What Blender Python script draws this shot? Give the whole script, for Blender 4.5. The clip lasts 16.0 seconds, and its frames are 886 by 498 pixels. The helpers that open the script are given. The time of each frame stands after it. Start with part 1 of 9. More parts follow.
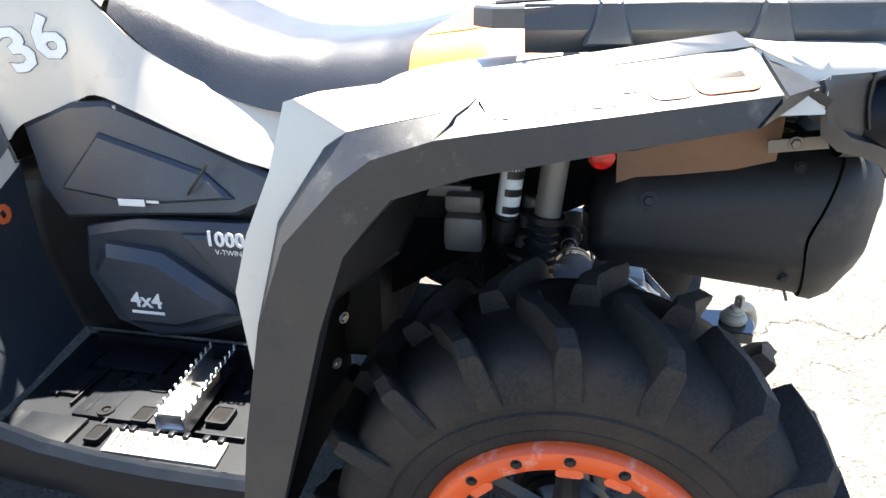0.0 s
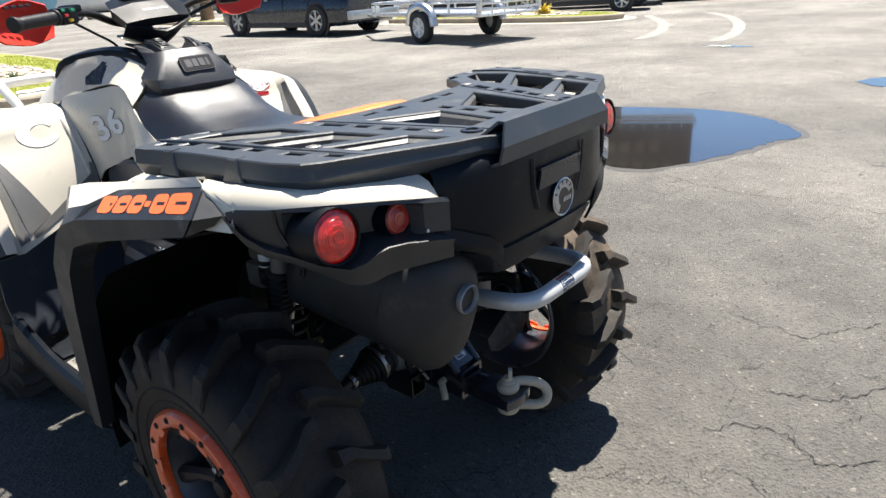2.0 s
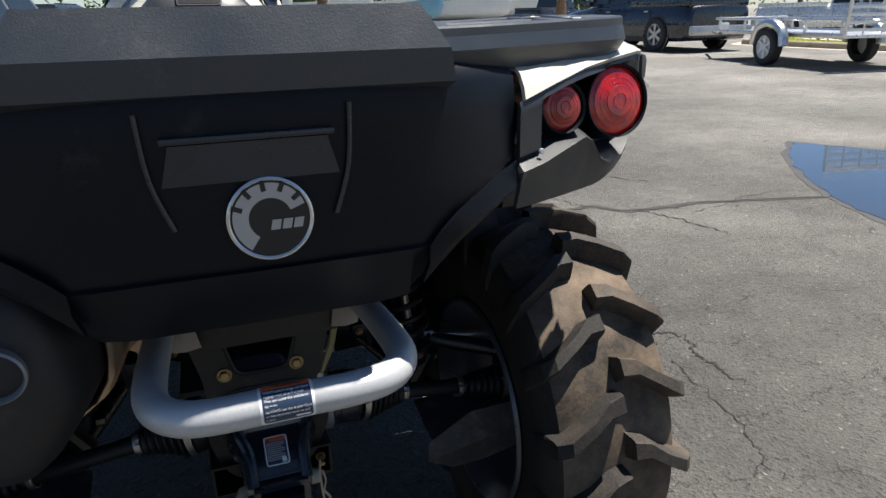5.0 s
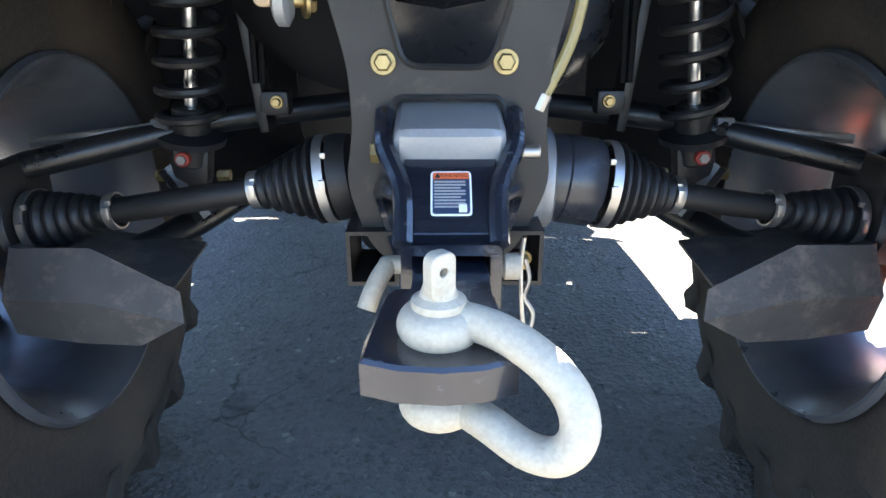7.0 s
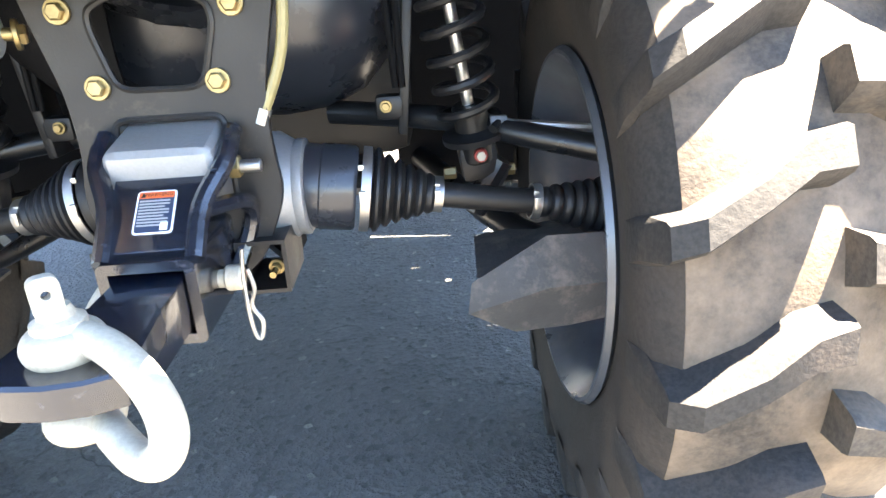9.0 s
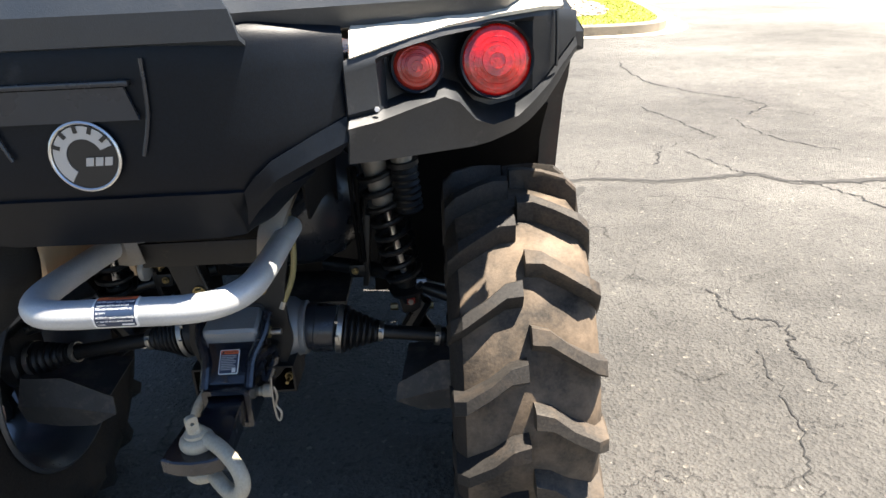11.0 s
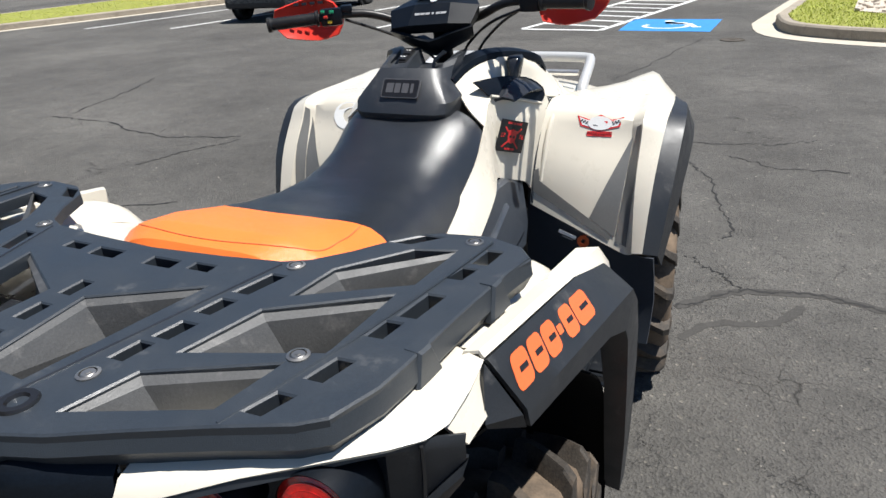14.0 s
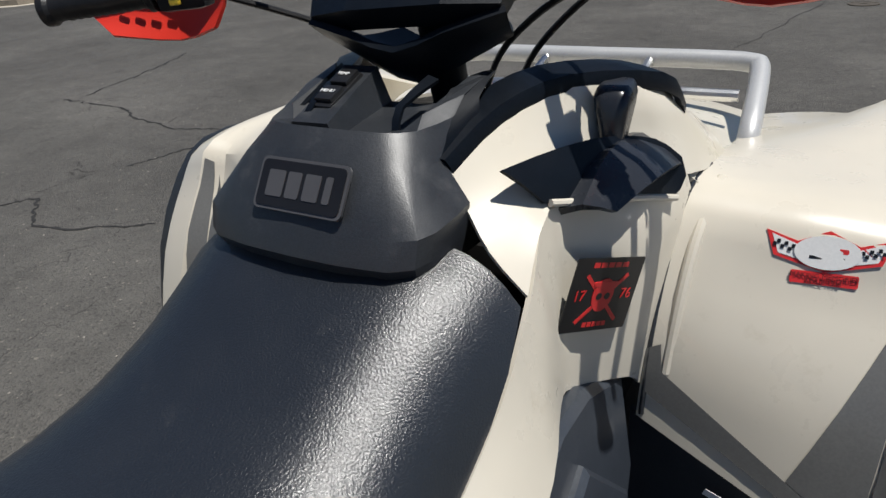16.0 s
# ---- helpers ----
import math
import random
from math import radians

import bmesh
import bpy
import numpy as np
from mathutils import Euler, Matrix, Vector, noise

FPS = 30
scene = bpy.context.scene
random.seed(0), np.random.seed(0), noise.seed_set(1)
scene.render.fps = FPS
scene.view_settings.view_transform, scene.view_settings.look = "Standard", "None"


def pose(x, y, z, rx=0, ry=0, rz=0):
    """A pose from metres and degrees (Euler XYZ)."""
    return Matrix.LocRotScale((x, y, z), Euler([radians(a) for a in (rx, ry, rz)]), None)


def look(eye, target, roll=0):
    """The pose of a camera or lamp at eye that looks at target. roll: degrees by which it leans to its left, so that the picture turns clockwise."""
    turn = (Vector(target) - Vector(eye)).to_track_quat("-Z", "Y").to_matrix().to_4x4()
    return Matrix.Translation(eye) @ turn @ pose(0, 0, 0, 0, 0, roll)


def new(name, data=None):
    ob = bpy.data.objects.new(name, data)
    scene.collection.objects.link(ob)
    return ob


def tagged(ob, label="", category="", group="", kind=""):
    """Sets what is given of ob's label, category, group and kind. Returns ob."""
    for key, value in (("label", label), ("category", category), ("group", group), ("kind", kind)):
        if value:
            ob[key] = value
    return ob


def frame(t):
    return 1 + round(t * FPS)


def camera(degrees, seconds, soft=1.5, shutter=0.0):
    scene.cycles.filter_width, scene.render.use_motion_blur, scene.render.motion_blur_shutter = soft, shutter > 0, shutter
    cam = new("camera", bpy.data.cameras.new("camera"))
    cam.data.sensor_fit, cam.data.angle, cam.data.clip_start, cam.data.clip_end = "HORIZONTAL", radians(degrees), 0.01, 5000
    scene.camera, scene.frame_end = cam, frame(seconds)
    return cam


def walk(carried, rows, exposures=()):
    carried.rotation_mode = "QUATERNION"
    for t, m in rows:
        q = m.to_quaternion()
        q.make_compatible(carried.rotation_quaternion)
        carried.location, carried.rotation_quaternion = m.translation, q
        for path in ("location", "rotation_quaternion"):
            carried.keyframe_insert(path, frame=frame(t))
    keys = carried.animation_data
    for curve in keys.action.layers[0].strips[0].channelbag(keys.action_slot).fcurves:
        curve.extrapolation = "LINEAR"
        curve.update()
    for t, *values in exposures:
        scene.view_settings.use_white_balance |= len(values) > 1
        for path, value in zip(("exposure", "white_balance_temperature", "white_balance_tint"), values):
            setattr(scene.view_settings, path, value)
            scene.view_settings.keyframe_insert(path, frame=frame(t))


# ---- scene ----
cam = camera(67.5, 16.0)
PATH = [
    (0, (-1.267, 0.038, 1.104), (0.516, 0.382, 0.265), -0.3),
    (0.5, (-1.32, -0.208, 1.169), (0.433, 0.264, 0.33), -1.2),
    (1, (-1.253, -0.506, 1.207), (0.42, 0.205, 0.373), -2.7),
    (1.5, (-1.236, -0.857, 1.256), (0.31, 0.123, 0.451), -3.5),
    (2, (-1.073, -1.093, 1.297), (0.312, 0.136, 0.541), -3.6),
    (2.5, (-0.798, -1.309, 1.368), (0.415, 0.119, 0.668), -3.2),
    (3, (-0.611, -1.519, 1.407), (0.52, -0.015, 0.73), -2.4),
    (3.2, (-0.535, -1.552, 1.419), (0.574, -0.027, 0.75), -2.1),
    (5.5, (-0.006, -0.868, 0.895), (0.438, 0.956, 0.206), -0.8),
    (6, (-0.011, -0.763, 0.751), (0.244, 1.085, 0.03), -0.1),
    (6.5, (-0.003, -0.72, 0.663), (0.107, 1.142, -0.059), 0.1),
    (7, (-0.006, -0.69, 0.596), (0.007, 1.178, -0.118), -0.1),
    (7.5, (-0.018, -0.685, 0.578), (-0.06, 1.187, -0.126), -0.6),
    (8, (-0.024, -0.681, 0.581), (-0.091, 1.196, -0.106), -1.9),
    (8.5, (0.083, -0.697, 0.594), (0.053, 1.179, -0.099), -2.8),
    (9, (0.231, -0.716, 0.604), (0.291, 1.149, -0.115), -3.5),
    (9.2, (0.275, -0.731, 0.609), (0.341, 1.136, -0.104), -3.8),
    (11.3, (0.437, -1.227, 1.14), (0.411, 0.608, 0.344), -2.5),
    (11.5, (0.507, -1.262, 1.182), (0.455, 0.572, 0.386), -2.6),
    (12, (0.719, -1.216, 1.236), (0.594, 0.61, 0.428), -2.4),
    (12.5, (0.889, -1.198, 1.335), (0.536, 0.596, 0.526), -3.0),
    (13, (0.965, -1.126, 1.45), (0.395, 0.609, 0.635), -3.0),
    (13.5, (0.874, -0.89, 1.478), (0.157, 0.779, 0.642), -3.3),
    (14, (0.79, -0.676, 1.44), (0.006, 0.956, 0.59), -3.6),
    (14.5, (0.791, -0.482, 1.437), (-0.049, 1.109, 0.565), -4.0),
    (15, (0.672, -0.228, 1.384), (-0.192, 1.339, 0.491), -4.6),
    (15.5, (0.497, 0.099, 1.344), (-0.404, 1.633, 0.431), -4.9),
    (16, (0.406, 0.373, 1.326), (-0.541, 1.873, 0.402), -5.1),
]
walk(
    cam,
    [(t, look(e, g, r)) for t, e, g, r in PATH],
    exposures=[
        (0.0, 3.2, 6850, 11), (0.5, 2.65, 6800, 11), (1.0, 2.15, 6750, 11), (1.5, 1.65, 6850, 10), (2.0, 1.5, 6650, 10), (2.5, 1.25, 6550, 10), (3.2, 1.05, 6500, 10),
        (5.3, 1.05, 6500, 10), (5.5, 1.35, 6550, 10), (6.0, 2.8, 7000, 10), (6.5, 3.75, 6850, 10), (7.0, 4.5, 6750, 10), (7.5, 4.82, 6850, 10), (8.0, 5.0, 7100, 11), (8.5, 5.15, 7350, 11), (9.2, 5.35, 7500, 12), (10.0, 3.3, 7200, 11), (11.3, 2.2, 6950, 11), (12.0, 1.58, 6850, 10),
        (12.5, 1.25, 6650, 10), (13.0, 1.10, 6450, 10), (13.5, 0.93, 6300, 10), (14.0, 0.80, 6250, 10), (15.0, 0.34, 6200, 10), (15.5, 0.16, 6250, 10), (16.0, 0.12, 6300, 10),
    ],
)

from mathutils.bvhtree import BVHTree

# ---------------------------------------------------------------- light
SUN_TO = Vector((0.35, 0.04, 1.0)).normalized()
world = bpy.data.worlds.new("sky")
scene.world = world
world.use_nodes = True
wn = world.node_tree
sky = wn.nodes.new("ShaderNodeTexSky")
sky.sky_type = "NISHITA"
sky.sun_disc = False
sky.sun_elevation = math.asin(SUN_TO.z)
sky.sun_rotation = math.atan2(SUN_TO.x, SUN_TO.y)
sky.altitude = 1500
sky.air_density = 1.0
sky.dust_density = 0.1
sky.ozone_density = 5.0
wn.links.new(sky.outputs[0], wn.nodes["Background"].inputs[0])
wn.nodes["Background"].inputs[1].default_value = 0.05
sun_data = bpy.data.lights.new("sun", "SUN")
sun_data.energy, sun_data.angle, sun_data.color = 5.0, radians(0.6), (1.0, 0.955, 0.88)
sun = new("sun", sun_data)
sun.matrix_world = look(SUN_TO * 30, (0, 0, 0))


# ---------------------------------------------------------------- materials
def material(name, color, rough=0.5, metal=0.0, spec=0.5, coat=0.0, var=0.0, var_scale=8.0, grain=0.0, grain_scale=300.0,
             bump=0.0, bump_scale=400.0, dirt=None, dirt_amount=0.0, dirt_scale=6.0, rough_var=0.0, sheen=0.0):
    """A surface with colour variation at two scales, optional dirt, grain and fine relief, all in object space metres."""
    m = bpy.data.materials.new(name)
    m.use_nodes = True
    nt = m.node_tree
    b = nt.nodes["Principled BSDF"]
    b.inputs["Roughness"].default_value = rough
    b.inputs["Metallic"].default_value = metal
    b.inputs["Specular IOR Level"].default_value = spec
    b.inputs["Coat Weight"].default_value = coat
    b.inputs["Coat Roughness"].default_value = 0.08
    tc = nt.nodes.new("ShaderNodeTexCoord")

    def noise_node(scale, detail=4.0, r=0.6):
        n = nt.nodes.new("ShaderNodeTexNoise")
        n.inputs["Scale"].default_value = scale
        n.inputs["Detail"].default_value = detail
        n.inputs["Roughness"].default_value = r
        nt.links.new(tc.outputs["Object"], n.inputs["Vector"])
        return n

    def ramp(src, lo, hi):
        r = nt.nodes.new("ShaderNodeMapRange")
        r.inputs["From Min"].default_value, r.inputs["From Max"].default_value = lo, hi
        nt.links.new(src, r.inputs["Value"])
        return r.outputs["Result"]

    def mix(fac, a, c, mode="MIX"):
        x = nt.nodes.new("ShaderNodeMix")
        x.data_type, x.blend_type = "RGBA", mode
        if isinstance(fac, float):
            x.inputs[0].default_value = fac
        else:
            nt.links.new(fac, x.inputs[0])
        for sock, val in ((x.inputs[6], a), (x.inputs[7], c)):
            if isinstance(val, tuple):
                sock.default_value = (*val, 1.0)
            else:
                nt.links.new(val, sock)
        return x.outputs[2]

    col = color
    if var:
        n = noise_node(var_scale)
        lo = tuple(c * (1 - var) for c in color)
        hi = tuple(min(1.0, c * (1 + var)) for c in color)
        col = mix(ramp(n.outputs["Fac"], 0.3, 0.7), lo, hi)
    if grain:
        g = noise_node(grain_scale, 2.0)
        dark = tuple(c * (1 - grain) for c in color)
        light = tuple(min(1.0, c * (1 + grain * 1.5)) for c in color)
        gc = mix(ramp(g.outputs["Fac"], 0.35, 0.65), dark, light)
        col = mix(0.5, col, gc)
    if dirt:
        d = noise_node(dirt_scale, 8.0, 0.7)
        f = ramp(d.outputs["Fac"], 0.62 - dirt_amount * 0.4, 0.75)
        sc = nt.nodes.new("ShaderNodeMath")
        sc.operation = "MULTIPLY"
        sc.inputs[1].default_value = min(1.0, 0.35 + dirt_amount)
        nt.links.new(f, sc.inputs[0])
        col = mix(sc.outputs[0], col, dirt)
    if isinstance(col, tuple):
        b.inputs["Base Color"].default_value = (*col, 1.0)
    else:
        nt.links.new(col, b.inputs["Base Color"])
    if rough_var:
        n = noise_node(14.0, 6.0)
        nt.links.new(ramp_out(nt, n.outputs["Fac"], rough - rough_var, rough + rough_var), b.inputs["Roughness"])
    if bump:
        n = noise_node(bump_scale, 3.0)
        bp = nt.nodes.new("ShaderNodeBump")
        bp.inputs["Strength"].default_value = bump
        bp.inputs["Distance"].default_value = 0.002
        nt.links.new(n.outputs["Fac"], bp.inputs["Height"])
        nt.links.new(bp.outputs["Normal"], b.inputs["Normal"])
    return m


def ramp_out(nt, src, lo, hi):
    r = nt.nodes.new("ShaderNodeMapRange")
    r.inputs["From Min"].default_value, r.inputs["From Max"].default_value = 0.3, 0.7
    r.inputs["To Min"].default_value, r.inputs["To Max"].default_value = max(0.02, lo), min(1.0, hi)
    nt.links.new(src, r.inputs["Value"])
    return r.outputs["Result"]


def asphalt_material():
    m = bpy.data.materials.new("asphalt")
    m.use_nodes = True
    nt = m.node_tree
    b = nt.nodes["Principled BSDF"]
    b.inputs["Roughness"].default_value = 0.85
    b.inputs["Specular IOR Level"].default_value = 0.35
    tc = nt.nodes.new("ShaderNodeTexCoord")

    def node(kind, **inputs):
        n = nt.nodes.new(kind)
        for k, v in inputs.items():
            n.inputs[k].default_value = v
        return n

    def cr(src, stops):
        r = nt.nodes.new("ShaderNodeValToRGB")
        while len(r.color_ramp.elements) < len(stops):
            r.color_ramp.elements.new(0.5)
        for e, (p, c) in zip(r.color_ramp.elements, stops):
            e.position, e.color = p, (*c, 1.0)
        nt.links.new(src, r.inputs[0])
        return r.outputs[0]

    def mixc(mode, fac, a, c):
        x = nt.nodes.new("ShaderNodeMix")
        x.data_type, x.blend_type = "RGBA", mode
        x.inputs[0].default_value = fac
        nt.links.new(a, x.inputs[6])
        nt.links.new(c, x.inputs[7])
        return x.outputs[2]

    vec = tc.outputs["Object"]
    big = node("ShaderNodeTexNoise", Scale=0.45, Detail=6.0, Roughness=0.65)
    mid = node("ShaderNodeTexNoise", Scale=6.0, Detail=6.0, Roughness=0.7)
    stones = node("ShaderNodeTexVoronoi", Scale=105.0)
    fine = node("ShaderNodeTexNoise", Scale=260.0, Detail=3.0)
    for n in (big, mid, stones, fine):
        nt.links.new(vec, n.inputs["Vector"])
    base = cr(big.outputs["Fac"], [(0.32, (0.060, 0.0572, 0.0528)), (0.5, (0.088, 0.0840, 0.0775)), (0.70, (0.128, 0.1222, 0.1118))])
    blot = cr(mid.outputs["Fac"], [(0.28, (0.82, 0.82, 0.82)), (0.5, (1.0, 1.0, 1.0)), (0.74, (1.15, 1.145, 1.13))])
    agg = cr(stones.outputs["Color"], [(0.0, (0.50, 0.50, 0.51)), (0.30, (0.96, 0.96, 0.96)), (0.88, (1.12, 1.115, 1.10)), (1.0, (2.5, 2.4, 2.2))])
    col = mixc("MULTIPLY", 1.0, mixc("MULTIPLY", 1.0, base, blot), agg)
    # asphalt colour scaled paler towards the east of the lot
    sep = nt.nodes.new("ShaderNodeSeparateXYZ")
    nt.links.new(vec, sep.inputs[0])
    east = nt.nodes.new("ShaderNodeMath")
    east.operation = "MULTIPLY_ADD"
    east.inputs[1].default_value = 2.5
    nt.links.new(big.outputs["Fac"], east.inputs[0])
    nt.links.new(sep.outputs["X"], east.inputs[2])
    pale = nt.nodes.new("ShaderNodeMapRange")
    pale.inputs["From Min"].default_value, pale.inputs["From Max"].default_value = 2.0, 8.5
    pale.inputs["To Min"].default_value, pale.inputs["To Max"].default_value = 1.06, 2.15
    nt.links.new(east.outputs[0], pale.inputs["Value"])
    lift = nt.nodes.new("ShaderNodeVectorMath")
    lift.operation = "SCALE"
    nt.links.new(col, lift.inputs[0])
    nt.links.new(pale.outputs[0], lift.inputs["Scale"])
    col = lift.outputs[0]
    # fine crazing between the larger cracks
    warp = node("ShaderNodeTexNoise", Scale=3.0, Detail=5.0)
    nt.links.new(vec, warp.inputs["Vector"])
    add = nt.nodes.new("ShaderNodeVectorMath")
    add.operation = "MULTIPLY_ADD"
    add.inputs[1].default_value = (0.35, 0.35, 0.0)
    nt.links.new(warp.outputs["Color"], add.inputs[0])
    nt.links.new(vec, add.inputs[2])
    cell = nt.nodes.new("ShaderNodeTexVoronoi")
    cell.feature = "DISTANCE_TO_EDGE"
    cell.inputs["Scale"].default_value = 4.2
    nt.links.new(add.outputs[0], cell.inputs["Vector"])
    line = cr(cell.outputs["Distance"], [(0.0, (0.30, 0.29, 0.28)), (0.006, (0.72, 0.72, 0.72)), (0.014, (1.0, 1.0, 1.0))])
    patch = node("ShaderNodeTexNoise", Scale=3.2, Detail=5.0)
    nt.links.new(vec, patch.inputs["Vector"])
    where = nt.nodes.new("ShaderNodeMapRange")
    where.inputs["From Min"].default_value, where.inputs["From Max"].default_value = 0.52, 0.60
    nt.links.new(patch.outputs["Fac"], where.inputs["Value"])
    x = nt.nodes.new("ShaderNodeMix")
    x.data_type, x.blend_type = "RGBA", "MULTIPLY"
    nt.links.new(where.outputs[0], x.inputs[0])
    nt.links.new(col, x.inputs[6])
    nt.links.new(line, x.inputs[7])
    nt.links.new(x.outputs[2], b.inputs["Base Color"])
    h = nt.nodes.new("ShaderNodeMath")
    h.operation = "ADD"
    nt.links.new(stones.outputs["Distance"], h.inputs[0])
    nt.links.new(fine.outputs["Fac"], h.inputs[1])
    bp = node("ShaderNodeBump", Strength=0.85, Distance=0.010)
    nt.links.new(h.outputs[0], bp.inputs["Height"])
    nt.links.new(bp.outputs["Normal"], b.inputs["Normal"])
    return m


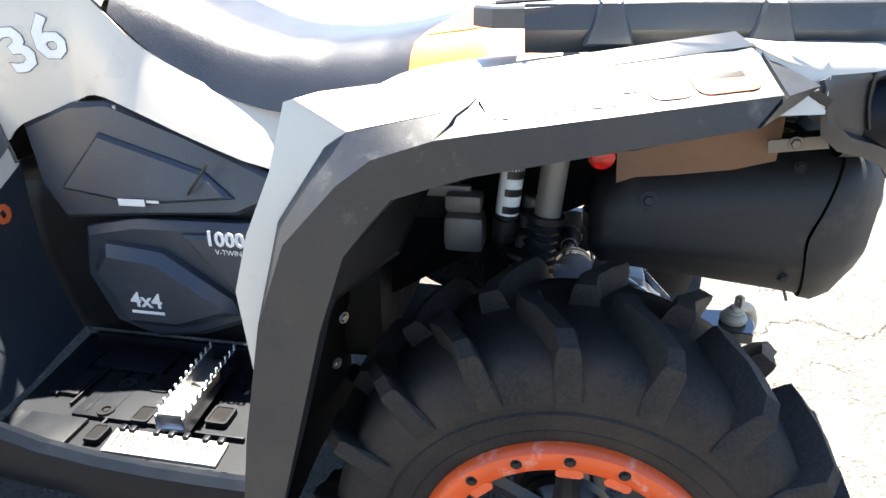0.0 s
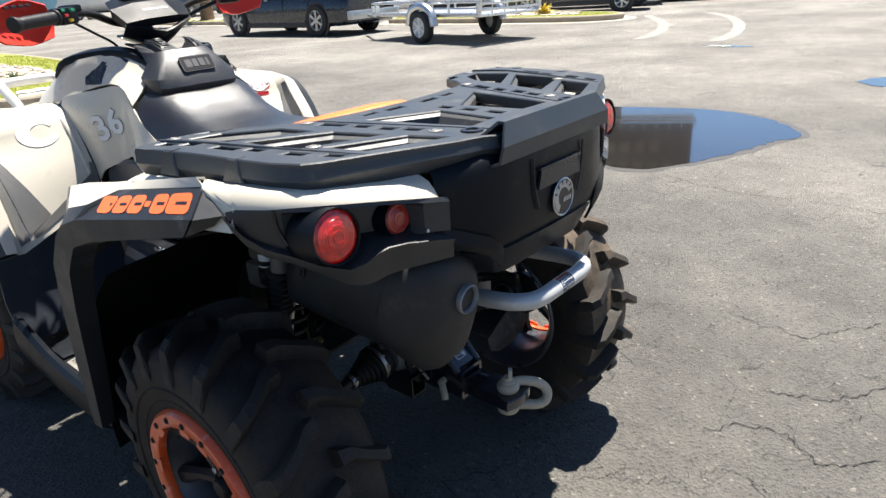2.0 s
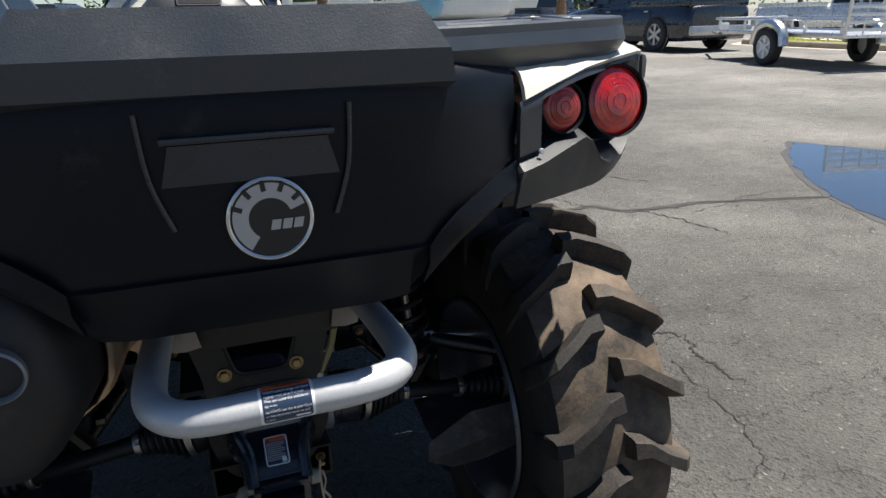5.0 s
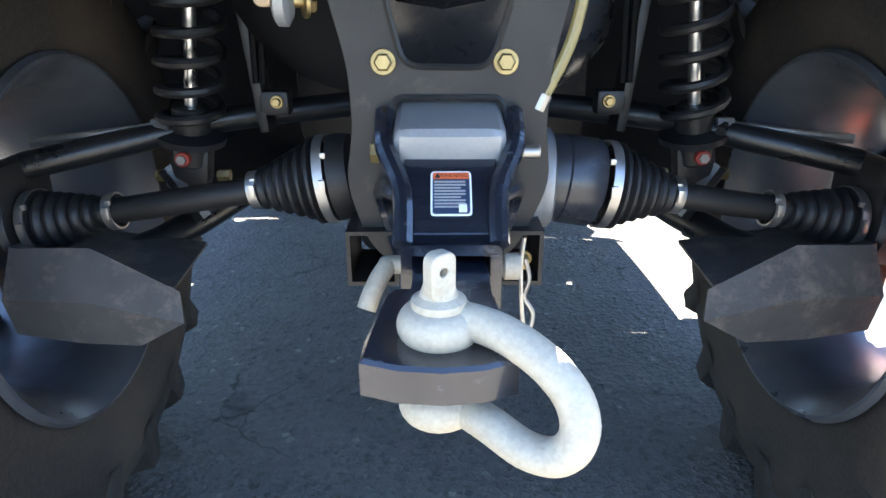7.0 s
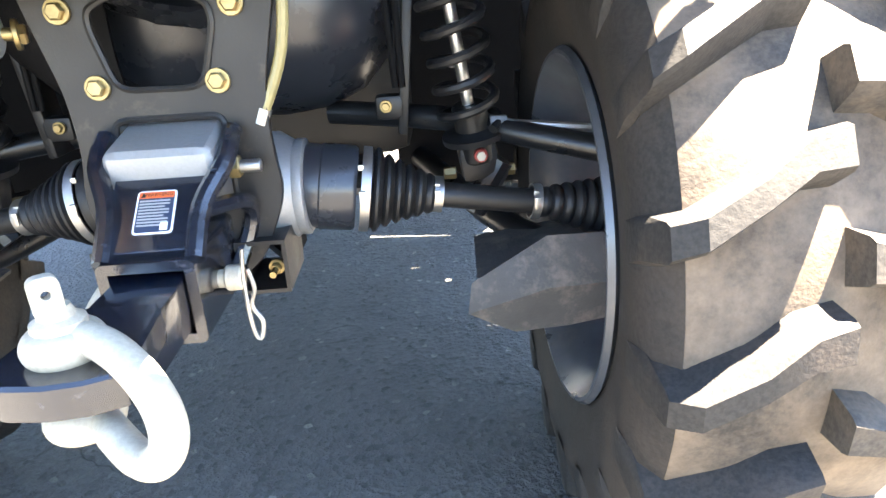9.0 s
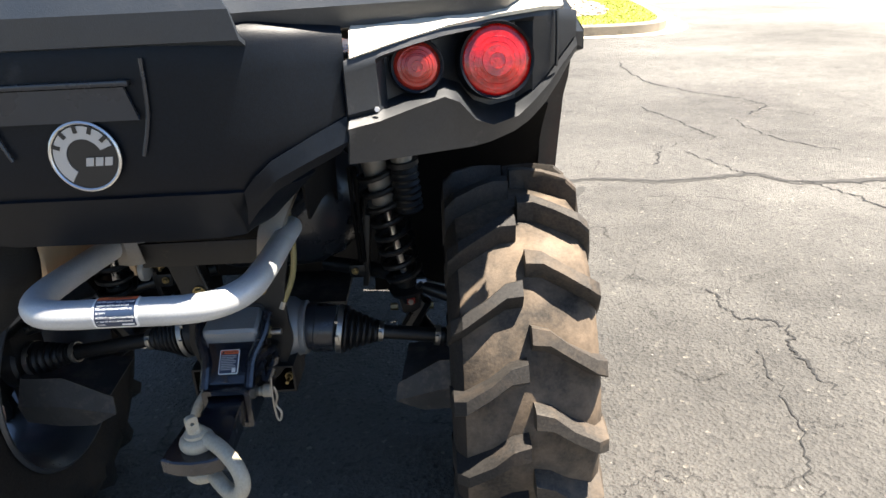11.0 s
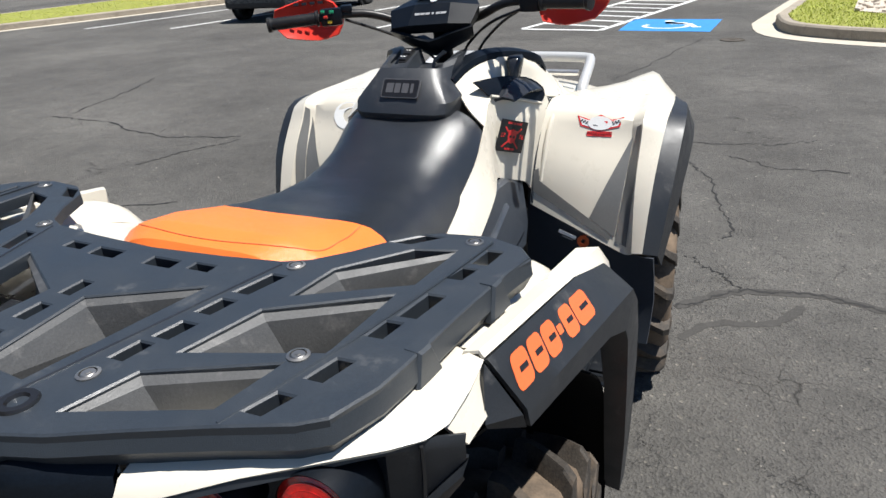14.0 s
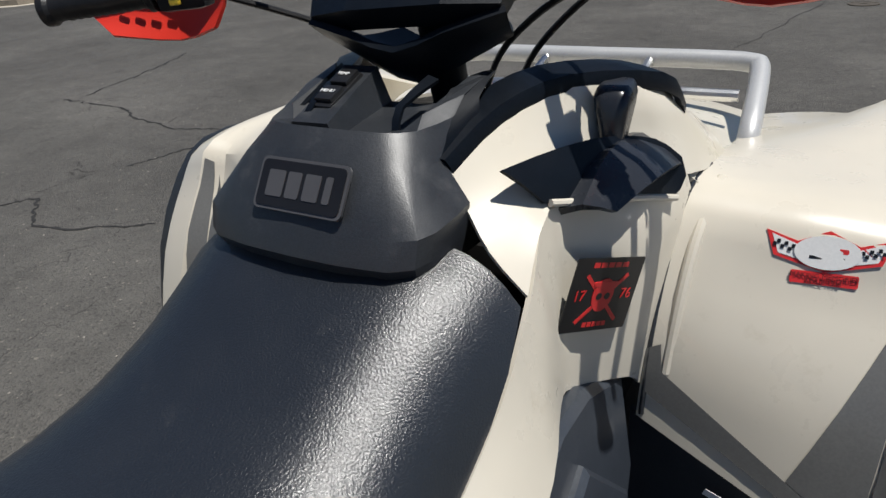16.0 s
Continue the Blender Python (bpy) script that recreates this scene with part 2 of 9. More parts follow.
M = {
    "plastic": material("black_plastic", (0.0032, 0.0050, 0.0082), 0.40, spec=0.2, var=0.25, var_scale=5, grain=0.3, bump=0.14, bump_scale=700, dirt=(0.06, 0.06, 0.06), dirt_amount=0.02, dirt_scale=9, rough_var=0.07),
    # black rack plastic with the sky's bluish sheen mixed into its base colour
    "rack": material("sky_sheen_black_plastic", (0.021, 0.0265, 0.0335), 0.44, spec=0.75, var=0.18, var_scale=6, grain=0.12, bump=0.16, bump_scale=600, dirt=(0.13, 0.13, 0.13), dirt_amount=0.06, dirt_scale=14, rough_var=0.08),
    "rack_tray": material("scuffed_rack_tray", (0.058, 0.059, 0.060), 0.5, spec=0.5, var=0.22, var_scale=8, grain=0.15, bump=0.2, bump_scale=420, dirt=(0.22, 0.21, 0.2), dirt_amount=0.14, dirt_scale=22, rough_var=0.1),
    "pod": material("satin_black_console", (0.020, 0.0225, 0.0265), 0.42, spec=0.7, var=0.25, var_scale=9, grain=0.35, grain_scale=500, bump=0.14, bump_scale=700, dirt=(0.10, 0.10, 0.10), dirt_amount=0.08, dirt_scale=18, rough_var=0.1),
    "plastic_worn": material("scuffed_black_plastic", (0.0090, 0.0110, 0.0142), 0.5, spec=0.72, var=0.3, grain=0.3, bump=0.14, bump_scale=600, dirt=(0.2, 0.19, 0.175), dirt_amount=0.06, dirt_scale=13, rough_var=0.1),
    "cover": material("sheen_black_cover_plastic", (0.030, 0.036, 0.046), 0.36, spec=0.65, var=0.2, grain=0.2, bump=0.08, bump_scale=700, rough_var=0.08, dirt=(0.12, 0.12, 0.12), dirt_amount=0.05, dirt_scale=16),
    "plastic_gloss": material("smooth_black_plastic", (0.021, 0.0235, 0.029), 0.28, spec=0.5, var=0.2, rough_var=0.08, dirt=(0.1, 0.1, 0.1), dirt_amount=0.03, dirt_scale=20),
    "beige": material("beige_paint", (0.605, 0.562, 0.472), 0.3, spec=0.45, coat=0.35, var=0.035, var_scale=4, dirt=(0.42, 0.37, 0.28), dirt_amount=0.03, dirt_scale=24, rough_var=0.05),
    "grey_decal": material("grey_film", (0.13, 0.13, 0.125), 0.35, coat=0.2, var=0.1, grain=0.1),
    "white_film": material("white_film", (0.78, 0.78, 0.76), 0.35, var=0.03, grain=0.05),
    "orange_film": material("orange_film", (0.66, 0.125, 0.035), 0.35, var=0.06, grain=0.08, dirt=(0.4, 0.2, 0.1), dirt_amount=0.03),
    "red_film": material("red_film", (0.62, 0.03, 0.03), 0.35, var=0.06),
    "black_film": material("black_film", (0.012, 0.012, 0.013), 0.3, var=0.2),
    "silver_film": material("silver_film", (0.42, 0.42, 0.42), 0.3, metal=0.4, var=0.1),
    "footwell": material("scuffed_footwell_plastic", (0.0042, 0.0058, 0.0085), 0.55, spec=0.2, var=0.35, var_scale=9, grain=0.3, bump=0.2, bump_scale=400, dirt=(0.08, 0.08, 0.08), dirt_amount=0.03, dirt_scale=26, rough_var=0.1),
    "pad": material("cream_pad", (0.22, 0.205, 0.18), 0.6, var=0.12, var_scale=20, bump=0.2, dirt=(0.2, 0.17, 0.13), dirt_amount=0.12, dirt_scale=30),
    "plate_grey": material("plate_grey_film", (0.085, 0.085, 0.09), 0.35, metal=0.2, var=0.1),
    "grit": material("asphalt_grit", (0.27, 0.25, 0.22), 0.8, var=0.35, var_scale=40),
    "blue_film": material("navy_film", (0.02, 0.035, 0.07), 0.35, var=0.2),
    "seat": material("black_vinyl", (0.0110, 0.0132, 0.0170), 0.31, spec=1.0, var=0.12, var_scale=6, bump=0.40, bump_scale=460, grain=0.15, grain_scale=900, rough_var=0.03, dirt=(0.05, 0.05, 0.05), dirt_amount=0.01, dirt_scale=8),
    "seat_orange": material("orange_vinyl", (0.90, 0.195, 0.034), 0.32, spec=0.6, var=0.08, var_scale=6, bump=0.4, bump_scale=900, grain=0.1, grain_scale=900),
    "thread": material("stitching", (0.5, 0.12, 0.04), 0.8, var=0.2, var_scale=200),
    # tyre rubber twice: dark for the shaded side, paler and dusty for the sunlit
    "rubber": material("tyre_rubber", (0.0185, 0.0160, 0.0140), 0.75, spec=0.3, var=0.35, var_scale=7, grain=0.5, grain_scale=220, bump=0.25, bump_scale=260, dirt=(0.065, 0.047, 0.034), dirt_amount=0.38, dirt_scale=7, rough_var=0.1),
    "rubber_dusty_sunlit": material("dusty_sunlit_tyre_rubber", (0.030, 0.025, 0.020), 0.75, spec=0.3, var=0.35, var_scale=7, grain=0.5, grain_scale=220, bump=0.25, bump_scale=260, dirt=(0.27, 0.195, 0.132), dirt_amount=0.56, dirt_scale=5, rough_var=0.1),
    "lug_dusty_sunlit": material("dusty_sunlit_lug_rubber", (0.036, 0.031, 0.026), 0.7, spec=0.35, var=0.35, var_scale=14, grain=0.5, grain_scale=240, bump=0.28, bump_scale=200, dirt=(0.145, 0.105, 0.07), dirt_amount=0.36, dirt_scale=12, rough_var=0.12),
    "lug": material("tyre_lug_rubber", (0.0175, 0.0155, 0.0137), 0.7, spec=0.35, var=0.35, var_scale=14, grain=0.5, grain_scale=240, bump=0.28, bump_scale=200, dirt=(0.060, 0.043, 0.031), dirt_amount=0.30, dirt_scale=15, rough_var=0.12),
    "boot": material("boot_rubber", (0.0095, 0.0095, 0.0102), 0.46, spec=0.35, var=0.3, var_scale=20, bump=0.2, bump_scale=300, dirt=(0.07, 0.06, 0.05), dirt_amount=0.12, dirt_scale=30),
    "rim_orange": material("orange_powder_coat", (0.76, 0.10, 0.02), 0.33, coat=0.25, var=0.08, dirt=(0.8, 0.72, 0.66), dirt_amount=0.17, dirt_scale=34, bump=0.1),
    "rim_dark": material("black_wheel_paint", (0.022, 0.022, 0.024), 0.35, metal=0.3, var=0.2, dirt=(0.11, 0.1, 0.09), dirt_amount=0.1, dirt_scale=18),
    "rim_barrel": material("dusty_wheel_barrel", (0.070, 0.076, 0.086), 0.36, metal=0.42, var=0.3, var_scale=9, dirt=(0.16, 0.14, 0.12), dirt_amount=0.12, dirt_scale=12, rough_var=0.12),
    "alu": material("brushed_aluminium", (0.66, 0.66, 0.65), 0.32, metal=1.0, var=0.08, var_scale=10, grain=0.1, grain_scale=500, rough_var=0.09, bump=0.08, bump_scale=800),
    "silver": material("satin_silver_tube", (0.48, 0.485, 0.485), 0.42, metal=0.32, spec=0.5, var=0.10, var_scale=9, grain=0.08, grain_scale=400, bump=0.06, bump_scale=500, rough_var=0.06, dirt=(0.40, 0.33, 0.26), dirt_amount=0.14, dirt_scale=14),
    "steel": material("zinc_steel", (0.38, 0.365, 0.34), 0.40, metal=0.92, var=0.2, var_scale=30, rough_var=0.12),
    "zinc_gold": material("yellow_zinc", (0.30, 0.225, 0.105), 0.42, metal=0.85, var=0.25, var_scale=60, rough_var=0.1),
    "galv": material("galvanised_steel", (0.40, 0.355, 0.275), 0.60, metal=0.08, spec=0.35, var=0.16, var_scale=16, grain=0.12, grain_scale=260, bump=0.30, bump_scale=120, dirt=(0.24, 0.15, 0.08), dirt_amount=0.09, dirt_scale=34),
    "casting": material("cast_aluminium", (0.255, 0.262, 0.268), 0.48, metal=0.45, var=0.14, var_scale=10, grain=0.06, bump=0.12, bump_scale=320, dirt=(0.2, 0.14, 0.09), dirt_amount=0.1, dirt_scale=16),
    "duct": material("dull_tan_grey_metal", (0.20, 0.18, 0.155), 0.5, metal=0.3, var=0.12, var_scale=9, grain=0.06, bump=0.1, bump_scale=320, dirt=(0.12, 0.09, 0.06), dirt_amount=0.12, dirt_scale=16),
    "frame": material("black_frame_paint", (0.0125, 0.0118, 0.0115), 0.46, spec=0.35, var=0.25, var_scale=10, bump=0.10, bump_scale=300, dirt=(0.10, 0.08, 0.06), dirt_amount=0.06, dirt_scale=30, rough_var=0.1),
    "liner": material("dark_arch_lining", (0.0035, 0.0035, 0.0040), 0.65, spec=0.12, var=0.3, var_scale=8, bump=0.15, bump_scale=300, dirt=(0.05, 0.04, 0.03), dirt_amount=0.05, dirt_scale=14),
    "arm": material("black_arm_paint", (0.0085, 0.009, 0.010), 0.34, spec=0.4, var=0.3, var_scale=12, bump=0.15, bump_scale=240, dirt=(0.10, 0.08, 0.06), dirt_amount=0.06, dirt_scale=30, rough_var=0.12),
    "steel_black": material("chipped_black_steel", (0.010, 0.012, 0.018), 0.2, coat=0.6, var=0.3, var_scale=14, bump=0.25, bump_scale=120, dirt=(0.22, 0.22, 0.23), dirt_amount=0.02, dirt_scale=60, rough_var=0.12),
    "guard": material("dusty_plastic_guard", (0.045, 0.044, 0.043), 0.7, var=0.3, var_scale=9, bump=0.4, bump_scale=200, dirt=(0.22, 0.18, 0.14), dirt_amount=0.3, dirt_scale=20, rough_var=0.1),
    "heat": material("heat_shield_coating", (0.010, 0.0105, 0.0115), 0.58, var=0.3, var_scale=9, bump=0.3, bump_scale=350, dirt=(0.08, 0.07, 0.06), dirt_amount=0.12, dirt_scale=12),
    "tan": material("tan_inner_fender", (0.21, 0.105, 0.056), 0.6, var=0.2, var_scale=7, bump=0.2, dirt=(0.16, 0.12, 0.09), dirt_amount=0.2, dirt_scale=12),
    "can": material("heat_tinted_steel", (0.42, 0.285, 0.17), 0.42, metal=0.3, var=0.25, var_scale=9, bump=0.15, bump_scale=90, dirt=(0.27, 0.24, 0.20), dirt_amount=0.38, dirt_scale=7, rough_var=0.12),
    "foil": material("crinkled_foil", (0.32, 0.25, 0.18), 0.35, metal=0.7, var=0.3, var_scale=18, bump=1.0, bump_scale=60, rough_var=0.15),
    "hose": material("yellowed_hose", (0.21, 0.175, 0.075), 0.35, var=0.2, var_scale=40),
    "red_plastic": material("red_plastic", (0.62, 0.035, 0.02), 0.35, var=0.08, bump=0.1),
    "red_bushing": material("dull_red_bushing", (0.30, 0.03, 0.02), 0.5, var=0.2, bump=0.1),
    "lens_red": material("red_lamp_lens", (0.56, 0.009, 0.006), 0.10, spec=0.7, coat=0.5, var=0.45, var_scale=60, bump=0.5, bump_scale=150),
    "lens_amber": material("dull_red_lamp_lens", (0.36, 0.028, 0.018), 0.16, spec=0.5, coat=0.3, var=0.2, var_scale=60, bump=0.4, bump_scale=140),
    "green_plastic": material("green_button", (0.02, 0.3, 0.14), 0.4, var=0.1),
    "yellow_plastic": material("yellow_button", (0.8, 0.55, 0.04), 0.4, var=0.1),
    "asphalt": asphalt_material(),
    "crack": material("crack_filler", (0.018, 0.0175, 0.017), 0.9, var=0.3, var_scale=30, bump=0.4, bump_scale=120),
    "sealer": material("crack_sealer", (0.052, 0.050, 0.047), 0.9, spec=0.2, var=0.25, var_scale=14, grain=0.3, grain_scale=160, bump=0.4, bump_scale=150),
    "tyre_arc": material("pale_worn_asphalt", (0.215, 0.207, 0.192), 0.85, var=0.3, var_scale=3, grain=0.35, grain_scale=120, bump=0.4, bump_scale=120),
    "concrete": material("kerb_concrete", (0.42, 0.38, 0.31), 0.8, var=0.15, var_scale=3, grain=0.25, grain_scale=120, bump=0.4, bump_scale=90, dirt=(0.2, 0.17, 0.13), dirt_amount=0.15, dirt_scale=5),
    # darker than the gutter: tyre dirt plus the kerb face's shade in the colour
    "kerb": material("weathered_shaded_kerb_concrete", (0.27, 0.235, 0.185), 0.85, var=0.22, var_scale=2.5, grain=0.3, grain_scale=120, bump=0.5, bump_scale=90, dirt=(0.09, 0.07, 0.05), dirt_amount=0.3, dirt_scale=4),
    "grass_soil": material("lawn_base", (0.20, 0.21, 0.035), 0.9, var=0.4, var_scale=5, grain=0.5, grain_scale=90, bump=0.8, bump_scale=60),
    "grass": material("grass_blades", (0.34, 0.38, 0.045), 0.6, var=0.35, var_scale=4, grain=0.3, grain_scale=30),
    "pebble": material("pale_pebbles", (0.46, 0.40, 0.33), 0.7, var=0.45, var_scale=5, grain=0.2, grain_scale=80),
    "paint_white": material("road_paint_white", (0.62, 0.62, 0.6), 0.7, var=0.12, var_scale=6, grain=0.2, grain_scale=160, bump=0.4, bump_scale=200, dirt=(0.2, 0.2, 0.19), dirt_amount=0.1, dirt_scale=14),
    "paint_blue": material("road_paint_blue", (0.03, 0.2, 0.5), 0.65, var=0.12, var_scale=6, grain=0.2, grain_scale=160, bump=0.4, bump_scale=200, dirt=(0.1, 0.12, 0.15), dirt_amount=0.1, dirt_scale=14),
    "water": material("puddle_water", (0.022, 0.021, 0.019), 0.012, spec=1.0, coat=1.0, var=0.2, var_scale=2),
    "damp": material("damp_asphalt", (0.05, 0.047, 0.043), 0.5, var=0.3, var_scale=9, grain=0.4, grain_scale=140, bump=0.4, bump_scale=160),
    "iron": material("cast_iron", (0.10, 0.085, 0.065), 0.6, metal=0.5, var=0.3, var_scale=20, bump=0.5, bump_scale=90),
    "car_glass": material("tinted_glass", (0.015, 0.02, 0.023), 0.04, spec=0.8, var=0.2, var_scale=2),
    "tyre_car": material("car_tyre", (0.02, 0.02, 0.02), 0.75, var=0.3, var_scale=12, grain=0.2, bump=0.2),
    "wheel_car": material("alloy_wheel", (0.5, 0.51, 0.52), 0.3, metal=0.8, var=0.12, var_scale=10),
    "trim_car": material("dark_car_trim", (0.02, 0.02, 0.022), 0.5, var=0.2, bump=0.1),
    "lamp_car": material("headlamp_plastic", (0.6, 0.62, 0.64), 0.1, spec=0.7, coat=0.5, var=0.1, var_scale=12),
    "bark": material("palm_bark", (0.16, 0.105, 0.07), 0.9, var=0.4, var_scale=8, grain=0.4, grain_scale=40, bump=0.8, bump_scale=40),
    "leaf": material("foliage", (0.05, 0.085, 0.022), 0.6, var=0.45, var_scale=2, grain=0.3, grain_scale=20),
    "leaf_yellow": material("yellow_flowers", (0.55, 0.42, 0.05), 0.6, var=0.3, var_scale=9),
    "brown_sign": material("brown_sign_board", (0.055, 0.028, 0.017), 0.6, var=0.2, var_scale=0.6),
    "tan_bar": material("faded_sign_lettering", (0.13, 0.075, 0.045), 0.6, var=0.2, var_scale=1),
    "stucco": material("pale_building_wall", (0.30, 0.27, 0.22), 0.8, var=0.1, var_scale=0.5, bump=0.3, bump_scale=20),
    "boat_white": material("boat_gelcoat_white", (0.72, 0.73, 0.72), 0.25, coat=0.4, var=0.05, var_scale=1),
    "boat_blue": material("boat_gelcoat_blue", (0.15, 0.36, 0.5), 0.25, coat=0.4, var=0.06, var_scale=1),
}


M["water"].node_tree.nodes["Principled BSDF"].inputs["IOR"].default_value = 1.55


def car_paint(name, color):
    return material(name, color, 0.28, metal=0.35, coat=0.8, var=0.05, var_scale=2, rough_var=0.04)


# ---------------------------------------------------------------- mesh helpers
def finish(bm, mat, name, parent=None, angle=35):
    bmesh.ops.remove_doubles(bm, verts=bm.verts, dist=1e-5)
    bmesh.ops.recalc_face_normals(bm, faces=bm.faces)
    me = bpy.data.meshes.new(name)
    bm.to_mesh(me)
    bm.free()
    me.materials.append(mat)
    me.polygons.foreach_set("use_smooth", [True] * len(me.polygons))
    me.set_sharp_from_angle(angle=radians(angle))
    ob = new(name, me)
    if parent is not None:
        ob.parent = parent
    return ob


def part(name, bm, mat, parent, label="", angle=35):
    ob = finish(bm, M[mat] if isinstance(mat, str) else mat, name, parent, angle)
    return tagged(ob, label=label) if label else ob


def thing(name, label, category, at=(0, 0, 0), turn=0, group=""):
    ob = new(name)
    ob.empty_display_size = 0.1
    ob.matrix_world = pose(*at, 0, 0, turn)
    return tagged(ob, label=label, category=category, group=group)


def flip_x(bm):
    c = bm.copy()
    for v in c.verts:
        v.co.x = -v.co.x
    bmesh.ops.reverse_faces(c, faces=c.faces)
    return c


def both(name, bm, mat, parent, label=""):
    other = flip_x(bm)
    return part(name, bm, mat, parent, label), part(name, other, mat, parent, label)


def join(*bms):
    out = bmesh.new()
    for b in bms:
        me = bpy.data.meshes.new("tmp")
        b.to_mesh(me)
        b.free()
        out.from_mesh(me)
        bpy.data.meshes.remove(me)
    return out


def moved(bm, m):
    bmesh.ops.transform(bm, matrix=m, verts=bm.verts)
    return bm


def box(size, at=(0, 0, 0), bevel=0.0, rot=(0, 0, 0), seg=2):
    bm = bmesh.new()
    bmesh.ops.create_cube(bm, size=1.0)
    bmesh.ops.scale(bm, vec=size, verts=bm.verts)
    if bevel:
        bmesh.ops.bevel(bm, geom=list(bm.edges), offset=bevel, segments=seg, affect="EDGES", profile=0.6)
    return moved(bm, pose(*at, *rot))


def axis_matrix(a, b):
    a, b = Vector(a), Vector(b)
    return Matrix.Translation(a) @ (b - a).to_track_quat("Z", "Y").to_matrix().to_4x4()


def lathe(profile, m=Matrix(), seg=32, arc=360):
    """profile: (radius, height) pairs turned round z, then placed by m."""
    bm = bmesh.new()
    closed = arc == 360
    n = seg if closed else seg + 1
    rings = []
    for i in range(n):
        a = radians(arc) * i / seg
        rings.append([bm.verts.new((r * math.cos(a), r * math.sin(a), h)) for r, h in profile])
    for i in range(seg):
        p, q = rings[i], rings[(i + 1) % n]
        for j in range(len(profile) - 1):
            bm.faces.new((p[j], q[j], q[j + 1], p[j + 1]))
    bmesh.ops.remove_doubles(bm, verts=bm.verts, dist=1e-6)
    return moved(bm, m)


def rod(a, b, r, seg=16, r2=None, bevel=0.0):
    h = (Vector(b) - Vector(a)).length
    r2 = r if r2 is None else r2
    k = min(bevel, r * 0.5)
    prof = [(0, 0), (r - k, 0), (r, k), (r2, h - k), (r2 - k, h), (0, h)]
    return lathe(prof, axis_matrix(a, b), seg)


def catmull(pts, n):
    pts = [Vector(p) for p in pts]
    if n <= 1 or len(pts) < 3:
        return pts
    out = []
    for i in range(len(pts) - 1):
        p0, p1, p2, p3 = pts[max(i - 1, 0)], pts[i], pts[i + 1], pts[min(i + 2, len(pts) - 1)]
        for k in range(n):
            t = k / n
            out.append(0.5 * ((2 * p1) + (p2 - p0) * t + (2 * p0 - 5 * p1 + 4 * p2 - p3) * t * t + (3 * p1 - p0 - 3 * p2 + p3) * t ** 3))
    out.append(pts[-1])
    return out


def tube(pts, r, n=4, seg=12, radii=None, closed=False):
    """A round tube swept along a smooth line."""
    line = catmull(pts + [pts[0]] if closed else pts, n)
    if closed:
        line = line[:-1]
    bm = bmesh.new()
    rings = []
    up = Vector((0, 0, 1))
    count = len(line)
    for i, p in enumerate(line):
        d = (line[(i + 1) % count] - line[i - 1]) if closed else (line[min(i + 1, count - 1)] - line[max(i - 1, 0)])
        d.normalize()
        if abs(d.dot(up)) > 0.98:
            up = Vector((1, 0, 0)) if abs(d.x) < 0.9 else Vector((0, 1, 0))
        s = d.cross(up).normalized()
        up = s.cross(d).normalized()
        rr = r if radii is None else radii[0] + (radii[1] - radii[0]) * i / max(1, count - 1)
        rings.append([bm.verts.new(p + (s * math.cos(a) + up * math.sin(a)) * rr) for a in (2 * math.pi * k / seg for k in range(seg))])
    pairs = range(count if closed else count - 1)
    for i in pairs:
        a, b = rings[i], rings[(i + 1) % count]
        for k in range(seg):
            bm.faces.new((a[k], a[(k + 1) % seg], b[(k + 1) % seg], b[k]))
    if not closed:
        bm.faces.new(rings[0][::-1])
        bm.faces.new(rings[-1])
    return bm


def loft(rows, thick=0.004, n=3, m=None, closed=False, cap=False):
    """A sheet through rows of points, smoothed n-fold along the rows and m-fold across, with a thickness."""
    m = n if m is None else m
    rows = [catmull(r, m) for r in rows]
    cols = [catmull([r[j] for r in rows], n) for j in range(len(rows[0]))]
    bm = bmesh.new()
    grid = [[bm.verts.new(c[i]) for c in cols] for i in range(len(cols[0]))]
    w = len(cols)
    for i in range(len(grid) - 1):
        for j in range(w if closed else w - 1):
            bm.faces.new((grid[i][j], grid[i][(j + 1) % w], grid[i + 1][(j + 1) % w], grid[i + 1][j]))
    if cap:
        bm.faces.new(grid[0][::-1])
        bm.faces.new(grid[-1])
    bmesh.ops.recalc_face_normals(bm, faces=bm.faces)
    if thick:
        bmesh.ops.solidify(bm, geom=list(bm.faces), thickness=thick)
    return bm


def prism(outline, depth, m=Matrix(), bevel=0.0, holes=()):
    """A flat plate: the outline in its own x, y with holes, depth along z from 0 up."""
    bm = bmesh.new()
    edges = []
    for loop in (outline, *holes):
        vs = [bm.verts.new((x, y, 0)) for x, y in loop]
        edges += [bm.edges.new((vs[i], vs[(i + 1) % len(vs)])) for i in range(len(vs))]
    if holes:
        bmesh.ops.triangle_fill(bm, use_beauty=True, use_dissolve=False, edges=edges)
    else:
        bmesh.ops.contextual_create(bm, geom=edges)
    top = bmesh.ops.extrude_face_region(bm, geom=list(bm.faces))
    new_verts = [g for g in top["geom"] if isinstance(g, bmesh.types.BMVert)]
    bmesh.ops.translate(bm, vec=(0, 0, depth), verts=new_verts)
    if bevel:
        fresh = set(new_verts)
        rim = [e for e in bm.edges if e.verts[0] in fresh and e.verts[1] in fresh and len({round(f.normal.z, 2) for f in e.link_faces}) > 1]
        bm.normal_update()
        rim = [e for e in bm.edges if e.verts[0] in fresh and e.verts[1] in fresh and e.is_manifold and e.calc_face_angle(0) > 0.5]
        bmesh.ops.bevel(bm, geom=rim, offset=bevel, segments=1, affect="EDGES", clamp_overlap=True)
    bmesh.ops.recalc_face_normals(bm, faces=bm.faces)
    return moved(bm, m)


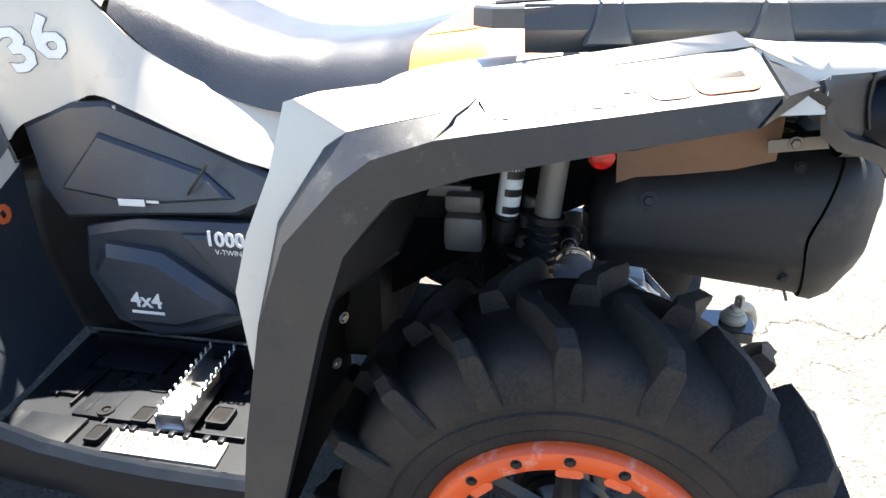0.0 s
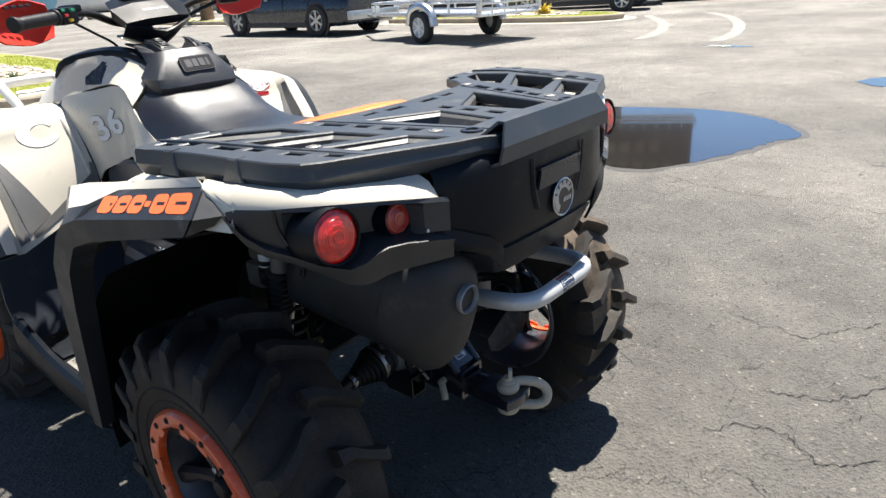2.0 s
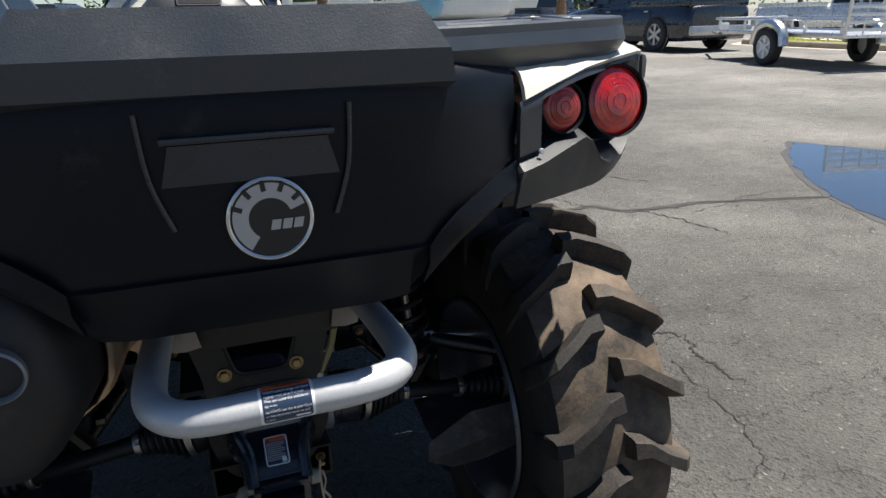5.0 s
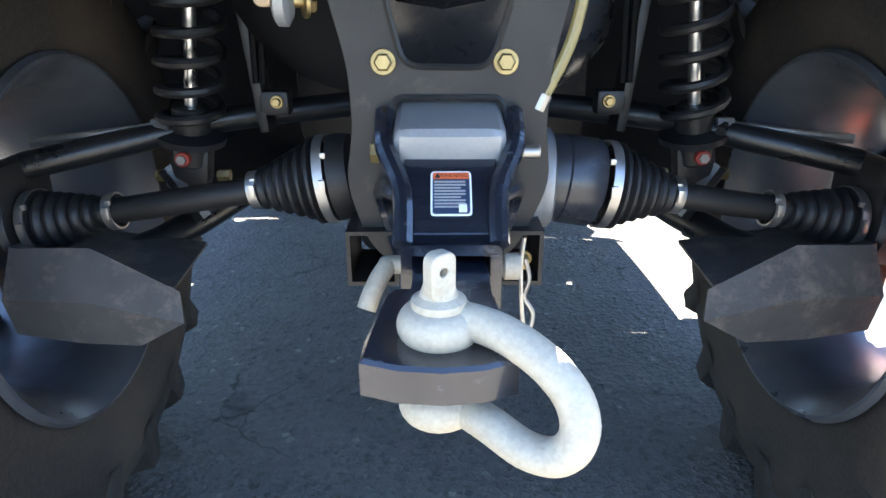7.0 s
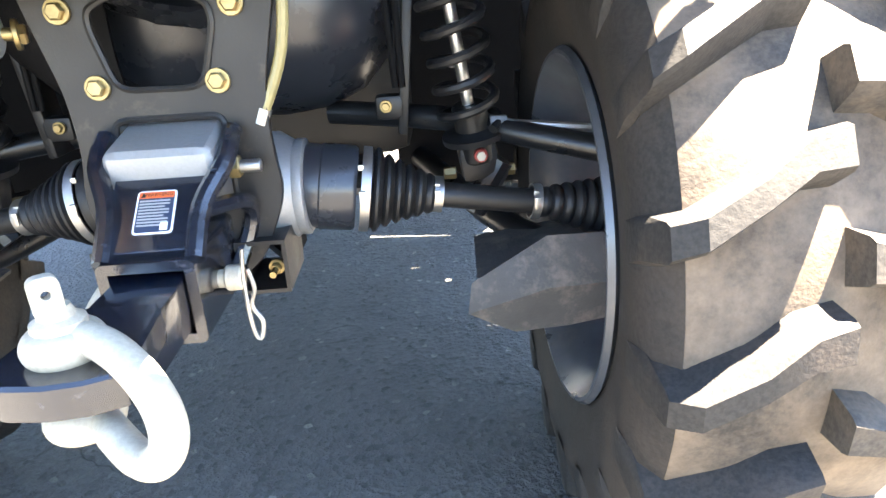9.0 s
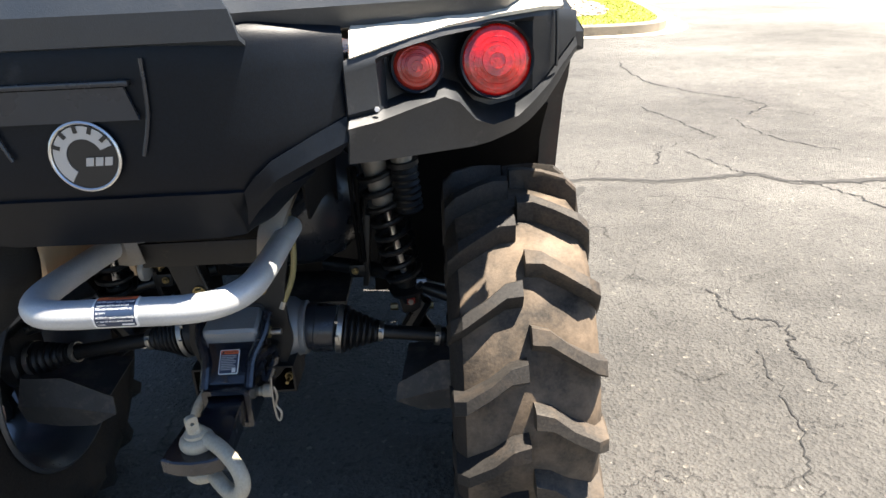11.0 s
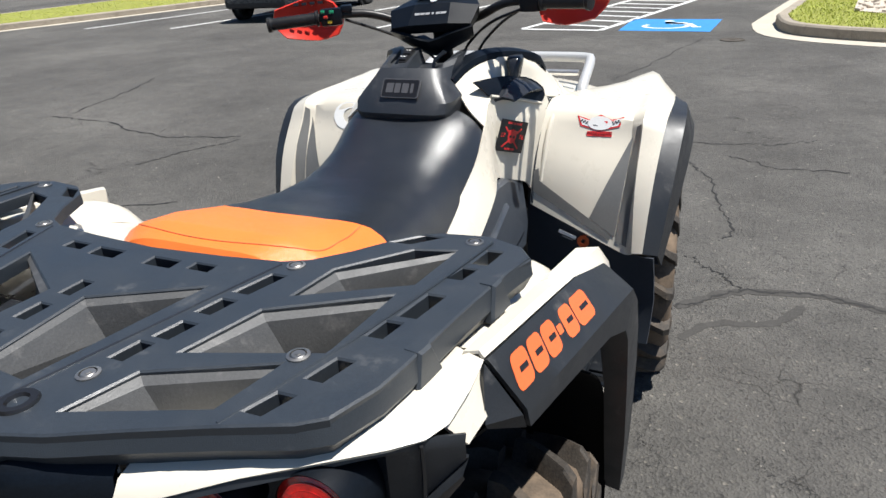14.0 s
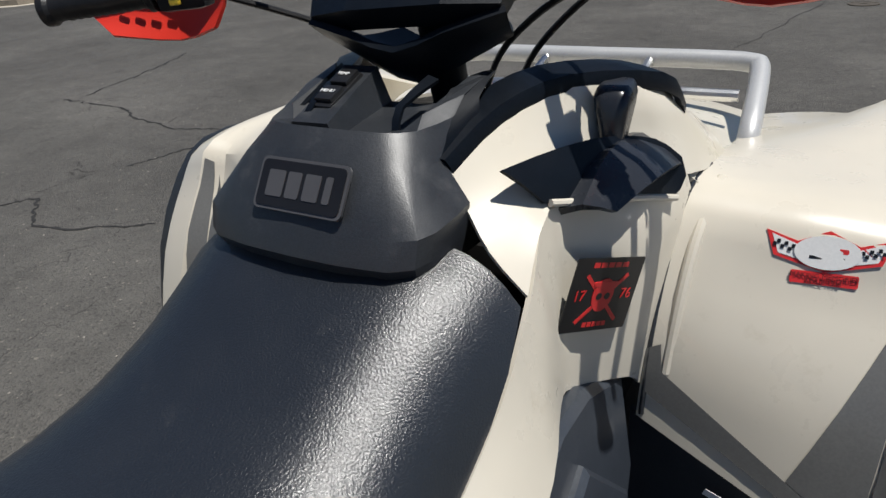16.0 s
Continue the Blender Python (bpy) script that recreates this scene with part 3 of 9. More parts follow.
def plane_at(origin, u, v):
    """A pose whose x runs along u and whose y lies near v."""
    u = Vector(u).normalized()
    w = u.cross(Vector(v)).normalized()
    v = w.cross(u)
    return Matrix.Translation(origin) @ Matrix((u, v, w)).transposed().to_4x4()


def rect(w, h, cx=0.0, cy=0.0, r=0.0):
    if not r:
        return [(cx - w / 2, cy - h / 2), (cx + w / 2, cy - h / 2), (cx + w / 2, cy + h / 2), (cx - w / 2, cy + h / 2)]
    out = []
    for sx, sy, a0 in ((1, -1, -90), (1, 1, 0), (-1, 1, 90), (-1, -1, 180)):
        for k in range(4):
            a = radians(a0 + 30 * k)
            out.append((cx + sx * (w / 2 - r) + r * math.cos(a), cy + sy * (h / 2 - r) + r * math.sin(a)))
    return out


def disc(r, n=32, cx=0.0, cy=0.0, sx=1.0):
    return [(cx + sx * r * math.cos(2 * math.pi * i / n), cy + r * math.sin(2 * math.pi * i / n)) for i in range(n)]


def letters(text, size, m, depth=0.0006, align="CENTER", bold=0.0):
    """Writing in the built-in font, as a mesh laid on the pose m."""
    cu = bpy.data.curves.new("writing", "FONT")
    cu.body, cu.size, cu.extrude, cu.align_x, cu.align_y = text, size, depth, align, "CENTER"
    cu.resolution_u, cu.offset = 2, bold
    ob = bpy.data.objects.new("writing", cu)
    scene.collection.objects.link(ob)
    me = ob.evaluated_get(bpy.context.evaluated_depsgraph_get()).to_mesh()
    bm = bmesh.new()
    bm.from_mesh(me)
    bpy.data.objects.remove(ob)
    bpy.data.curves.remove(cu)
    return moved(bm, m)


def surface(ob):
    """A part's skin, for laying films on it."""
    me = ob.data
    return BVHTree.FromPolygons([v.co.copy() for v in me.vertices], [tuple(p.vertices) for p in me.polygons])


def laid(bm, m, skin, lift=0.0008):
    """Lay a thin film, drawn on the pose m, onto a skin along m's own z."""
    n = m.to_3x3().col[2].normalized()
    o = m.translation
    for v in bm.verts:
        h = (v.co - o).dot(n)
        hit, _, _, _ = skin.ray_cast(v.co + n * 0.12, -n, 0.3)
        if hit is not None:
            v.co = hit + n * (lift + max(0.0, min(h, 0.003)))
    return bm


def bolt(at, normal, r=0.008, h=0.006, seg=6, washer=True):
    a = Vector(at)
    d = Vector(normal).normalized()
    bm = rod(a, a + d * h, r, seg, bevel=r * 0.2)
    if washer:
        bm = join(bm, rod(a - d * 0.001, a + d * h * 0.35, r * 1.4, 20, bevel=0.0006))
    return bm


# ================================================================ the quad bike
atv = thing("atv", "beige and black four-wheel quad bike with an orange-backed seat on asphalt", "quad bike")


# ---------------------------------------------------------------- wheels
TYRE_R, AXLE_Z, TYRE_X = 0.366, 0.345, 0.505


def settle_on_ground(bm, centre_z):
    for v in bm.verts:
        if v.co.z + centre_z < 0.002:
            v.co.z = 0.002 - centre_z


def lug_mesh(phase, outer):
    """One bent tread bar on the outer (1) or inner (-1) half of a tyre, in wheel space: x along the axle."""
    stations = [(0.004, 0.0, 0.0145, 0.328, TYRE_R - 0.002), (0.030, 0.012, 0.0125, 0.329, TYRE_R), (0.060, 0.072, 0.0105, 0.327, TYRE_R),
                (0.098, 0.135, 0.0115, 0.320, TYRE_R - 0.006), (0.116, 0.150, 0.0125, 0.295, TYRE_R - 0.022), (0.122, 0.156, 0.011, 0.270, 0.300)]
    bm = bmesh.new()
    rings = []
    for x, off, half, lo, hi in stations:
        ring = []
        for side, r, wide in ((-1, lo, 1.45), (-1, hi - 0.006, 1.12), (-1, hi, 0.88), (1, hi, 0.88), (1, hi - 0.006, 1.12), (1, lo, 1.45)):
            hw = half * wide
            a = phase - off + side * hw / r
            ring.append(bm.verts.new((outer * x, -r * math.cos(a), r * math.sin(a))))
        rings.append(ring)
    for p, q in zip(rings, rings[1:]):
        for k in range(5):
            bm.faces.new((p[k], p[k + 1], q[k + 1], q[k]))
    bm.faces.new(rings[0])
    bm.faces.new(rings[-1][::-1])
    settle_on_ground(bm, AXLE_Z)
    return bm


def wheel(y, side, turned, kind, steer=0.0, sunlit_dust=""):
    before = set(bpy.data.objects)
    at = Vector((side * TYRE_X, y, AXLE_Z))
    place = Matrix.Translation(at) @ Matrix.Rotation(turned, 4, "X")
    half = [(0.181, 0.088), (0.194, 0.102), (0.208, 0.107), (0.235, 0.112), (0.275, 0.118), (0.305, 0.113), (0.324, 0.098), (0.331, 0.05), (0.334, 0.0)]
    prof = half + [(r, -h) for r, h in half[-2::-1]] + [(0.176, -0.07), (0.176, 0.07), (0.181, 0.088)]
    body = lathe(prof, Matrix.Rotation(radians(90), 4, "Y"), 72)
    settle_on_ground(body, AXLE_Z)
    tyre = part("tyre", moved(body, Matrix.Translation(at)), "rubber" + sunlit_dust, atv, f"muddy {kind} mud tyre with deep bent tread bars", 50)
    for i in range(18):
        for outer in (1, -1):
            phase = 2 * math.pi * (i + (0.42 if outer > 0 else 0.0)) / 18 + turned
            # inner lugs and sidewall: less dust, and their shade put into darker rubber
            lug = part("lug", moved(lug_mesh(phase, outer), Matrix.Translation(at)), "lug" + (sunlit_dust if outer == side else ""), tyre, angle=25)
    inner = lathe([(r, h + 0.0015) for r, h in half[:7]], Matrix.Translation(at) @ Matrix.Rotation(radians(-90 * side), 4, "Y"), 64)
    for v in inner.verts:
        v.co.z = max(v.co.z, 0.004)
    part("inner_sidewall", inner, "rubber", tyre, "dark inner sidewall")
    # sidewall rings
    for r, x in ((0.252, 0.1155), (0.222, 0.1085)):
        part("sidewall_rib", lathe([(r - 0.003, x - 0.002), (r, x + 0.0025), (r + 0.003, x - 0.001)], Matrix.Translation(at) @ Matrix.Rotation(radians(90 * side), 4, "Y"), 64), "rubber", tyre)
    out = Matrix.Translation(at) @ Matrix.Rotation(radians(90 * side), 4, "Y") @ Matrix.Rotation(turned, 4, "Z")
    barrel = lathe([(0.197, -0.116), (0.201, -0.110), (0.188, -0.098), (0.178, -0.088), (0.168, -0.06), (0.160, 0.0), (0.160, 0.05), (0.172, 0.09), (0.178, 0.10), (0.172, 0.10), (0.155, 0.052), (0.155, 0.0), (0.163, -0.06), (0.172, -0.09), (0.182, -0.100), (0.193, -0.116), (0.197, -0.116)], out, 64)
    rim = part("rim", barrel, "rim_barrel", atv, "black alloy rim with an orange bead ring")
    part("bead_ring", lathe([(0.163, 0.104), (0.166, 0.116), (0.171, 0.119), (0.194, 0.119), (0.200, 0.113), (0.202, 0.104), (0.196, 0.098), (0.165, 0.098), (0.163, 0.104)], out, 72), "rim_orange", rim, "scratched orange bead ring")
    for k in range(17):
        a = 2 * math.pi * k / 17
        p = out @ Vector((0.182 * math.cos(a), 0.182 * math.sin(a), 0.118))
        part("ring_bolt", bolt(p, (side, 0, 0), 0.0055, 0.005), "frame", rim)
        if k % 2 == 0:
            scallop = prism(rect(0.013, 0.034, 0.163, 0, 0.005), 0.004, out @ Matrix.Rotation(a, 4, "Z") @ Matrix.Translation((0, 0, 0.1145)))
            part("ring_tab", scallop, "rim_orange", rim)
    part("wheel_disc", lathe([(0, 0.058), (0.03, 0.060), (0.056, 0.052), (0.070, 0.038), (0.070, 0.020), (0.05, 0.016), (0, 0.02)], out, 48), "rim_dark", rim)
    for k in range(7):
        sp = loft([[(0.045, -0.021, 0.050), (0.045, -0.008, 0.062), (0.045, 0.008, 0.062), (0.045, 0.021, 0.050)],
                   [(0.110, -0.016, 0.056), (0.110, -0.006, 0.066), (0.110, 0.006, 0.066), (0.110, 0.016, 0.056)],
                   [(0.166, -0.026, 0.076), (0.166, -0.012, 0.088), (0.166, 0.012, 0.088), (0.166, 0.026, 0.076)]], 0.012, 2, 1)
        part("spoke", moved(sp, out @ Matrix.Rotation(2 * math.pi * k / 7, 4, "Z")), "rim_dark", rim)
    part("hub_cap", lathe([(0, 0.082), (0.020, 0.080), (0.024, 0.074), (0.024, 0.055), (0, 0.055)], out, 24), "frame", rim)
    for k in range(4):
        a = 2 * math.pi * (k + 0.5) / 4
        part("wheel_nut", bolt(out @ Vector((0.040 * math.cos(a), 0.040 * math.sin(a), 0.054)), (side, 0, 0), 0.009, 0.014), "steel", rim)
    if steer:
        turn = Matrix.Translation(at) @ Matrix.Rotation(radians(steer), 4, "Z") @ Matrix.Translation(-at)
        for ob in set(bpy.data.objects) - before:
            ob.data.transform(turn)


# left wheels darker than right: shade and sun set by the rubber colour
wheel(0.0, -1, 0.03, "rear")
wheel(0.0, 1, 0.1, "rear", 0.0, "_dusty_sunlit")
wheel(1.5, -1, 0.17, "front", 6)
wheel(1.5, 1, 0.22, "front", 6, "_dusty_sunlit")

# ---------------------------------------------------------------- rear fender, flare and lamp housing (right side, then mirrored)
FLARE_ROWS = {  # top edge, outer crease, lower lip, inner lip, from the end cap over the knee and down the leg
    1: [
        [(0.562, -0.118, 1.020), (0.603, -0.108, 0.958), (0.605, -0.100, 0.936), (0.575, -0.090, 0.930)],
        [(0.586, 0.185, 0.971), (0.640, 0.180, 0.924), (0.641, 0.180, 0.892), (0.600, 0.180, 0.882)],
        [(0.602, 0.316, 0.934), (0.654, 0.285, 0.912), (0.654, 0.245, 0.868), (0.610, 0.240, 0.862)],
        [(0.612, 0.345, 0.895), (0.657, 0.320, 0.875), (0.655, 0.268, 0.835), (0.612, 0.265, 0.832)],
        [(0.620, 0.390, 0.800), (0.655, 0.372, 0.795), (0.652, 0.300, 0.790), (0.612, 0.295, 0.790)],
        [(0.620, 0.425, 0.690), (0.652, 0.412, 0.690), (0.650, 0.335, 0.690), (0.614, 0.335, 0.690)],
        [(0.612, 0.465, 0.520), (0.646, 0.452, 0.520), (0.646, 0.385, 0.520), (0.612, 0.385, 0.520)],
        [(0.598, 0.490, 0.345), (0.636, 0.485, 0.335), (0.636, 0.440, 0.340), (0.610, 0.440, 0.345)],
    ],
    -1: [
        [(0.557, -0.134, 1.011), (0.601, -0.157, 0.974), (0.608, -0.136, 0.943), (0.576, -0.120, 0.938)],
        [(0.585, 0.117, 0.975), (0.651, 0.120, 0.938), (0.649, 0.130, 0.893), (0.605, 0.130, 0.884)],
        [(0.634, 0.150, 0.955), (0.655, 0.166, 0.930), (0.652, 0.170, 0.880), (0.607, 0.170, 0.872)],
        [(0.628, 0.262, 0.927), (0.660, 0.228, 0.909), (0.655, 0.210, 0.866), (0.610, 0.208, 0.860)],
        [(0.613, 0.293, 0.905), (0.662, 0.266, 0.880), (0.657, 0.234, 0.838), (0.612, 0.232, 0.834)],
        [(0.620, 0.353, 0.818), (0.660, 0.332, 0.808), (0.658, 0.265, 0.798), (0.612, 0.262, 0.800)],
        [(0.622, 0.388, 0.700), (0.656, 0.376, 0.700), (0.656, 0.300, 0.700), (0.614, 0.302, 0.700)],
        [(0.614, 0.432, 0.520), (0.650, 0.418, 0.520), (0.650, 0.350, 0.520), (0.612, 0.352, 0.520)],
        [(0.600, 0.468, 0.350), (0.642, 0.450, 0.348), (0.644, 0.396, 0.358), (0.612, 0.400, 0.360)],
    ],
}


RIDGE_Y, RIDGE_X, RIDGE_Z = ([r[0][i] for r in FLARE_ROWS[1]] for i in (1, 0, 2))


def crest(p, run, end):
    """The four points across the beige ridge above a flare edge point p."""
    x, y, z = p
    k = min(1.0, max(0.0, run))
    low = min(1.0, max(0.0, (0.915 - z) / 0.05))
    inner = (0.538 + 0.018 * k) * (1 - low) + (x - 0.013) * low
    return [(x - 0.0005, y, z + 0.001), (x - 0.30 * (x - inner), y + 0.004 + 0.026 * end, z + 0.005 + 0.008 * end), (inner + 0.003, y + 0.002 + 0.010 * end, z + 0.002 + 0.014 * end), (inner - 0.003, y - 0.004, z - 0.035 - 0.03 * k)]


def rear_fender(side):
    """Rear apron over the lamps, the narrow ridge beside the rack that rises to a free point, and the low hump inside it."""
    rows = FLARE_ROWS[side]
    fen = [
        [(0.289, -0.390, 0.966), (0.290, -0.376, 0.990), (0.288, -0.345, 0.996), (0.24, -0.30, 0.985)],
        [(0.400, -0.333, 0.990), (0.400, -0.312, 1.000), (0.37, -0.262, 1.000), (0.34, -0.20, 0.985)],
        [(0.520, -0.262, 1.000), (0.505, -0.235, 1.008), (0.46, -0.180, 1.004), (0.42, -0.12, 0.985)],
        [(0.556, -0.205, 0.998), (0.542, -0.185, 1.010), (0.49, -0.140, 1.004), (0.43, -0.09, 0.985)],
        [(0.562, -0.120, 1.019), (0.546, -0.115, 1.020), (0.50, -0.080, 1.004), (0.43, -0.05, 0.985)],
    ] if side > 0 else [
        [(0.286, -0.392, 0.960), (0.288, -0.374, 0.986), (0.288, -0.345, 0.996), (0.24, -0.30, 0.985)],
        [(0.400, -0.361, 0.980), (0.398, -0.342, 0.998), (0.37, -0.275, 1.004), (0.34, -0.20, 0.985)],
        [(0.490, -0.306, 0.988), (0.482, -0.288, 1.008), (0.45, -0.200, 1.008), (0.42, -0.12, 0.985)],
        [(0.553, -0.208, 0.985), (0.543, -0.195, 1.012), (0.49, -0.140, 1.006), (0.43, -0.09, 0.985)],
        [(0.561, -0.136, 1.011), (0.546, -0.122, 1.018), (0.50, -0.080, 1.004), (0.43, -0.05, 0.985)],
    ]
    drop = [[(0.560, -0.120, 1.016), (0.578, -0.128, 0.972)], [(0.556, -0.206, 0.996), (0.572, -0.190, 0.966)]] if side > 0 else [[(0.561, -0.134, 1.010), (0.580, -0.138, 0.948)], [(0.5555, -0.2085, 0.986), (0.5655, -0.2075, 0.950)]]
    lay = lambda rr: [[(side * x, y, z) for x, y, z in r] for r in rr]
    apron = loft(lay(fen), -0.005 * side, 2, 2)
    line = [rows[0][0]] + [tuple(Vector(rows[0][0]).lerp(Vector(rows[1][0]), k / 4)) for k in (1, 2, 3)] + [r[0] for r in rows[1:] if r[0][2] > 0.6]
    line.append(tuple(Vector(line[-1]).lerp(Vector(rows[-2][0]), 0.55)))
    ridge = []
    for p in line:
        q = p
        if side < 0:
            y = p[1] + (0.042 if p[1] > 0 else 0.016) * (1 if p[2] > 0.91 else 0.55 if p[2] > 0.86 else 0.12)
            q = (float(np.interp(y, RIDGE_Y, RIDGE_X)), y, float(np.interp(y, RIDGE_Y, RIDGE_Z)))
        end = 1.0 if 0.87 < q[2] < 0.945 else 0.0
        c = crest(q, (q[1] + 0.1) / 0.4, end)
        ridge.append([(p[0] - 0.0005, p[1], p[2] + 0.001)] + c[1:])
    hump = [[(0.548, -0.08, 1.000), (0.52, -0.08, 1.000), (0.47, -0.08, 0.992), (0.43, -0.08, 0.965)],
            [(0.552, 0.06, 0.976), (0.52, 0.06, 0.991), (0.47, 0.06, 0.988), (0.42, 0.06, 0.955)],
            [(0.552, 0.15, 0.950), (0.52, 0.155, 0.976), (0.47, 0.158, 0.978), (0.42, 0.155, 0.943)],
            [(0.550, 0.225, 0.925), (0.52, 0.235, 0.955), (0.47, 0.240, 0.960), (0.42, 0.235, 0.922)],
            [(0.548, 0.280, 0.890), (0.52, 0.296, 0.915), (0.47, 0.302, 0.920), (0.42, 0.295, 0.885)],
            [(0.546, 0.310, 0.840), (0.52, 0.328, 0.855), (0.47, 0.335, 0.860), (0.43, 0.328, 0.840)]]
    f = part("rear_fender", apron, "beige", atv, "glossy beige rear fender")
    part("fender_ridge", loft(lay(ridge), -0.004 * side, 1, 1), "beige", f, "pointed beige ridge above the flare", 25)
    part("fender_hump", loft(lay(hump), -0.004 * side, 3, 3), "beige", f)
    part("fender_drop", loft(lay(drop), 0.005, 1, 1), "beige", f)


rear_fender(1)
rear_fender(-1)
# rounded shoulder of the fender beside the seat
both("fender_shoulder", loft([[(0.24, 0.04, 0.930), (0.25, 0.13, 0.935), (0.27, 0.23, 0.900), (0.30, 0.32, 0.85)],
                              [(0.36, 0.04, 0.968), (0.37, 0.13, 0.948), (0.40, 0.23, 0.915), (0.42, 0.33, 0.87)],
                              [(0.48, 0.04, 0.980), (0.50, 0.13, 0.958), (0.515, 0.22, 0.930), (0.53, 0.34, 0.87)]], -0.005, 4, 4), "beige", atv)
part("under_tray", join(box((0.80, 0.30, 0.006), (0, -0.11, 0.955), 0.002), box((0.46, 0.18, 0.006), (0, -0.25, 0.985), 0.002)), "plastic_gloss", atv, "black tray under the rack")

def finer(rows, k):
    """Straight rows between the first two, so that the decal panel is a smooth sheet."""
    a, b = ([Vector(p) for p in r] for r in rows[:2])
    return [[tuple(p.lerp(q, i / k)) for p, q in zip(a, b)] for i in range(k)] + rows[1:]


flares = []
for sx in (1, -1):
    rows = [[(sx * x, y, z) for x, y, z in r] for r in finer(FLARE_ROWS[sx], 12)]
    flares.append(part("rear_fender_flare", loft(rows, -0.006 * sx, 1, 1), "plastic_worn", atv, "black textured plastic flare, scuffed at the knee"))
    (ax, ay, az), (bx, by, bz), (cx, cy, cz) = FLARE_ROWS[sx][0][:3]
    cap = [[(ax, ay - 0.004, az - 0.0005), (bx - 0.001, by - 0.0045, bz - 0.0005), (cx - 0.001, cy - 0.004, cz)], [(ax + 0.002, ay - 0.014, az - 0.010), (bx - 0.032, by - 0.040, bz + 0.004), (cx - 0.034, cy - 0.040, cz + 0.016)]]
    part("flare_end_cap", loft([[(sx * x, y, z) for x, y, z in r] for r in cap], -0.006 * sx, 1, 1), "plastic_worn", atv, "pointed grey end cap of the flare")

# orange block mark on the flare panel: slanted plain blocks
for sx, flare in ((1, flares[0]), (-1, flares[1])):
    (a0, a1), (b0, b1) = ((Vector(r[0]), Vector(r[1])) for r in FLARE_ROWS[sx][:2])
    mid, run, up = (a0 + a1 + b0 + b1) / 4, (b0 + b1 - a0 - a1), (a0 + b0 - a1 - b1)
    flat = lambda v: Vector((sx * v.x, v.y, v.z))
    pm = plane_at(flat(mid), flat(run) * sx, flat(up))
    face = surface(flare)
    for cx, w in ((-0.109, 0.043), (-0.063, 0.040), (-0.019, 0.040), (0.012, 0.015), (0.045, 0.040), (0.098, 0.059)):
        h, sl = (0.041 if w > 0.02 else 0.012), 0.30 * sx
        marks = [((w, h, 0.0, 0.010 if w > 0.02 else 0.002), 0.0004, "orange_film", "decal_block")]
        if w > 0.02:
            marks.append(((w * 0.5, h * 0.16, 0.10 * w, 0.0), 0.0010, "black_film", "decal_slit"))
        for (bw, bh, ox, rr), lift, mt, nm in marks:
            shape = [(cx + ox + x + sl * y - (0.008 if sx < 0 else 0.0), y) for x, y in rect(bw, bh, 0, 0, rr)]
            part(nm, laid(prism(shape, 0.0002, pm), pm, face, 0.0007 + 0.7 * lift), mt, flare)

# inner wheel-arch liner, ahead of the tyre
liner = []
for a in range(-10, 64, 14):
    c, s = math.cos(radians(a)), math.sin(radians(a))
    y, z = 0.44 * c, 0.36 + 0.50 * s
    liner.append([(0.20, y, z), (0.40, y, z + 0.012), (0.545, y * 0.99, z + 0.004), (0.612, y * 0.985, z - 0.004)])
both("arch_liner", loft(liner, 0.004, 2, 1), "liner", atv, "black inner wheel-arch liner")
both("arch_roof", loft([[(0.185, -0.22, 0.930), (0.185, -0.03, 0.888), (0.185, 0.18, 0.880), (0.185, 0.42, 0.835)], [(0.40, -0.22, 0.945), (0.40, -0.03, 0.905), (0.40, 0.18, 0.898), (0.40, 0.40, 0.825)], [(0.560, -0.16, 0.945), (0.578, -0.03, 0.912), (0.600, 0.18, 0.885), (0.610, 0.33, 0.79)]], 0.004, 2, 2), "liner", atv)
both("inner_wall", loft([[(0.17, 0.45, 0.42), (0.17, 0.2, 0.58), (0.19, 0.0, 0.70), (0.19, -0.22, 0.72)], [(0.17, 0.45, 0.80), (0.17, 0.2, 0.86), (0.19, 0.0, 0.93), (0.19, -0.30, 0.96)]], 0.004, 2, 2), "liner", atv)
for y, z in ((0.432, 0.558), (0.40, 0.50), (0.445, 0.62), (0.42, 0.40)):
    part("liner_bolt", bolt((-0.30, y + 0.005, z), (-0.4, -0.8, 0), 0.008, 0.006), "steel", atv)
    part("liner_bolt", bolt((0.30, y + 0.005, z), (0.4, -0.8, 0), 0.008, 0.006), "steel", atv)

def house_row(side, x, a, f, g, deep):
    """One section of the lamp housing: top edge, brow, recess, ledge and skirt."""
    if side > 0:
        u = (x - 0.284) / 0.294
        y = -0.397 + 0.64 * (x - 0.284) - 0.016 * math.sin(math.pi * min(1, u))
        lip = 0.010
    else:
        y = float(np.interp(x, (0.27, 0.30, 0.36, 0.40, 0.45, 0.49, 0.53, 0.556, 0.575), (-0.402, -0.393, -0.372, -0.360, -0.337, -0.305, -0.247, -0.2085, -0.199)))
        lip = 0.008 + 0.15 * deep
    return [(x, y + 0.004, a), (x, y, a - 0.008), (x, y + deep, a - 0.014), (x, y + deep, f + 0.014), (x, y + 0.006 + deep * 0.25, f + 0.009), (x, y - lip, f), (x, y - lip + 0.004, f - 0.008), (x - 0.004, y, g)]


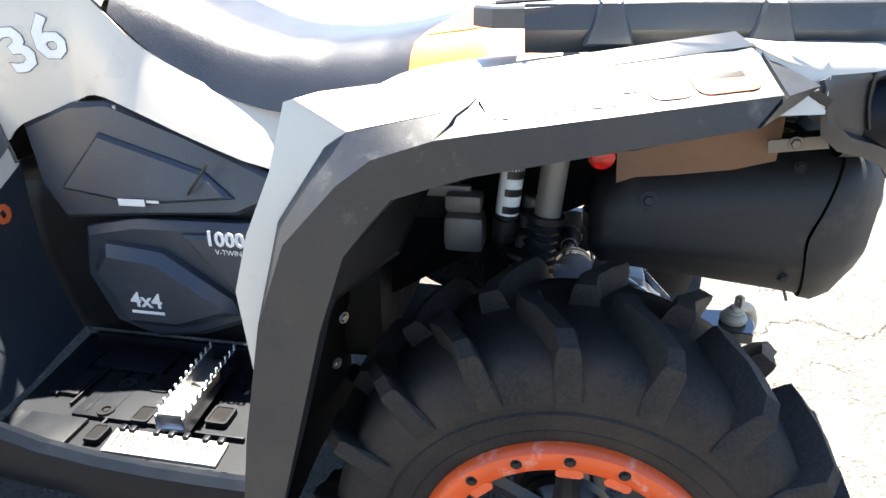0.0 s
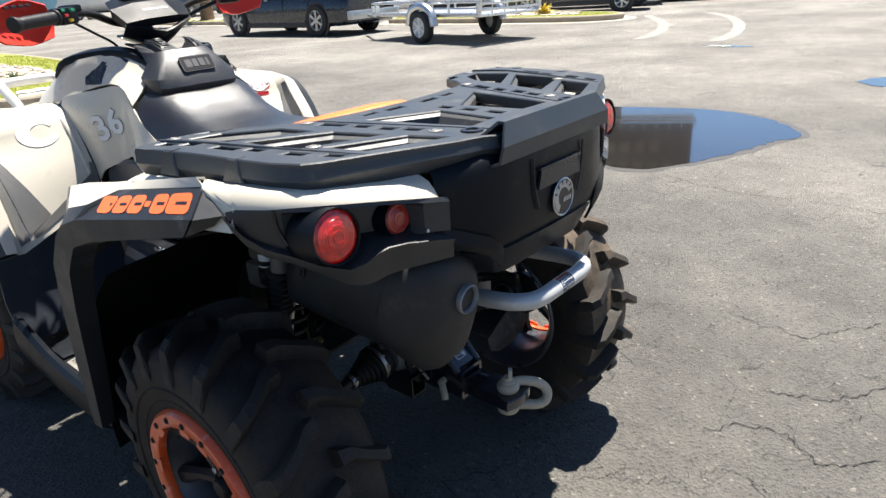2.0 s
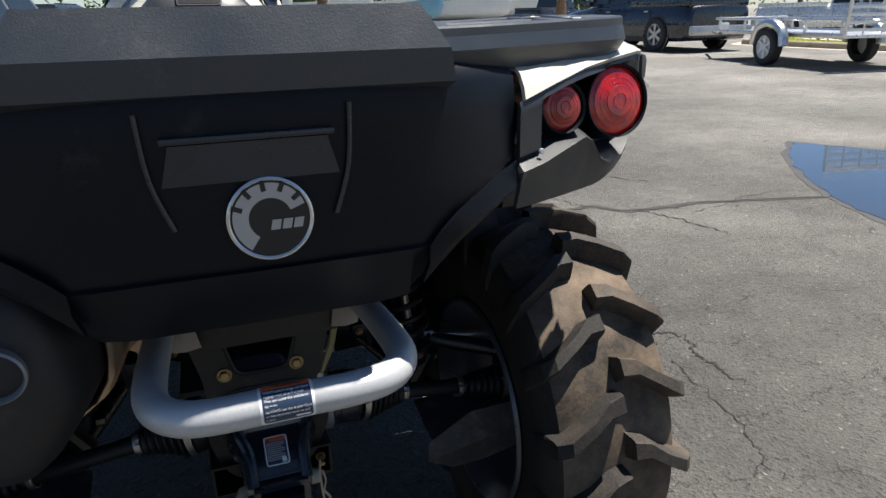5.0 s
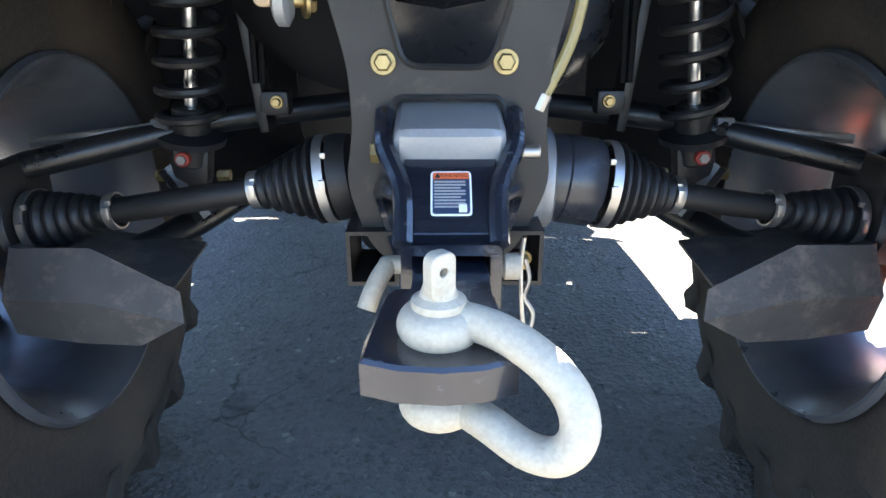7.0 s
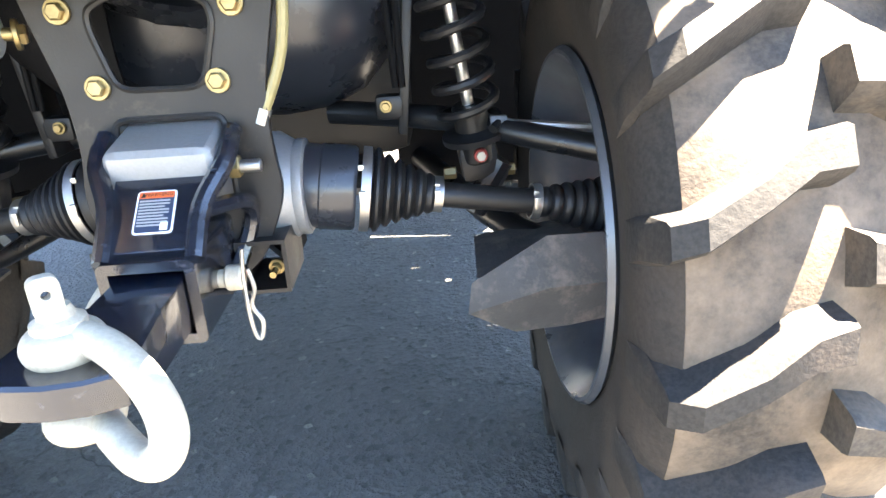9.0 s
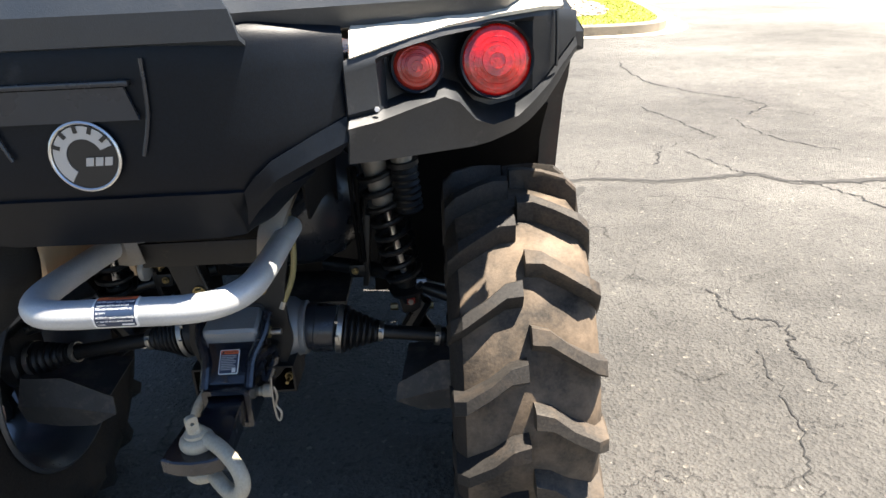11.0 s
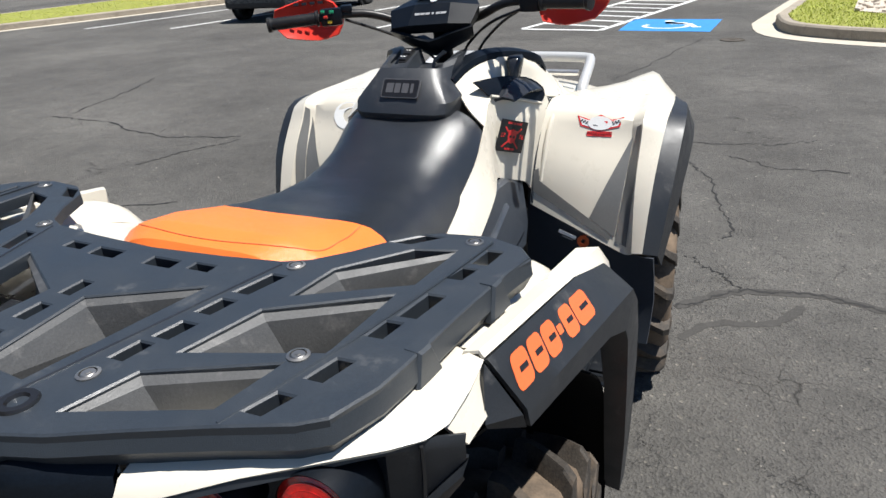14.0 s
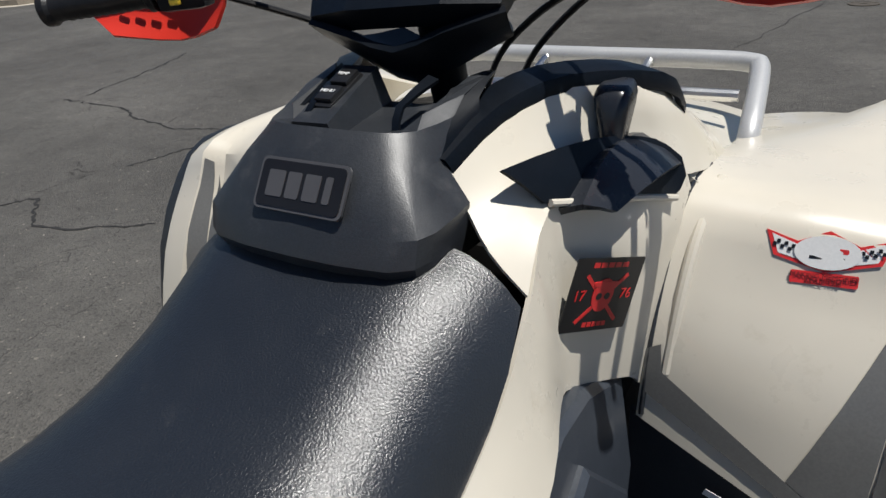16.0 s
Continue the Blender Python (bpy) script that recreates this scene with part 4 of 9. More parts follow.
HOUSING = {
    1: ((0.284, 0.966, 0.893, 0.850, 0.001), (0.318, 0.973, 0.897, 0.848, 0.001), (0.326, 0.976, 0.899, 0.848, 0.030), (0.360, 0.984, 0.907, 0.847, 0.040), (0.394, 0.990, 0.914, 0.846, 0.045), (0.412, 0.992, 0.905, 0.845, 0.048), (0.432, 0.994, 0.880, 0.844, 0.048),
        (0.455, 0.997, 0.869, 0.845, 0.046), (0.490, 1.000, 0.874, 0.852, 0.034), (0.512, 1.001, 0.889, 0.862, 0.006), (0.535, 1.000, 0.908, 0.880, 0.001), (0.556, 0.998, 0.931, 0.905, 0.001), (0.577, 0.994, 0.952, 0.935, 0.001)),
    -1: ((0.270, 0.958, 0.884, 0.848, 0.001), (0.318, 0.966, 0.893, 0.850, 0.001), (0.326, 0.968, 0.895, 0.850, 0.030), (0.360, 0.974, 0.901, 0.851, 0.040), (0.394, 0.980, 0.903, 0.850, 0.045), (0.412, 0.983, 0.898, 0.844, 0.048), (0.432, 0.985, 0.886, 0.842, 0.048),
         (0.455, 0.987, 0.880, 0.850, 0.046), (0.490, 0.988, 0.893, 0.876, 0.034), (0.512, 0.988, 0.908, 0.893, 0.006), (0.535, 0.987, 0.920, 0.904, 0.001), (0.552, 0.985, 0.940, 0.924, 0.001), (0.566, 0.983, 0.964, 0.952, 0.001)),
}
housing = []
for sx in (1, -1):
    shell = loft([house_row(sx, *r) for r in HOUSING[sx]], 0.005, 1, 1)
    housing.append(part("lamp_housing", shell if sx > 0 else flip_x(shell), "plastic_worn", atv, "black tail-lamp housing with a swept lower ledge"))
for sx, hs in ((1, housing[0]), (-1, housing[1])):
    for c, r, mat, lab in ((Vector((0.460, -0.311, 0.948)) if sx > 0 else Vector((-0.467, -0.336, 0.9385)), 0.0415, "lens_red", "round red tail-lamp lens"),
                           (Vector((0.363, -0.345, 0.950)) if sx > 0 else Vector((-0.347, -0.352, 0.934)), 0.0265, "lens_amber", "small dull red lamp lens")):
        n = Vector((sx * 0.06, -0.99, 0.12)).normalized()
        am = axis_matrix(c - n * 0.045, c)
        part("lamp_bezel", lathe([(r + 0.007, -0.035), (r + 0.008, -0.008), (r + 0.006, 0.036), (r + 0.004, 0.050), (r + 0.001, 0.048), (r + 0.001, -0.02)], am, 40), "plastic", hs)
        part("lamp_lens", lathe([(0, 0.053), (r * 0.45, 0.0525), (r * 0.46, 0.0515), (r * 0.8, 0.049), (r * 0.82, 0.0475), (r + 0.001, 0.044), (r + 0.001, 0.02), (0, 0.02)], am, 40), mat, hs, lab)
        for k in range(5):
            part("lens_rib", lathe([(r * (0.2 + 0.15 * k), 0.0490), (r * (0.2 + 0.15 * k) + 0.0012, 0.0535 - 0.0011 * k), (r * (0.2 + 0.15 * k) + 0.0024, 0.0485)], am, 40), mat, hs)

for hs, sx in ((housing[0], 1), (housing[1], -1)):
    seam = [(0.5445, -0.2405, 0.997), (0.5455, -0.2420, 0.960), (0.5445, -0.2440, 0.928)] if sx > 0 else [(-0.520, -0.2610, 0.984), (-0.519, -0.2620, 0.955), (-0.512, -0.2720, 0.925)]
    part("housing_seam", tube(seam, 0.0024, 3, 6), "black_film", hs)
    part("housing_clip", bolt((sx * 0.316, -0.384 if sx > 0 else -0.389, 0.909), (0, -1, 0.3), 0.0035, 0.003, washer=False), "silver_film", hs)

# ---------------------------------------------------------------- rear centre panel
panel_rows = [
    [(-0.258, -0.330, 1.022), (-0.19, -0.390, 1.022), (-0.10, -0.420, 1.022), (0.10, -0.420, 1.022), (0.19, -0.390, 1.022), (0.258, -0.330, 1.022)],
    [(-0.276, -0.352, 1.008), (-0.20, -0.412, 1.010), (-0.10, -0.438, 1.012), (0.10, -0.438, 1.012), (0.20, -0.412, 1.010), (0.276, -0.352, 1.008)],
    [(-0.283, -0.378, 0.992), (-0.20, -0.426, 0.990), (-0.10, -0.446, 0.988), (0.10, -0.446, 0.988), (0.20, -0.426, 0.990), (0.283, -0.378, 0.992)],
    [(-0.282, -0.386, 0.930), (-0.20, -0.428, 0.930), (-0.10, -0.446, 0.930), (0.10, -0.446, 0.930), (0.20, -0.428, 0.930), (0.282, -0.386, 0.930)],
    [(-0.276, -0.390, 0.880), (-0.20, -0.429, 0.872), (-0.10, -0.445, 0.868), (0.10, -0.445, 0.868), (0.20, -0.429, 0.872), (0.276, -0.390, 0.880)],
    [(-0.236, -0.390, 0.845), (-0.19, -0.424, 0.835), (-0.085, -0.440, 0.838), (0.085, -0.440, 0.838), (0.19, -0.424, 0.835), (0.236, -0.390, 0.845)],
]
tail = part("tail_panel", loft(panel_rows, 0.006, 2, 3), "plastic", atv, "black moulded rear panel with a round badge")
low = [[(-0.236, -0.390, 0.846), (-0.19, -0.424, 0.836), (-0.085, -0.440, 0.839), (0.085, -0.440, 0.839), (0.19, -0.424, 0.836), (0.236, -0.390, 0.846)],
       [(-0.175, -0.360, 0.785), (-0.150, -0.394, 0.780), (-0.12, -0.408, 0.776), (0.12, -0.408, 0.776), (0.150, -0.394, 0.780), (0.175, -0.360, 0.785)],
       [(-0.165, -0.330, 0.772), (-0.145, -0.358, 0.768), (-0.11, -0.372, 0.765), (0.11, -0.372, 0.765), (0.145, -0.358, 0.768), (0.165, -0.330, 0.772)]]
part("tail_panel_lower", loft(low, 0.005, 1, 2), "plastic", atv)
both("tail_wing", loft([[(0.282, -0.392, 0.905), (0.282, -0.400, 0.878), (0.270, -0.392, 0.862)], [(0.20, -0.436, 0.868), (0.205, -0.437, 0.848), (0.20, -0.428, 0.832)], [(0.165, -0.436, 0.835), (0.165, -0.434, 0.815), (0.160, -0.424, 0.79)]], 0.006, 2, 1), "plastic", atv)
part("grip_recess", join(prism([(-0.075, -0.012), (0.075, -0.012), (0.066, 0.022), (-0.066, 0.022)], 0.004, plane_at((0, -0.4500, 0.936), (1, 0, 0), (0, 0.0, 1))), box((0.145, 0.010, 0.006), (0, -0.452, 0.962), 0.002)), "plastic_gloss", tail)
for sx in (1, -1):
    part("badge_groove", tube([(sx * 0.088, -0.4505, 0.985), (sx * 0.084, -0.4505, 0.93), (sx * 0.070, -0.450, 0.885)], 0.0022, 4, 6), "plastic_gloss", tail)
bm_badge = plane_at((0.010, -0.4525, 0.888), (1, 0, 0), (0, 0.02, 1)) @ Matrix.Scale(0.95, 4)
part("badge_rim", lathe([(0.0365, 0), (0.0395, 0.0), (0.040, 0.003), (0.038, 0.0042), (0.0365, 0.003), (0.0365, 0.0)], bm_badge, 48), "alu", tail)
part("badge_face", prism(disc(0.037, 48), 0.002, bm_badge), "black_film", tail, "black face of the round badge")
arc = []
for k in range(0, 25):
    a = radians(20 + 215 * k / 24)
    arc.append((0.0345 * math.cos(a), 0.0345 * math.sin(a)))
for k in range(24, -1, -1):
    a = radians(20 + 215 * k / 24)
    r = 0.0205 if k < 5 or (k // 3) % 2 else 0.0265
    arc.append((0.020 * math.cos(a), 0.020 * math.sin(a)))
part("badge_crescent", prism(arc, 0.0012, bm_badge @ Matrix.Translation((0, 0, 0.0021))), "silver_film", tail, "silver cog crescent on the badge")
for k in range(5):
    a = radians(38 + 30 * k)
    part("badge_notch", prism(rect(0.0045, 0.009), 0.0006, bm_badge @ Matrix.Rotation(a - radians(90), 4, "Z") @ Matrix.Translation((0, 0.0315, 0.0034))), "black_film", tail)
for k in range(3):
    part("badge_bar", prism([(x + 0.25 * y, y) for x, y in rect(0.0085, 0.0095)], 0.0012, bm_badge @ Matrix.Translation((0.0045 + 0.0105 * k, -0.006, 0.0022))), "silver_film", tail)

# ---------------------------------------------------------------- rear rack
half_out = [(0.0, -0.447), (0.12, -0.440), (0.165, -0.430), (0.19, -0.412), (0.235, -0.398), (0.30, -0.368), (0.377, -0.335), (0.452, -0.306), (0.478, -0.288), (0.500, -0.232), (0.507, -0.190), (0.522, -0.068), (0.538, 0.040), (0.552, 0.090), (0.528, 0.126),
            (0.470, 0.155), (0.395, 0.148), (0.350, 0.118), (0.300, 0.040), (0.262, -0.004), (0.225, -0.020), (0.13, -0.030), (0.0, -0.038)]
outline = half_out[:-1] + [half_out[-1]] + [(-x, y) for x, y in half_out[-2:0:-1]]


def slanted(cx, cy, w, h, s):
    return [(cx - w / 2 + s * -h / 2, cy - h / 2), (cx + w / 2 + s * -h / 2, cy - h / 2), (cx + w / 2 + s * h / 2, cy + h / 2), (cx - w / 2 + s * h / 2, cy + h / 2)]


windows = [
    [(0.218, -0.366), (0.362, -0.312), (0.380, -0.228), (0.242, -0.290)],
    [(0.256, -0.246), (0.414, -0.196), (0.424, -0.062), (0.285, -0.141)],
    [(0.300, -0.100), (0.436, -0.030), (0.444, 0.088), (0.385, 0.074), (0.312, -0.020)],
    [(0.048, -0.335), (0.128, -0.342), (0.174, -0.114), (0.034, -0.188)],
]
slots = [slanted(0.216, -0.212, 0.022, 0.036, 0.25), slanted(0.224, -0.152, 0.022, 0.036, 0.25), slanted(0.240, -0.086, 0.022, 0.056, 0.3), slanted(0.372, 0.112, 0.030, 0.040, 0.9),
         slanted(0.452, -0.136, 0.020, 0.034, 0.2), slanted(0.470, -0.076, 0.022, 0.056, 0.2), slanted(0.482, 0.016, 0.020, 0.036, 0.2), slanted(0.494, 0.076, 0.022, 0.050, 0.1), slanted(0.436, -0.222, 0.020, 0.040, 0.3),
         slanted(0.200, -0.262, 0.020, 0.036, 0.2), slanted(0.410, -0.288, 0.020, 0.034, 0.4)]
centre_windows = [slanted(0.0, -0.172, 0.020, 0.036, 0), slanted(0.0, -0.236, 0.020, 0.036, 0), slanted(0.0, -0.303, 0.020, 0.040, 0), slanted(0.055, -0.075, 0.05, 0.022, 0), slanted(0.125, -0.070, 0.036, 0.018, 0), slanted(-0.055, -0.075, 0.05, 0.022, 0), slanted(-0.125, -0.070, 0.036, 0.018, 0)]
holes = windows + slots + [[(-x, y) for x, y in h[::-1]] for h in windows + slots] + centre_windows
rack_bm = prism(outline, 0.022, Matrix.Translation((0, 0, 1.022)), holes=holes, bevel=0.0035)
for v in rack_bm.verts:
    v.co.z += 0.006 * (abs(v.co.x) / 0.5) ** 2 - 0.01 * max(0.0, v.co.y) / 0.15
rack = part("rear_rack", rack_bm, "rack", atv, "black plastic luggage rack with slanted openings", 20)
# recessed sloping trays under the openings
for sx in (1, -1):
    for h in windows:
        ri, ro, fo, fi = (Vector((sx * x, y, 1.040)) for x, y in (h[0], h[1], h[2], h[-1]))
        d = Vector((0, 0, -0.046))
        ri_b, fi_b, fo_b = ri + d + Vector((0.012 * sx, 0.004, 0.024)), fi + d + Vector((0.036 * sx, -0.012, 0)), fo + d + Vector((-0.010 * sx, -0.014, 0))
        bm = loft([[ri, fi, fo], [ri.lerp(ri_b, 0.2) + Vector((0.004 * sx, 0, 0)), fi.lerp(fi_b, 0.12) + Vector((0.006 * sx, -0.006, 0)), fo.lerp(fo_b, 0.12) + Vector((0, -0.006, 0))], [ri_b, fi_b, fo_b], [ri_b + d * 0.3, fi_b + d * 0.3, fo_b + d * 0.3]], 0.003, 1, 1)
        part("rack_tray", bm, "rack_tray", rack, angle=20)
# outer skirt, bosses, seams, bolts and the raised rear lip
skirt = [(0.165, -0.428), (0.19, -0.410), (0.235, -0.396), (0.30, -0.366), (0.377, -0.333), (0.452, -0.304), (0.478, -0.286), (0.500, -0.231), (0.507, -0.189), (0.522, -0.068), (0.538, 0.040), (0.550, 0.090)]
both("rack_skirt", loft([[(x, y, 1.040 + 0.006 * (x / 0.5) ** 2) for x, y in skirt], [(x * 1.008, y * 1.01 - 0.002, 1.022) for x, y in skirt], [(x * 0.985, y * 0.985, 0.998) for x, y in skirt]], 0.006, 1, 1), "rack", rack)
for x, y, a in ((0.534, 0.004, -7), (0.512, -0.158, -9)):
    for sx in (1, -1):
        bm = prism([(-0.027, -0.036), (0.027, -0.036), (0.011, 0.009), (-0.011, 0.009)], 0.020, Matrix(((0, 0, 1, -0.012), (1, 0, 0, 0), (0, 1, 0, 0), (0, 0, 0, 1))), bevel=0.003)
        for v in bm.verts:
            v.co.x -= 0.30 * max(0.0, v.co.z + 0.01)
        part("rack_boss", moved(bm, pose(sx * x, y, 1.042, 0, 0, a if sx > 0 else 180 - a)), "rack", rack)
for x, y in ((0.389, -0.211), (0.255, -0.028), (0.457, 0.124), (0.192, -0.312)):
    for sx in (1, -1):
        z = 1.0455 + 0.006 * (x / 0.5) ** 2 - 0.01 * max(0.0, y) / 0.15
        part("rack_screw", join(lathe([(0.013, 0), (0.013, 0.001), (0.0095, 0.002), (0.0095, 0)], Matrix.Translation((sx * x, y, z - 0.001)), 24), rod((sx * x, y, z - 0.002), (sx * x, y, z + 0.0012), 0.008, 20, bevel=0.001), rod((sx * x, y, z), (sx * x, y, z + 0.002), 0.0035, 6)), "steel", rack, "recessed rack screw")
both("rack_seam", tube([(0.132, -0.400, 1.0445), (0.156, -0.31, 1.0447), (0.232, -0.030, 1.0455)], 0.0016, 1, 6), "plastic_gloss", rack)
both("rack_rail", tube([(0.381, -0.328, 1.046), (0.430, -0.160, 1.049), (0.467, 0.000, 1.050), (0.482, 0.128, 1.043)], 0.0028, 3, 6), "rack", rack)
for sx in (1, -1):
    part("rack_socket", lathe([(0.0, 0.0), (0.010, 0.0), (0.012, 0.004), (0.019, 0.004), (0.021, 0.001), (0.021, -0.003), (0.0, -0.003)], Matrix.Translation((sx * 0.164, -0.372, 1.0445)), 28), "black_film", rack, "round socket sunk in the rack")
part("rack_lip", loft([[(sx * k, y, z) for sx, k in ((-1, a), (-1, b), (1, b), (1, a))] for y, z, a, b in ((-0.405, 1.044, 0.185, 0.150), (-0.425, 1.066, 0.160, 0.146), (-0.440, 1.066, 0.160, 0.146), (-0.455, 1.028, 0.184, 0.166), (-0.451, 0.998, 0.190, 0.174), (-0.430, 0.990, 0.190, 0.175))], 0.005, 1, 1), "rack", rack, "raised angular rear edge of the rack", 20)
for sx in (1, -1):
    part("rack_end_screw", bolt((sx * 0.178, -0.424, 0.990), (0, -1, 0.1), 0.006, 0.004), "white_film", rack)

# ---------------------------------------------------------------- seat
seat_stations = [  # y, half width, crown height, edge height
    (0.030, 0.135, 0.965, 0.935), (0.048, 0.195, 0.998, 0.945), (0.09, 0.228, 1.010, 0.945), (0.16, 0.234, 0.999, 0.930), (0.25, 0.232, 0.975, 0.895), (0.34, 0.227, 0.953, 0.866),
    (0.45, 0.216, 0.940, 0.840), (0.55, 0.203, 0.943, 0.842), (0.62, 0.195, 0.957, 0.856), (0.69, 0.188, 0.984, 0.884), (0.75, 0.190, 1.014, 0.920), (0.79, 0.191, 1.031, 0.955), (0.835, 0.184, 1.040, 0.992),
]


def seat_rows(lo, hi, steps=26):
    """Cross rows of the cushion; near the colour change they bow forward beside the middle, as its seam does."""
    ys = [s[0] for s in seat_stations]
    rows = []
    for i in range(steps + 1):
        y0 = lo + (hi - lo) * i / steps
        row = []
        for k in range(-10, 11):
            u = abs(k) / 10
            bow = float(np.interp(u, (0.0, 0.4, 0.55, 0.7, 0.85, 1.0), (0.0, 0.006, 0.028, 0.052, 0.056, 0.050)))
            y = y0 + bow * max(0.0, 1 - abs(y0 - 0.237) / 0.17)
            w, top, edge = (float(np.interp(y, ys, [s[k] for s in seat_stations])) for k in (1, 2, 3))
            drop = u ** 4.0
            row.append((w * u ** 0.8 * (1 if k >= 0 else -1), y, top + 0.008 * u * u * (1 - drop) - (top - edge) * drop))
        rows.append(row)
    return rows


seat = part("seat", loft(seat_rows(0.237, 0.835), -0.012, 1, 1), "seat", atv, "black vinyl saddle seat with an orange rear section")
seat_back = part("seat_rear", loft(seat_rows(0.035, 0.237), -0.012, 1, 1), "seat_orange", seat, "bright orange vinyl rear of the seat")
part("seat_rear_flank", loft([[(0.120, 0.030, 0.962), (0.0, 0.026, 0.966), (-0.120, 0.030, 0.962)], [(0.125, 0.020, 0.945), (0.0, 0.014, 0.945), (-0.125, 0.020, 0.945)], [(0.13, 0.030, 0.900), (0.0, 0.024, 0.900), (-0.13, 0.030, 0.900)]], 0.01, 3, 4), "seat_orange", seat)
both("seat_flank", loft([[(0.170, 0.044, 0.955), (0.229, 0.09, 0.944), (0.235, 0.16, 0.929), (0.234, 0.25, 0.894)], [(0.175, 0.040, 0.915), (0.234, 0.088, 0.912), (0.240, 0.16, 0.900), (0.239, 0.25, 0.868)]], 0.006, 2, 3), "seat_orange", seat)
part("seat_seam", tube([(x, yy, z + 0.0005) for x, yy, z in seat_rows(0.237, 0.25, 1)[0]], 0.0014, 2, 6), "thread", seat)
ridge = [(-0.165, 0.285), (-0.188, 0.20), (-0.195, 0.120), (-0.170, 0.085), (-0.10, 0.066), (0.0, 0.060), (0.10, 0.066), (0.170, 0.085), (0.195, 0.120), (0.188, 0.20), (0.165, 0.285)]
top_skin = surface(seat_back)
seam = [top_skin.ray_cast(Vector((p.x, p.y, 1.2)), Vector((0, 0, -1)), 0.5)[0] for p in catmull([(x, y, 0.0) for x, y in ridge], 5)]
part("seat_seam", tube([p + Vector((0, 0, 0.0004)) for p in seam if p is not None], 0.0012, 1, 6), "thread", seat)

# ---------------------------------------------------------------- body side panels and pod
side_rows = [
    [(0.200, 0.42, 0.838), (0.222, 0.42, 0.810), (0.240, 0.43, 0.760)],
    [(0.196, 0.52, 0.838), (0.222, 0.53, 0.806), (0.248, 0.54, 0.752)],
    [(0.195, 0.65, 0.874), (0.222, 0.66, 0.846), (0.246, 0.67, 0.795)],
    [(0.198, 0.77, 0.940), (0.214, 0.78, 0.900), (0.236, 0.79, 0.842)],
    [(0.194, 0.845, 1.008), (0.203, 0.860, 0.950), (0.212, 0.870, 0.860)],
    [(0.183, 0.915, 1.058), (0.194, 0.925, 0.980), (0.206, 0.925, 0.843)],
    [(0.222, 1.010, 1.046), (0.240, 1.006, 0.975), (0.244, 1.010, 0.810)],
    [(0.246, 1.080, 1.036), (0.262, 1.080, 0.970), (0.252, 1.050, 0.775)],
    [(0.264, 1.140, 1.024), (0.274, 1.150, 0.960), (0.262, 1.110, 0.800)],
]
sides = both("side_panel", loft(side_rows, -0.005, 3, 3), "beige", atv, "glossy beige body side panel")
# cowl round the shifter and under the bars
both("upper_cowl", loft([[(0.092, 0.866, 1.110), (0.122, 0.862, 1.076), (0.158, 0.842, 1.040), (0.196, 0.838, 1.006)],
                         [(0.118, 0.95, 1.130), (0.140, 0.940, 1.100), (0.164, 0.928, 1.076), (0.186, 0.916, 1.058)],
                         [(0.150, 1.04, 1.140), (0.166, 1.045, 1.112), (0.180, 1.05, 1.082), (0.192, 1.05, 1.050)],
                         [(0.220, 1.15, 1.118), (0.236, 1.155, 1.096), (0.250, 1.16, 1.060), (0.264, 1.14, 1.018)],
                         [(0.20, 1.30, 1.060), (0.23, 1.30, 1.046), (0.26, 1.30, 1.022), (0.29, 1.30, 0.985)]], -0.005, 3, 3), "beige", atv)
both("cowl_rail", loft([[(0.075, 0.868, 1.118), (0.104, 0.868, 1.116), (0.110, 0.872, 1.100)], [(0.088, 0.95, 1.150), (0.122, 0.95, 1.146), (0.126, 0.95, 1.128)],
                        [(0.120, 1.05, 1.162), (0.158, 1.05, 1.154), (0.162, 1.05, 1.136)], [(0.185, 1.14, 1.150), (0.232, 1.15, 1.136), (0.238, 1.155, 1.112)], [(0.20, 1.20, 1.115), (0.245, 1.20, 1.10), (0.25, 1.20, 1.075)]], 0.008, 3, 2), "plastic", atv, "black arching rail beside the dash")
part("cowl_pocket", loft([[(-0.128, 0.945, 1.126), (-0.155, 0.945, 1.084), (-0.172, 0.940, 1.064)], [(-0.140, 1.00, 1.138), (-0.164, 1.00, 1.096), (-0.180, 0.995, 1.062)], [(-0.170, 1.075, 1.140), (-0.196, 1.08, 1.098), (-0.212, 1.08, 1.058)], [(-0.205, 1.125, 1.126), (-0.228, 1.13, 1.092), (-0.238, 1.125, 1.060)]], 0.006, 3, 3), "plastic_gloss", atv, "dark open pocket in the cowl")
both("cowl_inner_wall", loft([[(0.092, 0.87, 1.10), (0.100, 0.95, 1.122), (0.128, 1.05, 1.134), (0.19, 1.14, 1.118)], [(0.092, 0.87, 1.00), (0.100, 0.95, 1.00), (0.128, 1.05, 1.00), (0.19, 1.14, 1.00)]], 0.004, 2, 2), "frame", atv)
